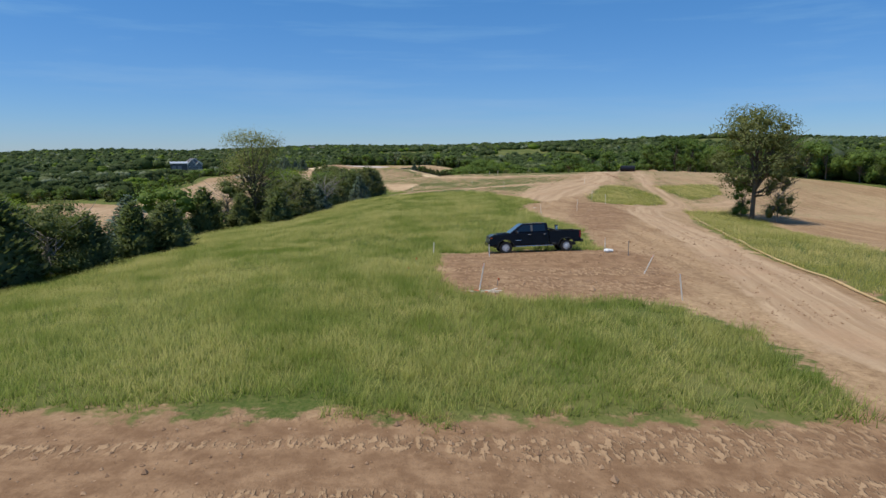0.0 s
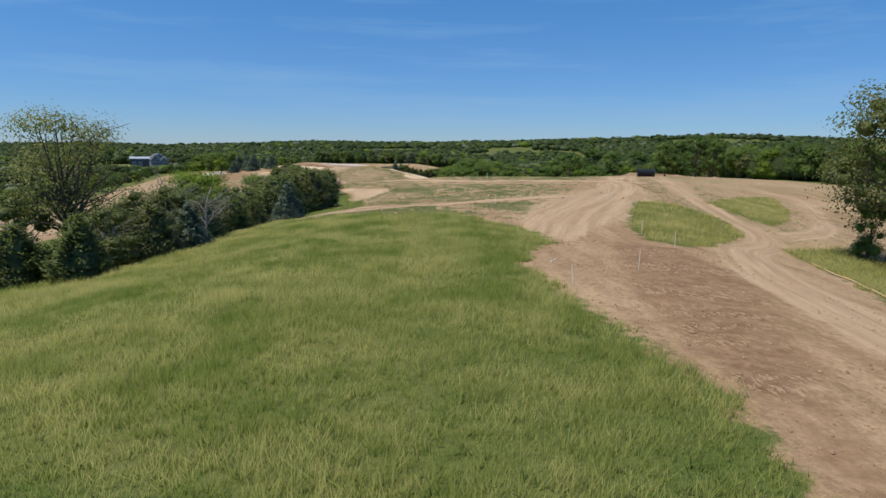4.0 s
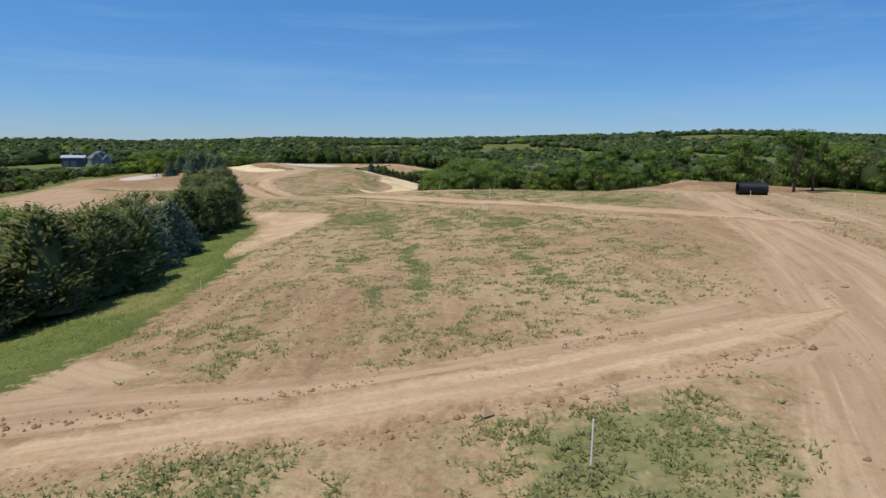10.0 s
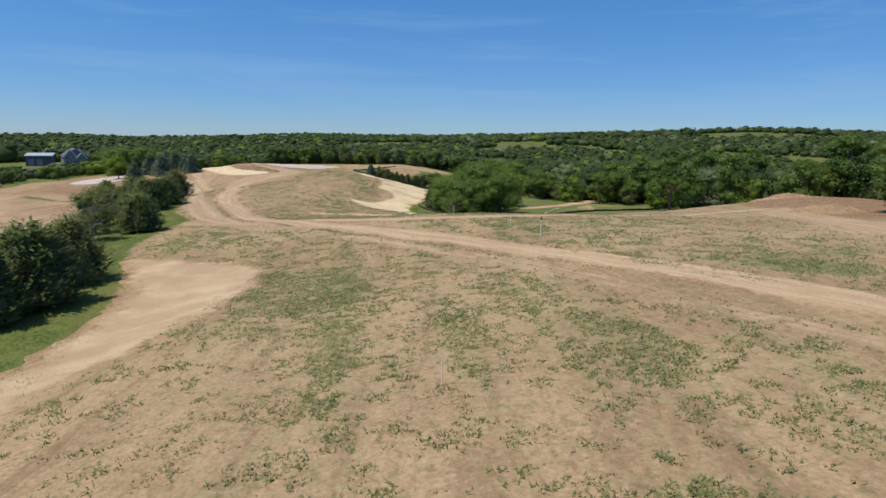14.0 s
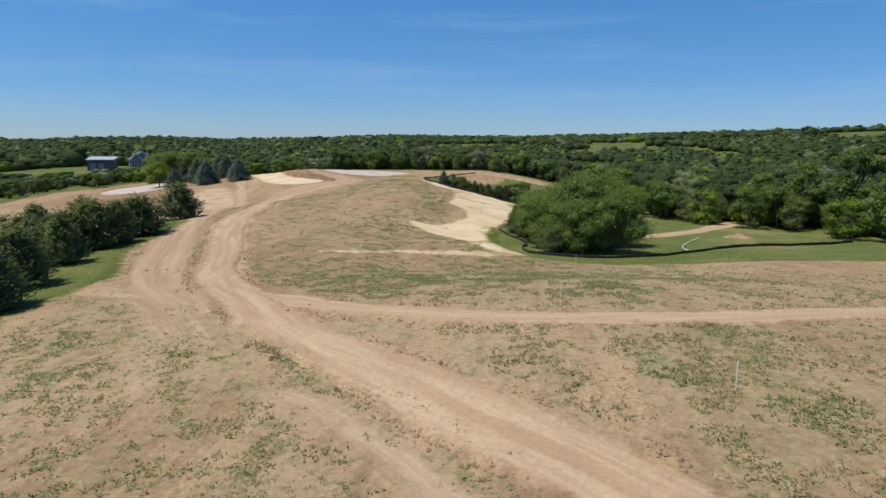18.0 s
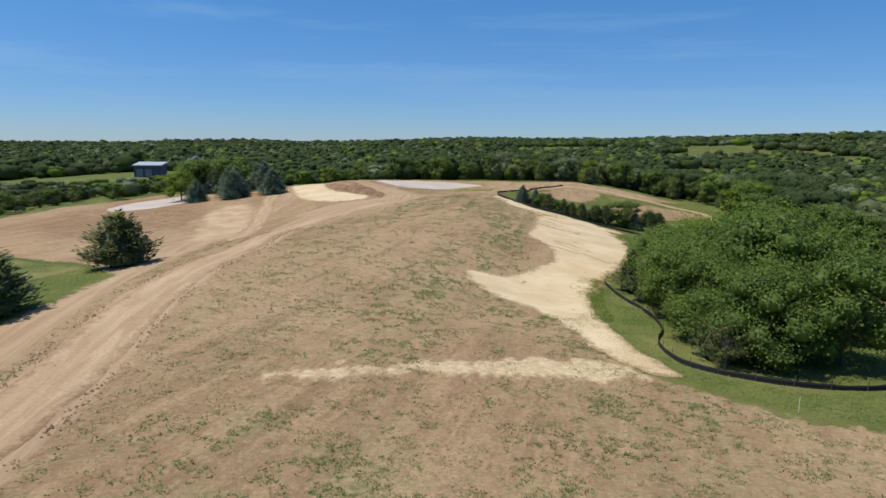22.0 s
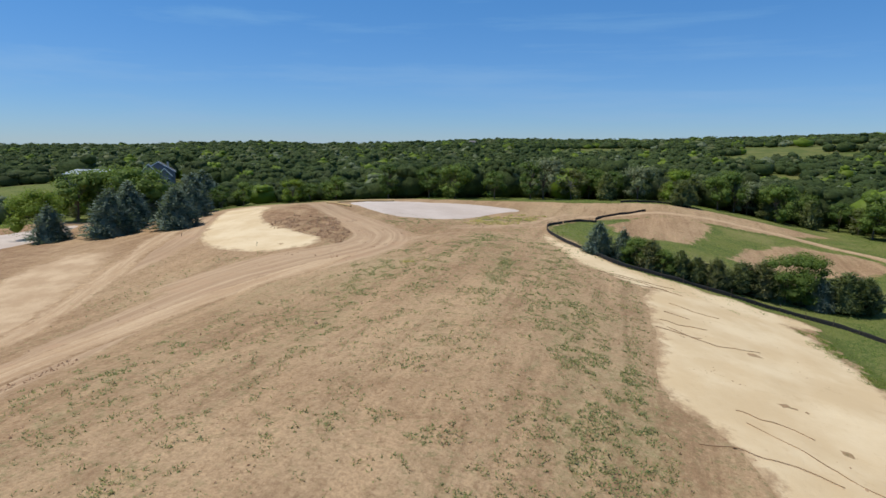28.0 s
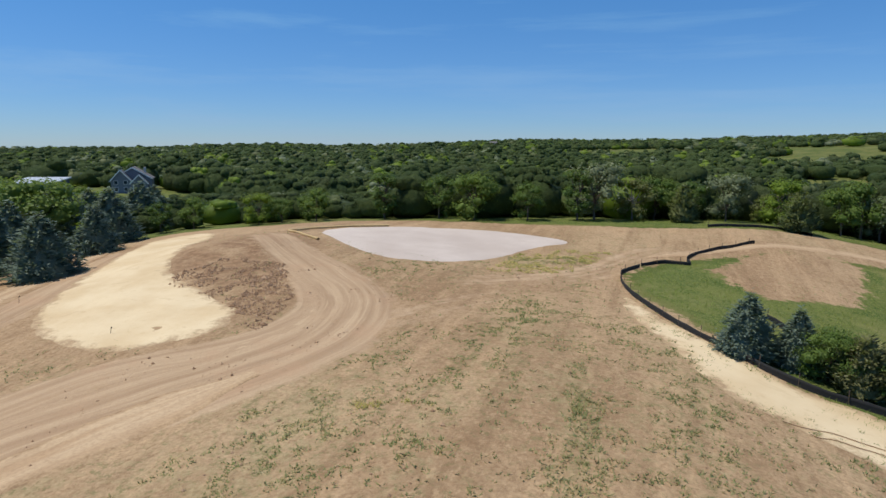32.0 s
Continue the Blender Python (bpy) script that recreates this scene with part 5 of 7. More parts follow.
def scatter(r0, r1, spacing):
    n = int(r1 / spacing) + 1
    a, b = np.meshgrid(np.arange(-n, n + 1), np.arange(-n, n + 1))
    x = (a + 0.5 * (b % 2)).ravel() * spacing + rng.uniform(-0.38, 0.38, a.size) * spacing
    y = b.ravel() * spacing * 0.87 + rng.uniform(-0.38, 0.38, a.size) * spacing + 250
    r = np.hypot(x, y - 250)
    angle = np.degrees(np.arctan2(-x, y + 60))
    keep = (r >= r0) & (r < r1) & (angle > -44) & (angle < 62)
    x, y = x[keep], y[keep]
    k = wooded(x, y)
    return x[k], y[k]


near_x, near_y = scatter(0, 330, 6.7)
edge = np.maximum(signed(BARE, near_x, near_y), np.maximum(signed(COURSE_GAP, near_x, near_y), signed(VALLEY, near_x, near_y)))
order = np.argsort(-edge)
singles = order[:190]
kinds = np.array(["edge_leaf", "edge_leaf", "edge_leaf", "edge_bright", "edge_olive", "grey", "edge_cedar", "cottonwood"])
for n in singles:
    x, y = near_x[n], near_y[n]
    kind = str(rng.choice(kinds, p=[0.24, 0.2, 0.12, 0.14, 0.1, 0.06, 0.1, 0.04]))
    h = {"edge_cedar": 6, "edge_olive": 6.5, "cottonwood": 11}.get(kind, 8.2) * rng.uniform(0.75, 1.15)
    if x > 48 and y < 300:
        h *= 1.2
    elif x < -70 and 150 < y < 480:
        h *= 0.62
    plant(kind, x, y, h, group="woodland edge trees")
rest = order[190:]


def canopy(points, count, leaf, tall, seed_mats, hearts=4, broad=1.0):
    """Many crowns joined into one wood: leaf sprays over lumpy hearts."""
    shapes = []
    for v in range(6):
        q, soft, lobes = leaf_crown(1.0, rng.uniform(0.42, 0.56), count, leaf, 9, 0.25)
        cv, cf, cn = cores([(0, 0, 0.46, 0.58)] + sorted(lobes, key=lambda l: -l[2] - l[3])[:hearts], 0.82, 1.0)
        four = quads(len(q))
        tri = np.concatenate([four[:, [0, 1, 2]], four[:, [0, 2, 3]]])
        shapes.append((np.concatenate([q, cv]), np.concatenate([tri, cf + len(q)]), np.concatenate([soft, cn])))
    px, py, ps = (np.array(c, float) for c in zip(*points))
    pz = height(px, py)
    which = rng.integers(0, 6, len(px))
    vs, fs, mi, ns, base = [], [], [], [], 0
    for v, (q, f, soft) in enumerate(shapes):
        n = np.flatnonzero(which == v)
        k = rng.uniform(0, 6.28, len(n))[:, None]
        h = (tall * ps[n] * rng.uniform(0.7, 1.25, len(n)))[:, None]
        w = h * rng.uniform(0.98, 1.3, len(n))[:, None] * np.maximum(1.0, 0.85 / ps[n])[:, None] * broad
        c, sn = np.cos(k), np.sin(k)
        o = np.stack([(c * q[:, 0] - sn * q[:, 1]) * w + px[n][:, None], (sn * q[:, 0] + c * q[:, 1]) * w + py[n][:, None], q[:, 2] * h + pz[n][:, None] - 0.08 * h], -1)
        vs.append(o.reshape(-1, 3))
        ns.append(np.stack([c * soft[:, 0] - sn * soft[:, 1], sn * soft[:, 0] + c * soft[:, 1], np.broadcast_to(soft[:, 2], (len(n), len(q)))], -1).reshape(-1, 3))
        fs.append((f[None] + base + (np.arange(len(n)) * len(q))[:, None, None]).reshape(-1, 3))
        base += len(n) * len(q)
        mi.append(np.repeat(rng.choice(4, len(n), p=[0.84, 0.07, 0.04, 0.05]), len(f)))
    me = mesh_of("woods", np.concatenate(vs), np.concatenate(fs), seed_mats, True, np.concatenate(mi))
    me.normals_split_custom_set_from_vertices(np.concatenate(ns))
    return me


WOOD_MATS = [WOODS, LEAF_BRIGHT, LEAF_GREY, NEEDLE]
def growth(x, y):
    """Low scrub towards the barn, taller timber by the drain pipe."""
    return 1.15 if x > 48 and y < 300 else (0.8 if y < 320 else 0.55) if x < -70 and 150 < y < 480 else 1.0


pts = [(near_x[n], near_y[n], growth(near_x[n], near_y[n])) for n in rest]
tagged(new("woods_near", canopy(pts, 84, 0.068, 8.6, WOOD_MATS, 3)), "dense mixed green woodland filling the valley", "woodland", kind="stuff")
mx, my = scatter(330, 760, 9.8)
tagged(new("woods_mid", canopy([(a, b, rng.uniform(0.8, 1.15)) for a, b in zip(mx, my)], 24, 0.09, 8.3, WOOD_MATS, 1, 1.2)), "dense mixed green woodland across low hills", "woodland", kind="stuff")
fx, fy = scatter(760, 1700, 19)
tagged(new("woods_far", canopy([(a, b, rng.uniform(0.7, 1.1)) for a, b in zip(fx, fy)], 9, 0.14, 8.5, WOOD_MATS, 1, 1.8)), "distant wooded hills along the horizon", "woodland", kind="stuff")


# ---- grass, weeds and clods ----
def blades(name, x, y, per, h, w, mat, lean=0.45, spread=0.16):
    """Tufts of thin blades, a triangle each."""
    n = len(x)
    bx = np.repeat(x, per) + rng.normal(0, spread, n * per)
    by = np.repeat(y, per) + rng.normal(0, spread, n * per)
    hh = np.repeat(np.broadcast_to(h, n), per) * rng.uniform(0.55, 1.2, n * per)
    k = rng.uniform(0, 6.28, n * per)
    bz = height(bx, by) - 0.02
    ww = w * rng.uniform(0.6, 1.3, n * per)
    ox, oy = rng.normal(0.12, lean, n * per) * hh, rng.normal(0, lean, n * per) * hh
    v = np.stack([np.stack([bx - np.cos(k) * ww, by - np.sin(k) * ww, bz], 1), np.stack([bx + np.cos(k) * ww, by + np.sin(k) * ww, bz], 1), np.stack([bx + ox, by + oy, bz + hh], 1)], 1).reshape(-1, 3)
    t = v.reshape(-1, 3, 3)
    down = np.cross(t[:, 1] - t[:, 0], t[:, 2] - t[:, 0])[:, 2] < 0
    t[down] = t[down][:, [1, 0, 2]]
    me = mesh_of(name, t.reshape(-1, 3), np.arange(len(v)).reshape(-1, 3), [mat], True)
    me.attributes.new("tip", "FLOAT", "POINT").data.foreach_set("value", np.tile(np.array([0, 0, 1], np.float32), len(bx)))
    up = rng.normal(0, 0.32, (len(bx), 3)) + np.array([0, 0, 1.0])
    up /= np.linalg.norm(up, axis=1)[:, None]
    me.normals_split_custom_set_from_vertices(np.repeat(up, 3, axis=0))
    return new(name, me)


def sown(lo, hi, n):
    return rng.uniform(lo[0], hi[0], n), rng.uniform(lo[1], hi[1], n)


x, y = sown((-30, 12), (14, 111), 135000)
d = np.maximum(signed(FIELD, x, y), -50) + 0.8 * ridge_noise(x, y, 1.6, 31) + 0.5 * ridge_noise(x, y, 0.6, 32)
patch = 0.58 + 0.25 * ridge_noise(x, y, 6, 33) + 0.2 * ridge_noise(x, y, 2, 34)
for wheel in ([(6.2, 24), (6.8, 20.4), (7.2, 16.3), (7.6, 14)], [(7.9, 24), (8.4, 19.5), (8.8, 15)], [(-4, 38), (-1, 33), (3, 27.5)], [(12, 62), (6, 63.5), (0, 61), (-8, 60)], [(12, 68), (7, 66.5), (2, 64.5)]):
    patch = patch - 0.75 * np.exp(-(lane_at(wheel, x, y, 3)[0] / 0.35) ** 2)
k = (d > 0.1) & (rng.random(len(x)) < patch + 0.25) & (y < 111)
x, y = x[k], y[k]
tagged(blades("meadow_grass", x, y, 6, 0.46 + 0.13 * ridge_noise(x, y, 8, 35) + 0.15 * ridge_noise(x, y, 1.3, 38), 0.013, BLADE, 0.42, 0.11), "knee-high wild grass, green with straw-coloured heads", "tall grass", kind="stuff")
x, y = sown((16, 6), (64, 140), 45000)
d = np.max([signed(z, x, y) for z in (ISLAND_A, ISLAND_B, MEADOW)], axis=0) + 0.7 * ridge_noise(x, y, 1.6, 36)
k = d > 0.1
x, y = x[k], y[k]
tagged(blades("island_grass", x, y, 6, 0.5, 0.016, STRAW_BLADE, 0.45, 0.2), "tall yellow-green grass left standing in islands", "tall grass", kind="stuff")
x, y = sown((-60, 105), (40, 440), 130000)
d = turf_at(x, y) + 0.8 * ridge_noise(x, y, 2, 37)
k = (d > 0.1) & (d < 16) & (signed(FIELD, x, y) < 0)
x, y = x[k], y[k]
tagged(blades("verge_grass", x, y, 4, 0.22, 0.02, VERGE, 0.6, 0.22), "short lush green grass on banks and verges", "grass", kind="stuff")

x, y = sown((-4, 280), (9, 352), 26000)
d = signed([(-12, 352), (3, 355), (6, 340), (6, 325), (4, 313), (1, 306), (0.5, 299), (1, 292), (2, 287), (-5, 283), (-16, 297), (-8, 306), (-11, 323)], x, y)
k = (d > -1.5) & (d < 3) & (rng.random(len(x)) < 0.9 - 0.28 * np.maximum(d, 0)) & (ridge_noise(x, y, 2.6, 45) + 0.7 * ridge_noise(x, y, 0.8, 46) > 0.1 + 0.25 * d)
tagged(blades("sand_edge_grass", x[k], y[k], 6, 0.16, 0.03, VERGE, 0.8, 0.14), "green grass creeping over the edge of sand", "grass", kind="stuff")
y = rng.uniform(90, 392, 900000)
x = 7 - 0.19 * np.maximum(y - 170, 0) + rng.normal(0, 23, len(y))
clump = ridge_noise(x, y, 1.1, 41) + 0.9 * ridge_noise(x, y, 0.45, 43)
k = clump > -0.5
x, y, clump = x[k], y[k], clump[k]
w = weedy_at(x, y)
k = (rng.random(len(x)) < np.clip(w * 1.0 - 0.07, 0.04, 0.88)) & (clump > 0.12 - 0.5 * (w > 0.72))
x, y = x[k], y[k]
k = (turf_at(x, y) < -0.5) & (rng.random(len(x)) > 1.7 * swept_at(x, y)[0])
for pts_road, wd in (([(-12, 219), (10, 197), (28, 166), (44, 150)], 2.2), ([(2, 206), (-20, 230), (-29, 250), (-41, 278), (-50, 312), (-45, 345), (-57, 381)], 3.2), ([(-22, 110.5), (8, 113.5), (30, 124)], 2.2),
                     ([(21, 95), (32, 140), (48, 184)], 4.5), ([(-13, 223), (4, 214), (22, 214), (64, 230)], 1.8)):
    line = spline(pts_road, 3.0)
    live = np.flatnonzero(k)
    near = np.full(len(live), 1e9)
    for px, py in line:
        near = np.minimum(near, np.hypot(x[live] - px, y[live] - py))
    k[live[near <= wd]] = False
for zone in ([(-12, 352), (3, 355), (6, 325), (1, 300), (2, 287), (-5, 283), (-16, 297), (-8, 306), (-11, 323)], [(-66, 391), (-57, 403), (-32.5, 401.5), (-44, 382)], [(-70, 354), (-92, 390), (-51, 356), (-60, 349)], [(-25, 199), (-8, 190), (-10, 160), (-15, 160)]):
    k &= signed(zone, x, y) < 0.3 * ridge_noise(x, y, 1.2, 44)
x, y = x[k], y[k]
x, y = x[:150000], y[:150000]
tagged(blades("seedlings", x, y, 3, 0.14 + 0.05 * ridge_noise(x, y, 3, 42), 0.048, WEED, 0.8, 0.07), "sparse olive-green seedlings coming through bare soil", "weeds", kind="stuff")


x, y = sown((-42, 340), (-26, 398), 9000)
d = np.maximum(signed([(-40, 380), (-39, 390), (-34, 396.5), (-28, 396), (-31, 382)], x, y), signed([(-40.5, 344.5), (-38, 347.5), (-33.5, 347), (-35.5, 344.6)], x, y)) + 1.2 * ridge_noise(x, y, 2.2, 47)
k = (d > 0.3) & (ridge_noise(x, y, 0.9, 48) > -0.1)
tagged(blades("straw_tufts", x[k], y[k], 7, 0.26, 0.03, STRAW_BLADE, 0.7, 0.12), "dry straw-coloured tufts beside an unfinished green", "dry grass", kind="stuff")


def clods(name, x, y, size, mat):
    """Broken lumps of soil, small uneven solids half sunk in the ground."""
    base = np.array([(1, 0, 0), (0, 1, 0), (-1, 0, 0), (0, -1, 0), (0, 0, 0.8), (0, 0, -0.6)], float)
    tri = np.array([(0, 1, 4), (1, 2, 4), (2, 3, 4), (3, 0, 4), (1, 0, 5), (2, 1, 5), (3, 2, 5), (0, 3, 5)])
    n = len(x)
    s = size * rng.lognormal(0, 0.45, n)
    v = base[None] * rng.uniform(0.5, 1.25, (n, 6, 3)) * s[:, None, None]
    k = rng.uniform(0, 6.28, n)
    c, sn = np.cos(k)[:, None], np.sin(k)[:, None]
    v = np.stack([c * v[..., 0] - sn * v[..., 1] + x[:, None], sn * v[..., 0] + c * v[..., 1] + y[:, None], v[..., 2] + (height(x, y) + 0.2 * s)[:, None]], -1)
    f = tri[None] + (np.arange(n) * 6)[:, None, None]
    return new(name, mesh_of(name, v.reshape(-1, 3), f.reshape(-1, 3), [mat], False))


x, y = sown((-26, 6), (24, 80), 30000)
k = (turf_at(x, y) < -0.3) & (ridge_noise(x, y, 3, 51) + 0.7 * ridge_noise(x, y, 1.2, 52) > -0.25)
tagged(clods("soil_clods", x[k], y[k], 0.032, CLOD), "broken brown lumps of soil on graded ground", "clods", kind="stuff")
x, y = sown((-56, 100), (56, 404), 70000)
rough = signed([(-66, 364), (-65, 372), (-58, 372), (-50, 361), (-49, 355), (-56, 360)], x, y) > 0
k = (turf_at(x, y) < -0.3) & (rough | (ridge_noise(x, y, 4, 53) + 0.8 * ridge_noise(x, y, 1.4, 54) > 0.62))
rx, ry = sown((-68, 354), (-48, 373), 9000)
kk = (signed([(-66, 364), (-65, 372), (-58, 372), (-50, 361), (-49, 355), (-56, 360)], rx, ry) + 1.2 * ridge_noise(rx, ry, 2, 55) > 0) & (ridge_noise(rx, ry, 1.5, 56) > -0.3)
tagged(clods("mound_clods", rx[kk], ry[kk], 0.08, CLOD), "dark crumbled clods on a mound beside sand", "clods", kind="stuff")
ex, ey = [], []
for line, half in (([(-12, 219), (-6, 211.3), (3.7, 202.3), (10.4, 195.9), (15.2, 189.8), (20.2, 183), (26, 174)], 2.3), ([(-15, 222), (-20, 230), (-29.5, 250), (-36, 264), (-41, 279), (-43.5, 291), (-48, 303), (-51.5, 316)], 2.6),
                   ([(-10, 220.5), (-4.5, 216), (0.2, 214.4), (5, 212.9), (9, 212.5), (14, 212.8), (20, 214), (35.5, 221)], 1.9), ([(-8, 109.6), (3.5, 111.6), (14, 115), (20, 117.8)], 1.9), ([(42.5, 161), (39.2, 139), (37.3, 125)], 0.0)):
    run = spline(line, 0.08)
    t = np.gradient(run, axis=0)
    t /= np.hypot(*t.T)[:, None]
    for side in (-1, 1):
        off = side * half + rng.normal(0, 0.32, len(run))
        ok = ridge_noise(run[:, 0], run[:, 1], 3.5, 57 + side) > -0.2
        ex.append((run[:, 0] + off * t[:, 1])[ok])
        ey.append((run[:, 1] - off * t[:, 0])[ok])
ex, ey = np.concatenate(ex), np.concatenate(ey)
tagged(clods("windrow_clods", ex, ey, 0.06, CLOD), "dark clods thrown up along the edges of tracks", "clods", kind="stuff")
tagged(clods("fairway_clods", x[k], y[k], 0.05, CLOD), "scattered dry clods along the track edges", "clods", kind="stuff")


# ---- built things ----
def part(name, bm, mat, parent, label=""):
    """Links a bmesh as one mesh under a thing or under a part."""
    me = bpy.data.meshes.new(name)
    bm.to_mesh(me)
    bm.free()
    me.materials.append(mat)
    for p in me.polygons:
        p.use_smooth = False
    ob = new(name, me)
    ob.parent = parent
    if label:
        ob["label"] = label
    return ob


def box(size, at=(0, 0, 0), bevel=0.0, turn=(0, 0, 0), bm=None):
    own = bm or bmesh.new()
    m = pose(*at, *turn) @ Matrix.Diagonal((*size, 1))
    got = bmesh.ops.create_cube(own, size=1.0, matrix=m)
    if bevel:
        edges = list({e for v in got["verts"] for e in v.link_edges})
        bmesh.ops.bevel(own, geom=edges, offset=bevel, segments=2, affect="EDGES", profile=0.6)
    return own


def tube(r, length, at=(0, 0, 0), turn=(0, 0, 0), sides=16, r2=None, bm=None, caps=True):
    own = bm or bmesh.new()
    bmesh.ops.create_cone(own, cap_ends=caps, segments=sides, radius1=r, radius2=r if r2 is None else r2, depth=length, matrix=pose(*at, *turn))
    return own


def slab(outline, y0, y1, bevel=0.0, bm=None):
    """A side outline in x and z, drawn out from y0 to y1."""
    own = bm or bmesh.new()
    a = [own.verts.new((x, y0, z)) for x, z in outline]
    b = [own.verts.new((x, y1, z)) for x, z in outline]
    own.faces.new(a)
    own.faces.new(b[::-1])
    n = len(a)
    sides = [own.faces.new((a[i], b[i], b[(i + 1) % n], a[(i + 1) % n])) for i in range(n)]
    bmesh.ops.recalc_face_normals(own, faces=own.faces)
    if bevel:
        rim = [e for e in own.edges if abs(e.verts[0].co.y - e.verts[1].co.y) < 1e-6]
        bmesh.ops.bevel(own, geom=rim, offset=bevel, segments=2, affect="EDGES", profile=0.6)
    return own


def solid(points, faces, bm=None):
    own = bm or bmesh.new()
    v = [own.verts.new(p) for p in points]
    for f in faces:
        own.faces.new([v[i] for i in f])
    bmesh.ops.recalc_face_normals(own, faces=own.faces)
    return own


def arch(cx, r, start, end, n=10):
    return [(cx + r * math.cos(radians(start + (end - start) * i / n)), 0.44 + r * math.sin(radians(start + (end - start) * i / n))) for i in range(n + 1)]


def pickup():
    """A crew-cab pickup, nose to -x, standing on z = 0."""
    t = new("pickup_truck")
    fa, ra, w = -2.02, 2.02, 1.0
    low = [(-3.0, 0.56), (-3.1, 0.8), (-3.09, 1.08), (-3.0, 1.22), (-2.82, 1.29), (-1.7, 1.38), (0.86, 1.4), (0.86, 0.56)] + [(fa + 0.56, 0.58)] + arch(fa, 0.53, 8, 172)[0:11] + [(fa - 0.56, 0.6)]
    part("body", slab(low, -w, w, 0.05), BLACK_PAINT, t)
    belt = [(-1.74, 0.95, 1.36), (0.86, 0.95, 1.38), (0.86, -0.95, 1.38), (-1.74, -0.95, 1.36)]
    roof = [(-0.86, 0.83, 2.0), (0.8, 0.83, 2.01), (0.8, -0.83, 2.01), (-0.86, -0.83, 2.0)]
    cab = solid(belt + roof, [(0, 1, 2, 3), (4, 5, 6, 7), (0, 1, 5, 4), (1, 2, 6, 5), (2, 3, 7, 6), (3, 0, 4, 7)])
    bmesh.ops.bevel(cab, geom=list(cab.edges), offset=0.09, segments=3, affect="EDGES", profile=0.6)
    part("cab", cab, BLACK_PAINT, t)

    def side_glass(name, x0, x1, lean0, lean1, sgn):
        y0, y1 = sgn * 0.947, sgn * 0.868
        part(name, solid([(x0, y0, 1.47), (x1, y0, 1.47), (x1 + lean1, y1, 1.91), (x0 + lean0, y1, 1.91), (x0, y0 - sgn * 0.03, 1.47), (x1, y0 - sgn * 0.03, 1.47), (x1 + lean1, y1 - sgn * 0.03, 1.91), (x0 + lean0, y1 - sgn * 0.03, 1.91)],
                         [(0, 1, 2, 3), (7, 6, 5, 4), (0, 1, 5, 4), (1, 2, 6, 5), (2, 3, 7, 6), (3, 0, 4, 7)]), DARK_GLASS, t)
    for sgn in (-1, 1):
        side_glass("door_window", -1.36, -0.36, 0.52, 0.02, sgn)
        side_glass("door_window", -0.2, 0.66, 0.02, -0.06, sgn)
        part("pillar", box((0.13, 0.03, 0.42), (-0.27, sgn * 0.912, 1.69), 0.01, (sgn * 10, 0, 0)), PILLAR, t)
        part("door", box((1.06, 0.03, 0.74), (-0.83, sgn * 1.0, 0.98), 0.012), BLACK_PAINT, t)
        d = part("door", box((0.98, 0.03, 0.74), (0.22, sgn * 1.0, 0.98), 0.012), BLACK_PAINT, t)
        for hx in (-0.44, 0.58):
            part("door_handle", box((0.2, 0.05, 0.045), (hx, sgn * 1.035, 1.27), 0.015), CHROME, d)
        mr = part("mirror", box((0.12, 0.22, 0.22), (-1.3, sgn * 1.16, 1.46), 0.04), BLACK_PLASTIC, t)
        part("mirror_glass", box((0.01, 0.18, 0.17), (-1.235, sgn * 1.16, 1.46)), CHROME, mr)
        part("mirror_arm", box((0.06, 0.2, 0.05), (-1.3, sgn * 1.02, 1.41), 0.01), BLACK_PLASTIC, t)
        part("running_board", box((2.5, 0.16, 0.06), (-0.15, sgn * 1.04, 0.5), 0.02), CHROME, t, "bright metal running board")
        part("badge", box((0.36, 0.012, 0.035), (-1.18, sgn * 1.02, 0.9), 0.004), CHROME, t)
        part("headlight", box((0.22, 0.3, 0.13), (-3.0, sgn * 0.8, 0.98), 0.03), LAMP_LENS, t)
        part("marker_light", box((0.16, 0.2, 0.04), (-2.96, sgn * 0.91, 1.1), 0.015), AMBER, t)
        part("fog_light", box((0.06, 0.16, 0.1), (-3.08, sgn * 0.72, 0.66), 0.02), LAMP_LENS, t)
        part("tail_light", box((0.12, 0.14, 0.46), (2.96, sgn * 0.94, 1.17), 0.03), RED_LENS, t)
    part("windscreen", solid([(-1.71, -0.84, 1.4), (-1.71, 0.84, 1.4), (-0.93, 0.72, 1.96), (-0.93, -0.72, 1.96), (-1.66, -0.84, 1.38), (-1.66, 0.84, 1.38), (-0.88, 0.72, 1.93), (-0.88, -0.72, 1.93)],
                             [(0, 1, 2, 3), (7, 6, 5, 4), (0, 1, 5, 4), (1, 2, 6, 5), (2, 3, 7, 6), (3, 0, 4, 7)]), DARK_GLASS, t)
    part("rear_window", box((0.02, 1.3, 0.36), (0.845, 0, 1.72), 0.004, (0, -6, 0)), DARK_GLASS, t)
    part("hood", slab([(-2.96, 1.24), (-2.72, 1.33), (-1.74, 1.42), (-1.74, 1.35), (-2.9, 1.21)], -0.84, 0.84, 0.03), BLACK_PAINT, t)
    part("hood_scoop", box((0.62, 0.62, 0.05), (-2.2, 0, 1.385), 0.024, (0, -5, 0)), BLACK_PAINT, t)
    part("grille", box((0.06, 1.24, 0.36), (-3.08, 0, 1.0), 0.02), BLACK_PLASTIC, t)
    for z in (0.9, 1.0, 1.1):
        part("grille_bar", box((0.03, 1.2, 0.03), (-3.115, 0, z), 0.006), CHROME, t)
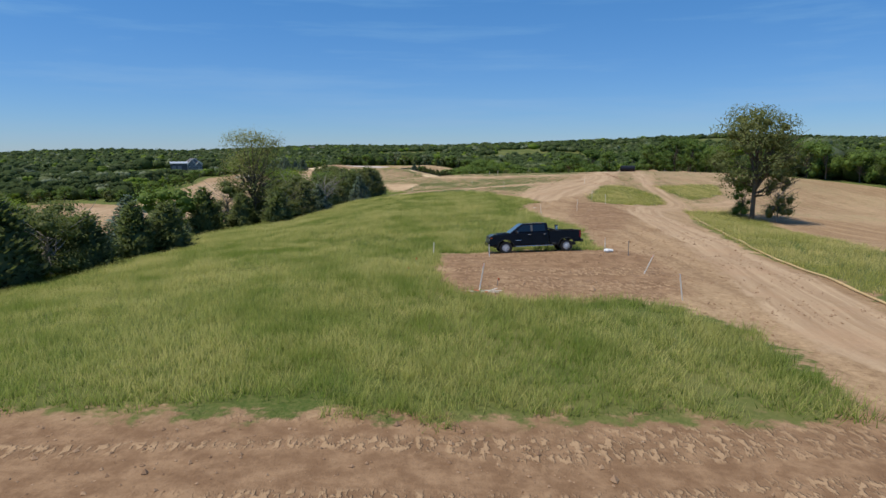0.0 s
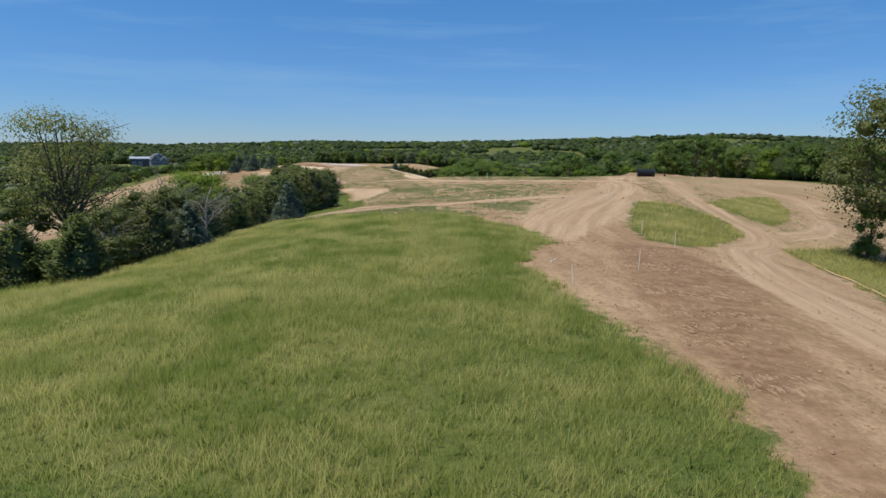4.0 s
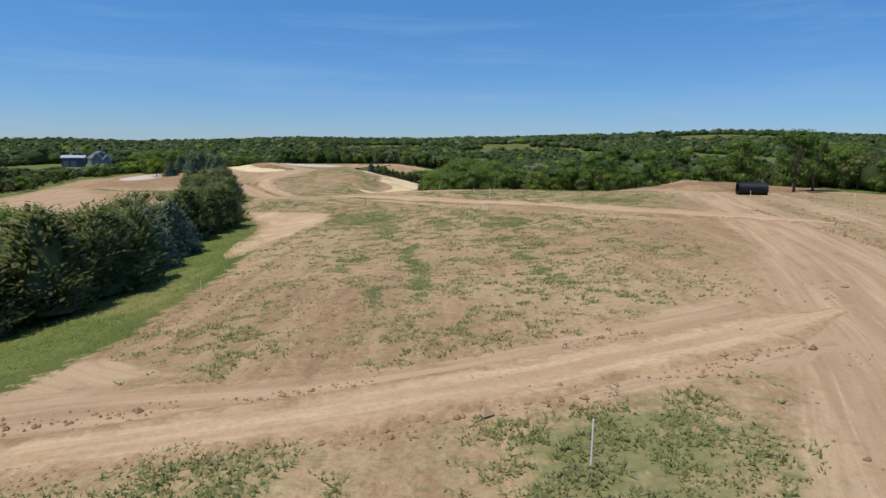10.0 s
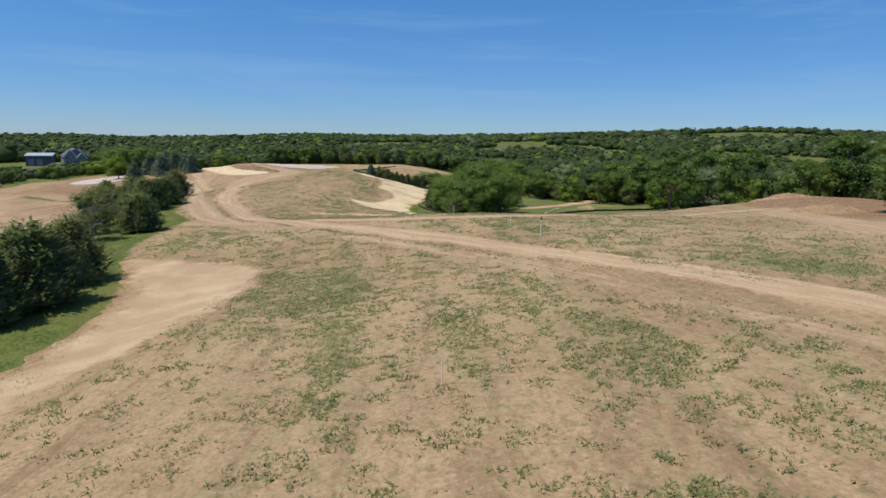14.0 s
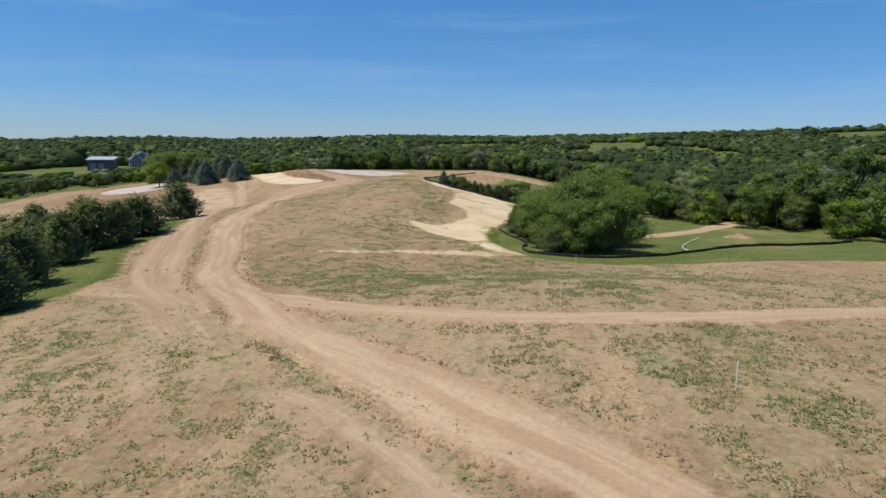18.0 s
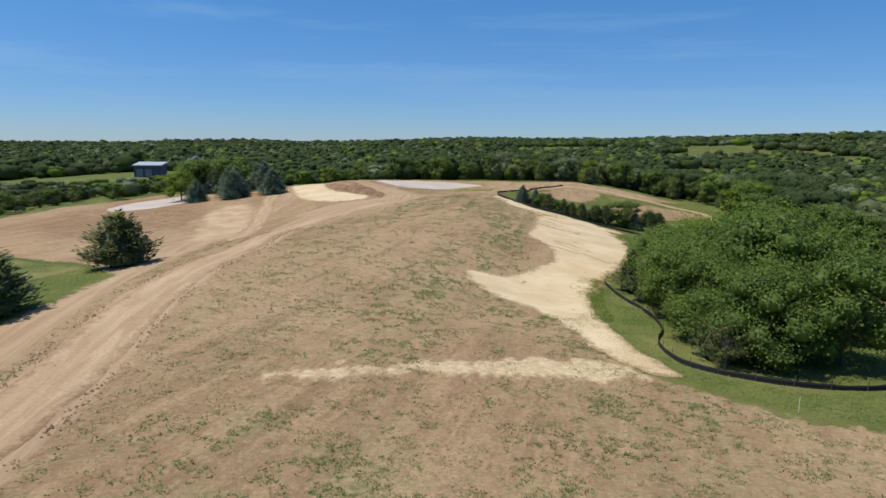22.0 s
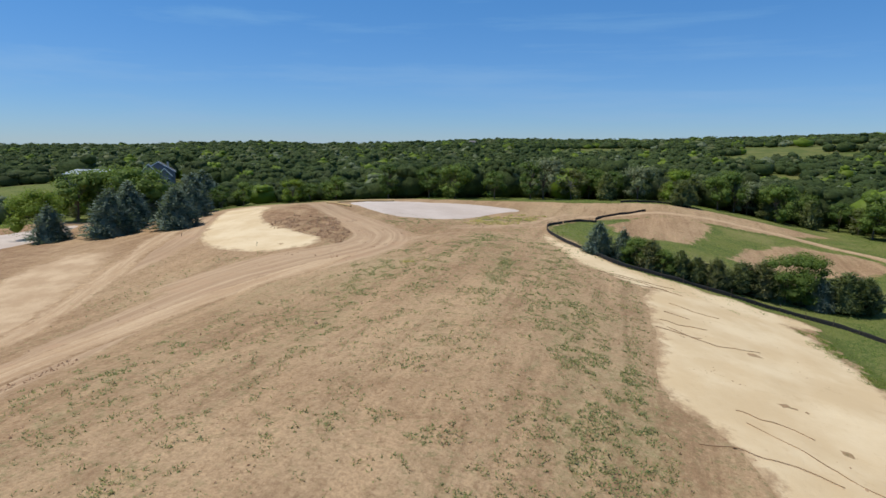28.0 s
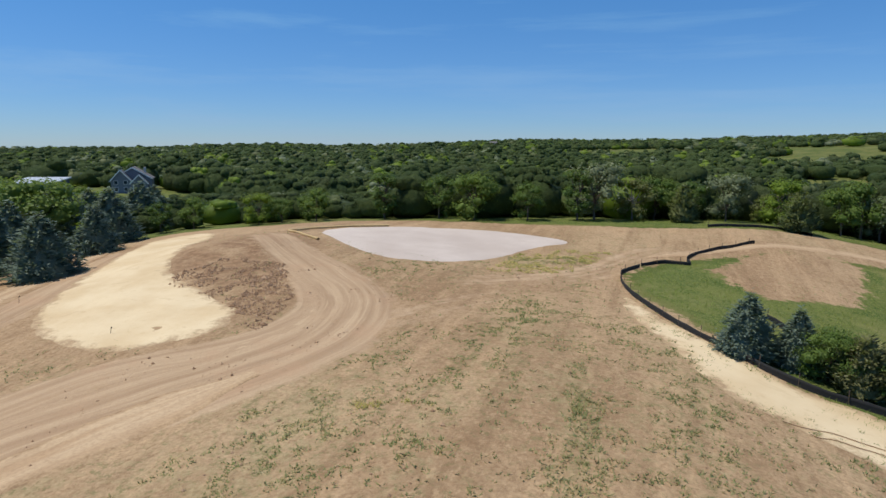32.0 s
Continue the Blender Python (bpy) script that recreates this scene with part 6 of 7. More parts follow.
    part("front_bumper", box((0.26, 2.02, 0.28), (-3.06, 0, 0.68), 0.06), BLACK_PAINT, t)
    part("rear_bumper", box((0.26, 1.98, 0.2), (3.04, 0, 0.74), 0.05), BLACK_PLASTIC, t)
    part("under_frame", box((5.5, 1.3, 0.18), (0.0, 0, 0.52), 0.02), BLACK_PLASTIC, t)
    for sgn in (-1, 1):
        sidewall = [(0.9, 0.58), (ra - 0.56, 0.62)] + arch(ra, 0.53, 172, 8) + [(ra + 0.56, 0.66), (2.98, 0.7), (3.0, 1.43), (0.9, 1.42)]
        part("bed_side", slab(sidewall, sgn * 0.9, sgn * 1.0, 0.025), BLACK_PAINT, t)
        part("bed_rail", box((2.08, 0.12, 0.03), (1.96, sgn * 0.95, 1.44), 0.01), BLACK_PLASTIC, t)
        for cx in (fa, ra):
            pts = arch(cx, 0.58, 2, 178, 14) + arch(cx, 0.52, 178, 2, 14)
            part("arch_trim", slab(pts, sgn * 0.985, sgn * 1.03), BLACK_PLASTIC, t)
    part("bed_floor", box((2.08, 1.8, 0.05), (1.95, 0, 0.9)), BLACK_PLASTIC, t)
    part("bed_front", box((0.06, 1.8, 0.5), (0.93, 0, 1.17), 0.01), BLACK_PAINT, t)
    part("tailgate", box((0.09, 1.8, 0.54), (2.96, 0, 1.18), 0.02), BLACK_PAINT, t)
    chest = part("toolbox", box((0.5, 1.78, 0.34), (1.24, 0, 1.3), 0.03), BLACK_PLASTIC, t, "dark chest across the bed")
    part("toolbox_lid", box((0.62, 1.8, 0.06), (1.22, 0, 1.54), 0.02, (0, 16, 0)), DUSTY, chest)
    part("canister", tube(0.11, 0.3, (1.66, 0.3, 1.6)), CHROME, t, "small metal canister")
    part("canister_handle", box((0.22, 0.1, 0.08), (1.66, 0.3, 1.78), 0.02), BLACK_PLASTIC, t)
    part("cooler", box((0.3, 0.22, 0.3), (2.42, -0.35, 1.08), 0.04), TRIM, t, "small pale cooler in the bed")
    part("bed_step", box((0.3, 0.05, 0.06), (1.2, -1.0, 0.62), 0.01), DUSTY, t)
    part("aerial", tube(0.006, 0.5, (-1.9, 0.85, 1.6), (0, 8, 0), 6), BLACK_PLASTIC, t)
    for cx in (fa, ra):
        for sgn in (-1, 1):
            bm = bmesh.new()
            prof = [(0.25, -0.13), (0.38, -0.14), (0.415, -0.11), (0.42, 0), (0.415, 0.11), (0.38, 0.14), (0.25, 0.13)]
            n = 28
            rings = [[bm.verts.new((r * math.cos(k * 2 * math.pi / n), y, r * math.sin(k * 2 * math.pi / n))) for r, y in prof] for k in range(n)]
            for k in range(n):
                for j in range(len(prof) - 1):
                    bm.faces.new((rings[k][j], rings[k][j + 1], rings[(k + 1) % n][j + 1], rings[(k + 1) % n][j]))
            wheel = part("tyre", bm, RUBBER, t)
            wheel.location = (cx, sgn * 0.86, 0.42)
            bm = tube(0.25, 0.05, (0, sgn * 0.05, 0), (90, 0, 0), 28)
            part("rim", bm, SHADED_ALLOY, wheel)
            ringm = bmesh.new()
            for k in range(8):
                a = k * 45
                for off in (-9, 9):
                    box((0.2, 0.035, 0.035), (0.14 * math.cos(radians(a + off)), sgn * 0.1, 0.14 * math.sin(radians(a + off))), 0.008, (0, -(a + off), 0), ringm)
            part("spokes", ringm, ALLOY, wheel)
            hoop = tube(0.262, 0.05, (0, sgn * 0.1, 0), (90, 0, 0), 28, None, None, False)
            part("rim_ring", hoop, ALLOY, wheel)
            part("hub_cap", tube(0.075, 0.06, (0, sgn * 0.11, 0), (90, 0, 0), 16), ALLOY, wheel)
    return t


truck = pickup()
truck.matrix_basis = Matrix.Translation((6.02, 40.0, z_at(6, 40) - 0.02)) @ pose(0, 0, 0, -5.5, -1.8, 3.0) @ Matrix.Diagonal((0.98, 0.98, 0.96, 1))
tagged(truck, "black crew-cab pickup truck parked on graded soil", "pickup truck")


def lath(x, y, h=1.2, lean=0.0, way=0.0, tip=True, name="survey_stake", label="", width=0.045, mat=None):
    top = new(name)
    part("stake", box((width, width * 0.8, h), (0, 0, h / 2 - 0.05), 0.004), mat or LATH, top)
    if tip:
        part("painted_tip", box((width * 1.12, width * 0.56, 0.16), (0, 0, h - 0.13), 0.004), ORANGE, top, "fluorescent orange painted tip")
    top.matrix_basis = Matrix.Translation((x, y, z_at(x, y))) @ Matrix.Rotation(radians(way), 4, "Z") @ pose(0, 0, 0, 0, lean, 0)
    return tagged(top, label or ("pale wooden survey stake with orange tip" if tip else "thin pale wooden stake in bare soil"), "stake", "survey stakes")


lath(10.6, 26.3, 1.25, -9, 0, True, label="white stake with orange tip leaning in soil")
lath(10.8, 32.1, 1.15, 24, 0, True, label="orange-tipped stake leaning far over")
lath(1.75, 28.3, 1.2, 10, 10, True)
lath(-0.6, 38.4, 0.9, 2, 40, False)
lath(2.9, 37.6, 0.8, -2, 10, False)
lath(10.4, 38.6, 0.9, -3, 0, True)
lath(11.4, 37.0, 1.0, 0, 0, False, mat=DEAD)
for x, y, h, lean in ((10.5, 65, 1.1, -5), (20.7, 77.6, 1.3, -2), (20.6, 84.4, 1.2, 1), (26.9, 116.5, 1.3, 2), (10.8, 108, 1.25, 0), (-6.6, 131.7, 1.2, 1), (7.7, 161.5, 1.2, 0), (15.4, 202.8, 1.2, 0), (9.65, 218, 1.3, 1), (4.5, 235, 1.2, 0),
                      (14.5, 263, 1.1, 0), (15.2, 69, 1.2, 2), (50.5, 176, 1.2, 0), (62, 172, 1.3, 0)):
    lath(x, y, h, lean, -45 + 8 * math.sin(x * 3), False, width=0.036)
for x, y, h in ((-1.6, 34.5, 0.35), (-1.9, 31.8, 0.3), (2.6, 28.6, 0.35), (-10.9, 298.8, 0.55), (-59, 352, 0.5), (-75, 357, 0.6), (-18.3, 366, 0.3)):
    pin = new("marker_pin")
    part("rod", tube(0.018, h, (0, 0, h / 2), sides=8), BLACK_PLASTIC if y > 100 else DEAD, pin)
    part("flag", box((0.09, 0.012, 0.12), (0.045, 0, h), 0.003), ORANGE if y < 100 else BLACK_PLASTIC, pin)
    pin.matrix_basis = pose(x, y, z_at(x, y) - 0.03, 0, 6, 30)
    tagged(pin, "small marker pin with a flag in soil" if y < 100 else "short dark marker pin standing in sand", "marker", "marker pins")

pole = new("marker_pole")
part("pole", tube(0.045, 1.75, (0, 0, 0.82), sides=12), LATH, pole)
part("sleeve", tube(0.052, 0.34, (0, 0, 1.82), sides=12), BLACK_PLASTIC, pole, "black sleeve at the top")
pole.matrix_basis = pose(17.5, 195.8, z_at(17.5, 195.8), 0, 1, 0)
tagged(pole, "white marker pole with black sleeve in thin grass", "marker pole")

# loose laths lying on one another
for i, (dx, dy, turn, long, dz) in enumerate(((0, 0, -12, 1.5, 0.03), (0.25, 0.12, 8, 1.3, 0.07), (0.4, 0.1, 48, 0.9, 0.1), (-0.35, 0.05, 4, 1.2, 0.05), (-0.15, 0.1, 78, 0.6, 0.12))):
    s = new("loose_stake")
    part("stake", box((long, 0.045, 0.02), (0, 0, 0), 0.004), LATH, s)
    part("painted_tip", box((0.17, 0.05, 0.025), (-long / 2 + 0.08, 0, 0), 0.004), ORANGE, s, "orange painted tip")
    s.matrix_basis = pose(1.8 + dx, 27.1 + dy, z_at(1.8 + dx, 27.1 + dy) + dz, 0, 3 if i % 2 else -2, turn)
    tagged(s, "pale stake with orange tip lying on soil", "stake", "loose stakes")

bag = new("seed_sack")
for k, (dx, dy, r) in enumerate(((0, 0, 0.2), (0.26, 0.06, 0.17), (0.1, 0.16, 0.15))):
    bm = bmesh.new()
    bmesh.ops.create_icosphere(bm, subdivisions=2, radius=r, matrix=Matrix.Translation((dx, dy, r * 0.5)) @ Matrix.Diagonal((1.2, 0.9, 0.65, 1)))
    for v in bm.verts:
        v.co += 0.03 * noise.noise_vector(v.co * 9)
    part("sack" if k < 2 else "printed_sack", bm, WHITE_BAG if k < 2 else GREEN_BAG, bag)
bag.matrix_basis = pose(10.4, 38.1, z_at(10.4, 38.1), 0, 0, 15)
tagged(bag, "crumpled white sacks heaped beside a stake", "sack")


def hose(name, pts, r, mat, label, category, lift=0.0, sag=0.0):
    line = spline(pts, 0.45)
    x, y = line[:, 0], line[:, 1]
    z = height(x, y) + r * 0.7 + lift
    t = np.gradient(line, axis=0)
    t /= np.hypot(*t.T)[:, None] + 1e-9
    sides = 8
    k = np.arange(sides) * 2 * np.pi / sides
    rr = r * (1 + sag * ridge_noise(x, y, 0.9, 61))
    vs = np.stack([x[:, None] + rr[:, None] * np.cos(k) * t[:, 1:2], y[:, None] - rr[:, None] * np.cos(k) * t[:, 0:1], z[:, None] + rr[:, None] * np.sin(k)[None]], -1).reshape(-1, 3)
    i = (np.arange(len(line) - 1)[:, None] * sides)
    f = np.stack([i + np.arange(sides), i + (np.arange(sides) + 1) % sides, i + sides + (np.arange(sides) + 1) % sides, i + sides + np.arange(sides)], -1).reshape(-1, 4)
    return tagged(new(name, mesh_of(name, vs, f, [mat])), label, category)


hose("straw_wattle", [(-60, 401.5), (-65.5, 397.5), (-69, 393.5), (-69.2, 390), (-65.5, 386.5), (-61, 383.5)], 0.16, STRAW_LOG, "tan straw wattle laid round a golf green", "wattle", 0.02, 0.2)
hose("drain_hose", [(18.5, 18), (20.2, 28), (22.5, 42), (26, 58), (30, 72), (33.5, 82)], 0.07, STRAW_LOG, "tan straw hose lying along the meadow edge", "hose", 0.02, 0.2)
hose("white_strap", [(10.6, 71.2), (10.7, 71.7), (10.95, 72.0), (11.1, 72.3), (10.9, 72.6)], 0.035, LATH, "curled white strap dropped on soil", "strap")
hose("white_hose", [(33.4, 279), (33.3, 282), (34, 285), (36.1, 290), (39.7, 296.4)], 0.08, LATH, "pale hose snaking over a green slope", "hose", 0.1)
hose("straw_wattle", [(-106, 376), (-101, 379), (-97, 381.5)], 0.2, BARK, "dark wattle laid on a graded slope", "wattle", 0.05, 0.2)
for n, (x, y) in enumerate(((12.6, 78.4), (13.3, 78.8), (12.9, 79.2), (13.8, 78.5), (13.0, 11.5), (-3.2, 8.0))):
    s = new("broken_stick", None)
    v, f = limb((-0.32, 0, 0.03), (0.32, 0.06, 0.05), 0.02, 0.012, 6, 0.04)
    new("stick", mesh_of("stick", v, f, [DEAD if n % 2 else BARK])).parent = s
    s.matrix_basis = pose(x, y, z_at(x, y) + 0.02 * n, 0, 4, 40 * n)
    tagged(s, "short broken stick lying on bare soil", "stick", "broken sticks")


def crack(pts, parent, width=0.022):
    """A washed-out runnel: a narrow dark brown ribbon lying in the sand."""
    line = spline(pts, 0.35)
    x, y = line[:, 0] + 0.22 * ridge_noise(line[:, 0], line[:, 1], 1.1, 81), line[:, 1] + 0.22 * ridge_noise(line[:, 0], line[:, 1], 0.9, 82)
    w = width * (0.35 + 0.65 * np.abs(ridge_noise(x, y, 0.9, 83))) * np.sin(np.linspace(0.15, math.pi - 0.15, len(x)))
    z = height(x, y) + 0.1
    vs = np.concatenate([np.stack([x, y - w, z], 1), np.stack([x, y + w * 0.2, z - 0.03], 1), np.stack([x, y + w, z + 0.02], 1)])
    n = len(x)
    i = np.arange(n - 1)
    f = np.concatenate([np.stack([k * n + i, k * n + i + 1, (k + 1) * n + i + 1, (k + 1) * n + i], 1) for k in range(2)])
    ob = new("erosion_crack", mesh_of("erosion_crack", vs, f, [CLOD]))
    ob.parent = parent
    return ob


for pts in ([(-16.5, 353.6), (-14, 354.2), (-11.5, 354.0), (-8, 354.5)], [(-12.5, 351.6), (-10, 352.4), (-7.5, 352.2)], [(-5.9, 322.9), (-3, 321), (-0.9, 319.5), (2.3, 317.9)],
            [(-9.8, 338.6), (-6.8, 337.1), (-2.3, 338.7)], [(-8.9, 318.3), (-6.6, 318.9), (-4.4, 319), (-1.9, 318.6)], [(-6.4, 324.4), (-4.6, 324.2), (-2, 323.5)],
            [(-15.4, 353.1), (-12.2, 353.2), (-9, 352.6)], [(-9.2, 347.2), (-6.8, 346.5), (-4.5, 346.4)], [(-10.4, 340.3), (-8.7, 340.2), (-6.1, 341.1)], [(-10.8, 337.4), (-8.6, 337.6), (-6.9, 337.7)], [(-9.8, 343.5), (-7.5, 343.2)]):
    crack(pts, SAND_SHEET)


def silt_fence(pts, label):
    """Black fabric strung between short posts."""
    top = new("silt_fence")
    line = spline(pts, 0.5)
    x, y = line[:, 0] + 0.05 * ridge_noise(line[:, 0], line[:, 1], 1.2, 71), line[:, 1] + 0.05 * ridge_noise(line[:, 0], line[:, 1], 1.2, 72)
    z = height(x, y)
    hi = 0.45 + 0.08 * ridge_noise(x, y, 1.6, 73)
    rows = [np.stack([x + o, y + o, z + h], 1) for o, h in ((0, -0.05 + 0 * hi), (0.05, hi * 0.5), (0, hi), (0.02, hi), (0.07, hi * 0.5), (0.02, -0.05 + 0 * hi))]
    vs = np.concatenate(rows)
    n = len(line)
    i = np.arange(n - 1)
    f = np.concatenate([np.stack([k * n + i, k * n + i + 1, (k + 1) * n + i + 1, (k + 1) * n + i], 1) for k in range(5)])
    new("fabric", mesh_of("fabric", vs, f, [FABRIC])).parent = top
    post = box((0.045, 0.045, 0.95), (0, 0, 0.4), 0.005)
    me = bpy.data.meshes.new("post")
    post.to_mesh(me)
    post.free()
    me.materials.append(BARK)
    for k in range(0, n, 5):
        p = new("post", me)
        p.parent = top
        p.matrix_basis = pose(x[k] + 0.07, y[k], z[k], 3 * math.sin(k), 3 * math.cos(k * 2), 0)
    return tagged(top, label, "silt fence", "silt fences")


silt_fence([(2.2, 305.5), (4, 300), (7, 292), (8, 285), (7.2, 277), (9.5, 271), (15, 269.3), (24, 271), (33, 277), (42, 284), (55, 288), (66, 296)], "black silt fence curving round the foot of a grove")
silt_fence([(13.5, 335), (14.5, 343), (13, 352), (9, 357), (4, 358.5), (-4, 359), (-10, 359.3), (-15, 360.5), (-19, 364.5), (-23, 371.5), (-26, 381), (-26.2, 386), (-24.5, 391)], "black silt fence along a sandy verge")
silt_fence([(-24.5, 391), (-22, 393.6), (-19.3, 393.8), (-19.6, 396), (-18.6, 399), (-15, 404), (-11, 408)], "black silt fence zigzagging beside green grass")
silt_fence([(-16, 418.5), (-9, 420.5), (-3, 421), (-2, 418.5)], "low black silt fence at the edge of woods")
silt_fence([(-14, 376), (-12, 372.5), (-5, 373), (-2, 374.5)], "short black silt fence among young conifers")
silt_fence([(14, 373), (20, 371), (27, 373), (30, 378)], "low black silt fence below a dirt patch")

# corrugated drain pipe lying on its side
pipe = new("drain_pipe")
bm = bmesh.new()
n, seg = 28, 44
prof = []
for s in range(seg + 1):
    prof.append((-2.05 + 4.1 * s / seg, 0.95 - (0.06 if s % 2 else 0.0)))
prof += [(2.05, 0.84), (-2.05, 0.84)]
rings = [[bm.verts.new((px, r * math.cos(k * 2 * math.pi / n), r * math.sin(k * 2 * math.pi / n))) for px, r in prof] for k in range(n)]
for k in range(n):
    for j in range(len(prof)):
        bm.faces.new((rings[k][j], rings[k][(j + 1) % len(prof)], rings[(k + 1) % n][(j + 1) % len(prof)], rings[(k + 1) % n][j]))
part("pipe_wall", bm, PIPE, pipe)
part("end_plate", tube(0.86, 0.05, (1.9, 0, 0), (0, 90, 0), 28), BLACK_PLASTIC, pipe)
for yy in (-0.35, 0.35):
    part("chock", box((0.3, 0.16, 0.14), (0, yy * 2, -0.9), 0.02), BARK, pipe)
pipe.matrix_basis = pose(55.8, 185.6, z_at(55.8, 185.6) + 0.9, 0, 0, -12)
tagged(pipe, "large black corrugated drain pipe lying on soil", "drain pipe")


def heap(x, y, rx, ry, h, seed, label):
    """A dumped heap of soil with slumped, lumpy sides."""
    n, m = 40, 14
    a = np.arange(n) * 2 * np.pi / n
    vs, fs = [], []
    for j in range(m):
        t = j / (m - 1)
        px, py = x + rx * (1 - t) * np.cos(a) * (1 + 0.12 * np.sin(3 * a + seed)), y + ry * (1 - t) * np.sin(a)
        pz = height(px, py) - 0.1 + h * (t ** 0.9) * (1 - 0.25 * t) + 0.16 * h * ridge_noise(px, py, 1.1, seed) * (t > 0.05) + 0.08 * h * ridge_noise(px, py, 0.5, seed + 3)
        vs.append(np.stack([px, py, pz], 1))
    vs = np.concatenate(vs)
    i = np.arange(n)
    for j in range(m - 1):
        fs.append(np.stack([j * n + i, j * n + (i + 1) % n, (j + 1) * n + (i + 1) % n, (j + 1) * n + i], 1))
    return tagged(new("soil_heap", mesh_of("soil_heap", vs, np.concatenate(fs), [SOIL])), label, "soil heap", "soil heaps")


g = Mat("dug_soil", 0.95, 0.1)
c, fine, mid = soil_color(g)
g.color(c)
g.bump(g.math("ADD", mid, fine), 0.9, 0.15)
SOIL = g.m
heap(77, 258, 9, 6, 2.3, 3, "dumped heap of reddish brown soil")
heap(69, 232, 6, 4.5, 1.7, 5, "low dark heap of crumbled soil")
heap(63, 184, 2.2, 1.6, 0.7, 7, "small pale heap of soil beside a pipe")
heap(71, 181, 2.0, 1.4, 0.6, 9, "small pale heap of soil at the wood's edge")
heap(48, 300, 3, 2.4, 1.2, 11, "small heap of brown soil on grass")


def gable(w, d, base, ridge, at, over=0.5):
    """A gabled roof with thickness; the ridge runs along y."""
    x, y = at
    t = 0.25
    p = []
    for yy in (y - d / 2 - over, y + d / 2 + over):
        for xx, zz in ((-w / 2 - over, base - over * 0.5), (0, ridge), (w / 2 + over, base - over * 0.5)):
            p += [(x + xx, yy, zz), (x + xx, yy, zz + t)]
    f = [(0, 2, 3, 1), (2, 4, 5, 3), (6, 7, 9, 8), (8, 9, 11, 10), (1, 3, 9, 7), (3, 5, 11, 9), (0, 6, 8, 2), (2, 8, 10, 4), (0, 1, 7, 6), (4, 10, 11, 5)]
    return solid(p, f)


def house(at, turn):
    top = new("house")
    blocks = ((14, 11, 5.2, 9.2, 0, 0), (7, 6, 4.6, 8.4, -4.0, -6.5), (6, 5, 3.6, 6.6, 2.6, -7.0))
    for w, d, base, ridge, x, y in blocks:
        bm = box((w, d, base + 0.4), (x, y, base / 2 - 0.2))
        solid([(x - w / 2, y - d / 2, base), (x + w / 2, y - d / 2, base), (x, y - d / 2, ridge - 0.1), (x - w / 2, y + d / 2, base), (x + w / 2, y + d / 2, base), (x, y + d / 2, ridge - 0.1)], [(0, 1, 2), (5, 4, 3), (0, 3, 5, 2), (1, 2, 5, 4)], bm)
        wall = part("wall", bm, SIDING, top)
        part("roof", gable(w, d, base, ridge, (x, y)), ROOF, top)
        run, rise = w / 2 + 0.5, ridge - base + 0.25
        a = math.degrees(math.atan2(rise, run))
        for s in (-1, 1):
            part("bargeboard", box((math.hypot(run, rise), 0.12, 0.4), (x + s * run / 2, y - d / 2 - 0.56, base - 0.25 + rise / 2 + 0.05), 0, (0, s * a, 0)), TRIM, top)
        for k, zz in enumerate((1.6, 4.0) if base > 4 else (1.7,)):
            for xx in (-w / 4, w / 4):
                win = part("window", box((1.5, 0.12, 1.5), (x + xx, y - d / 2 - 0.04, zz)), TRIM, top)
                part("pane", box((1.25, 0.05, 1.25), (x + xx, y - d / 2 - 0.11, zz)), PANE, win)
    for xx in (-5, 0, 5):
        win = part("window", box((0.12, 1.5, 1.5), (-7.04, xx * 0.7, 3.2)), TRIM, top)
        part("pane", box((0.05, 1.25, 1.25), (-7.12, xx * 0.7, 3.2)), PANE, win)
    part("chimney", box((0.9, 0.9, 2.2), (4, 2, 8.0), 0.03), CONCRETE, top)
    top.matrix_basis = pose(*at, 0, 0, turn) @ Matrix.Diagonal((0.85, 0.85, 0.95, 1))
    return tagged(top, "grey gabled two-storey house with white trim", "house", "houses")


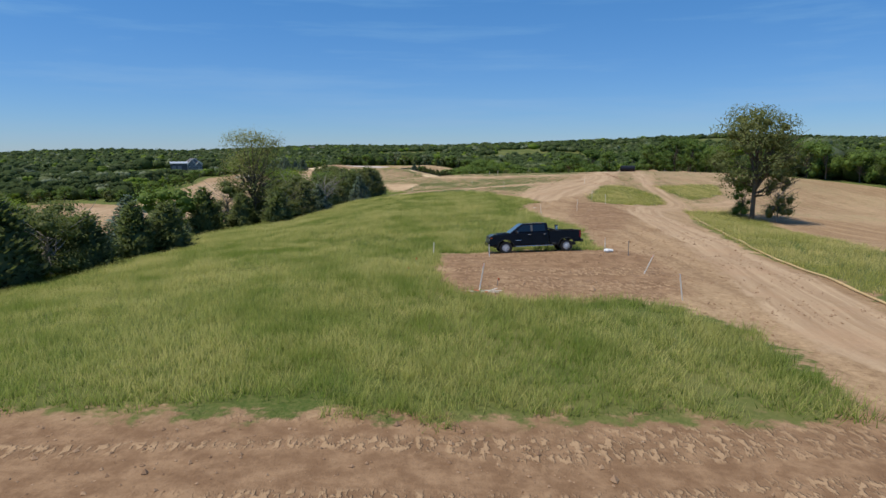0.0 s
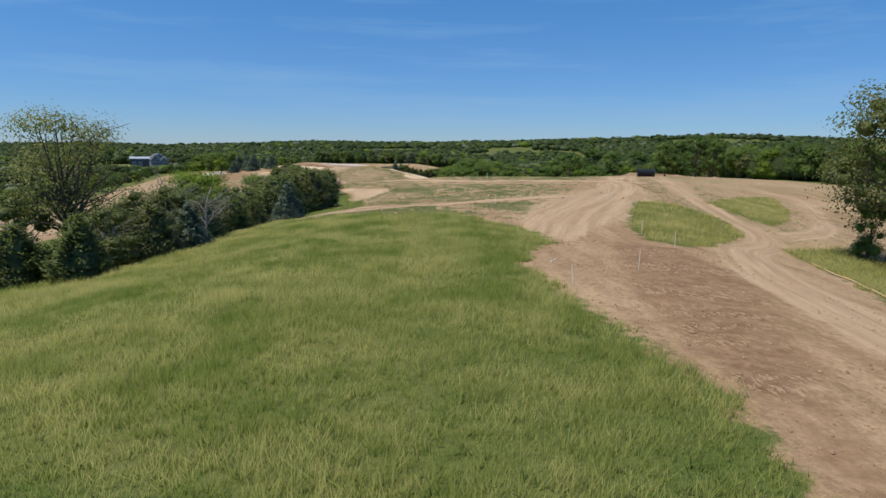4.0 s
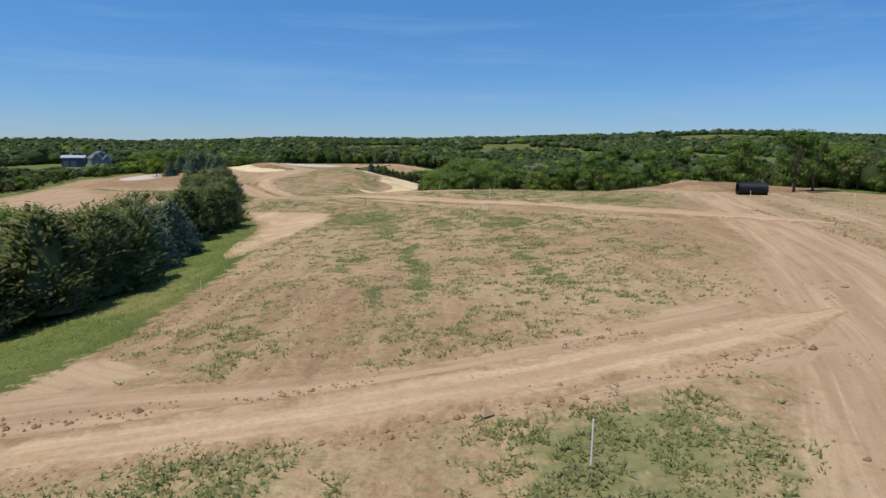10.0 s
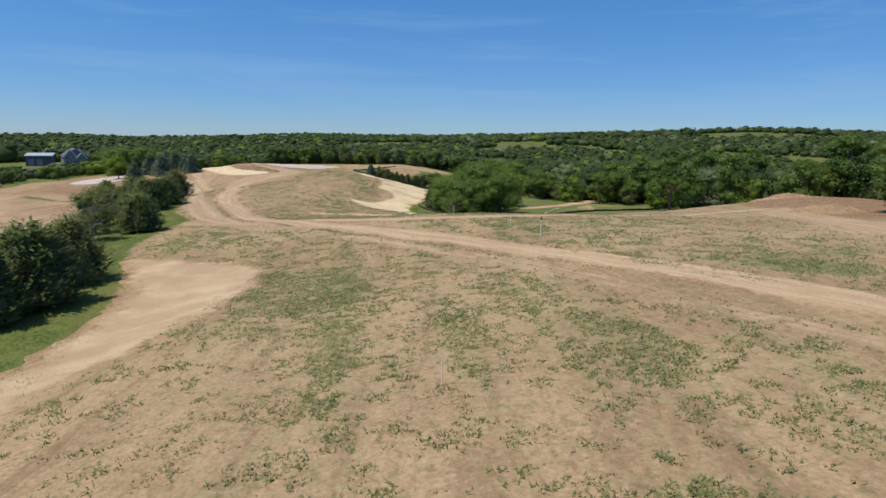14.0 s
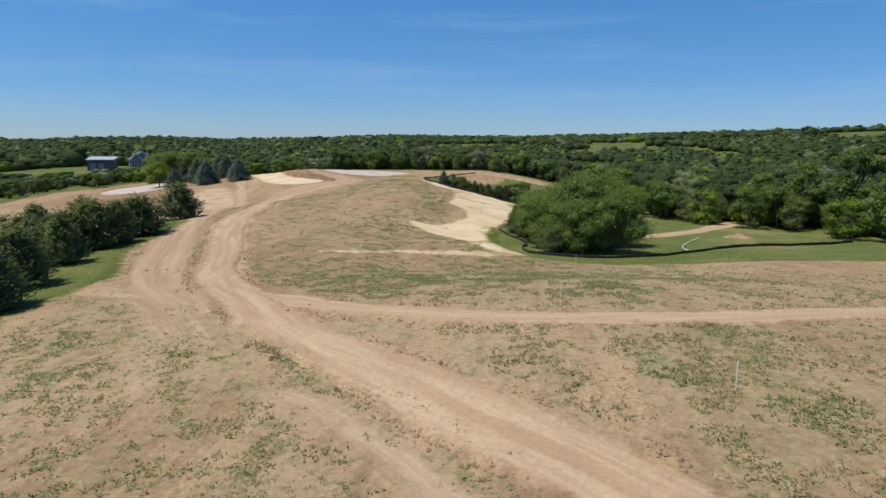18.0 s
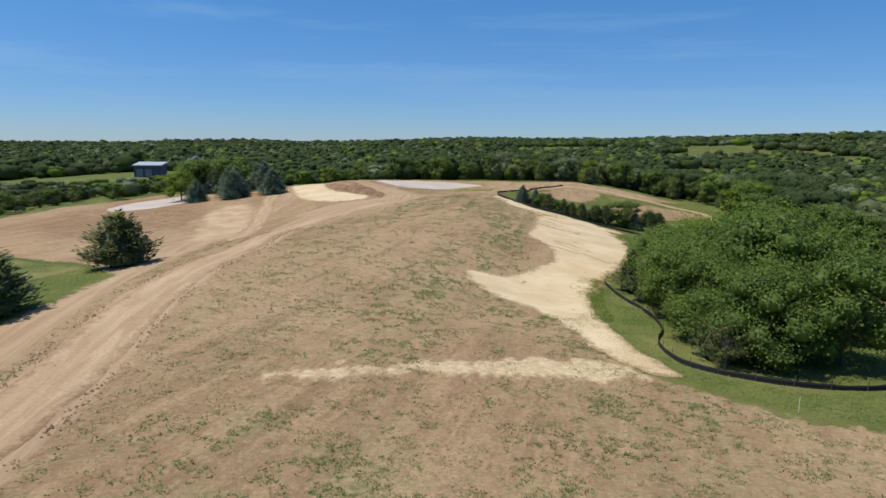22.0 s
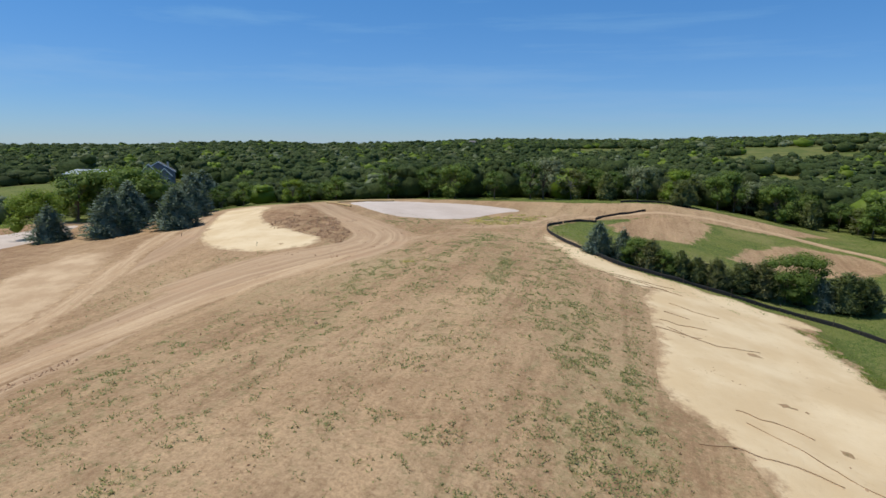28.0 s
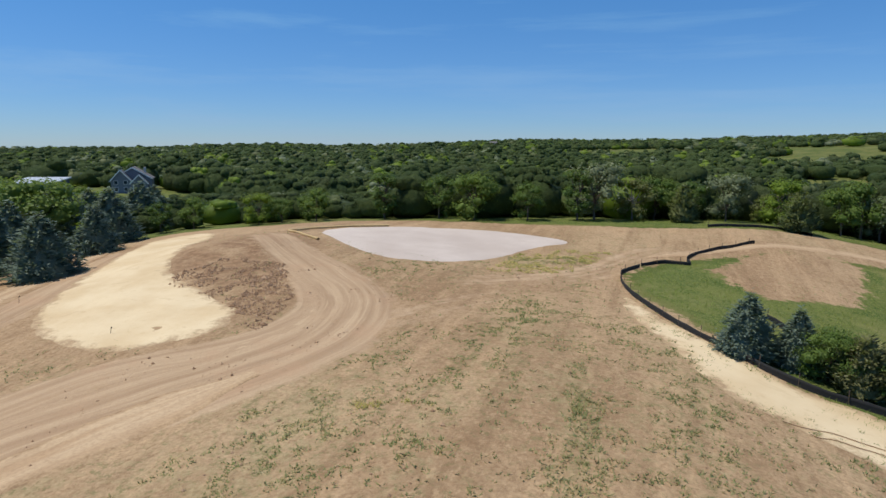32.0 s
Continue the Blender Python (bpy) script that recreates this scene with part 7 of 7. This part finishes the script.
def shed(at, turn):
    top = new("barn")
    part("wall", box((17, 12, 5.2), (0, 0, 2.5)), SHED_WALL, top)
    part("roof", solid([(-9.2, -6.8, 5.1), (9.2, -6.8, 5.1), (9.2, 6.8, 6.3), (-9.2, 6.8, 6.3), (-9.2, -6.8, 5.45), (9.2, -6.8, 5.45), (9.2, 6.8, 6.65), (-9.2, 6.8, 6.65)],
                       [(0, 1, 2, 3), (4, 5, 6, 7), (0, 1, 5, 4), (1, 2, 6, 5), (2, 3, 7, 6), (3, 0, 4, 7)]), ROOF_METAL, top)
    part("gable_infill", solid([(-8.5, 6, 5.1), (8.5, 6, 5.1), (8.5, 6, 6.2), (-8.5, 6, 6.2), (-8.5, -6, 5.1), (8.5, -6, 5.1), ], [(0, 1, 2, 3), (0, 3, 4), (1, 5, 2), (3, 2, 5, 4), (0, 4, 5, 1)]), SHED_WALL, top)
    for x in (-5, 0.5):
        part("garage_door", box((4, 0.12, 3.6), (x, -6.05, 1.8), 0.02), SIDING, top)
    for x in range(-8, 9, 2):
        part("wall_rib", box((0.08, 0.06, 5.1), (x, -6.04, 2.5)), ROOF, top)
    top.matrix_basis = pose(*at, 0, 0, turn) @ Matrix.Diagonal((0.66, 0.75, 0.95, 1))
    return tagged(top, "blue-grey metal barn with pale sloping roof", "barn")


house((HOUSE_X, HOUSE_Y, z_at(HOUSE_X, HOUSE_Y) - 0.3), HOUSE_TURN + 16)
shed((SHED_X, SHED_Y, z_at(SHED_X, SHED_Y) - 0.2), HOUSE_TURN)


def cottage(x, y, w, turn, wall, label):
    top = new("farmhouse")
    part("wall", box((w, w * 0.6, w * 0.4), (0, 0, w * 0.2)), wall, top)
    part("roof", gable(w * 0.6, w, w * 0.4, w * 0.62, (0, 0)), ROOF, top).rotation_euler = (0, 0, radians(90))
    for xx in (-0.3, 0, 0.3):
        part("window", box((w * 0.12, 0.15, w * 0.14), (xx * w, -w * 0.3 - 0.05, w * 0.22)), PANE, top)
    top.matrix_basis = pose(x, y, z_at(x, y) + 1.5, 0, 0, turn)
    return tagged(top, label, "farmhouse", "distant farmhouses")


for n, (x, y, w) in enumerate(((-496, 1470, 18), (-440, 1440, 14), (-330, 1500, 14), (60, 1420, 16), (130, 1400, 18), (160, 1470, 20), (330, 1400, 22), (520, 1300, 18), (610, 1260, 22), (-250, 1180, 14), (820, 1120, 20), (690, 1010, 16))):
    cottage(x, y, 0.7 * w, 20 * n, TRIM if n % 3 else SIDING, "small pale farmhouse on a distant hill" if n % 3 else "small grey farmhouse among distant trees")
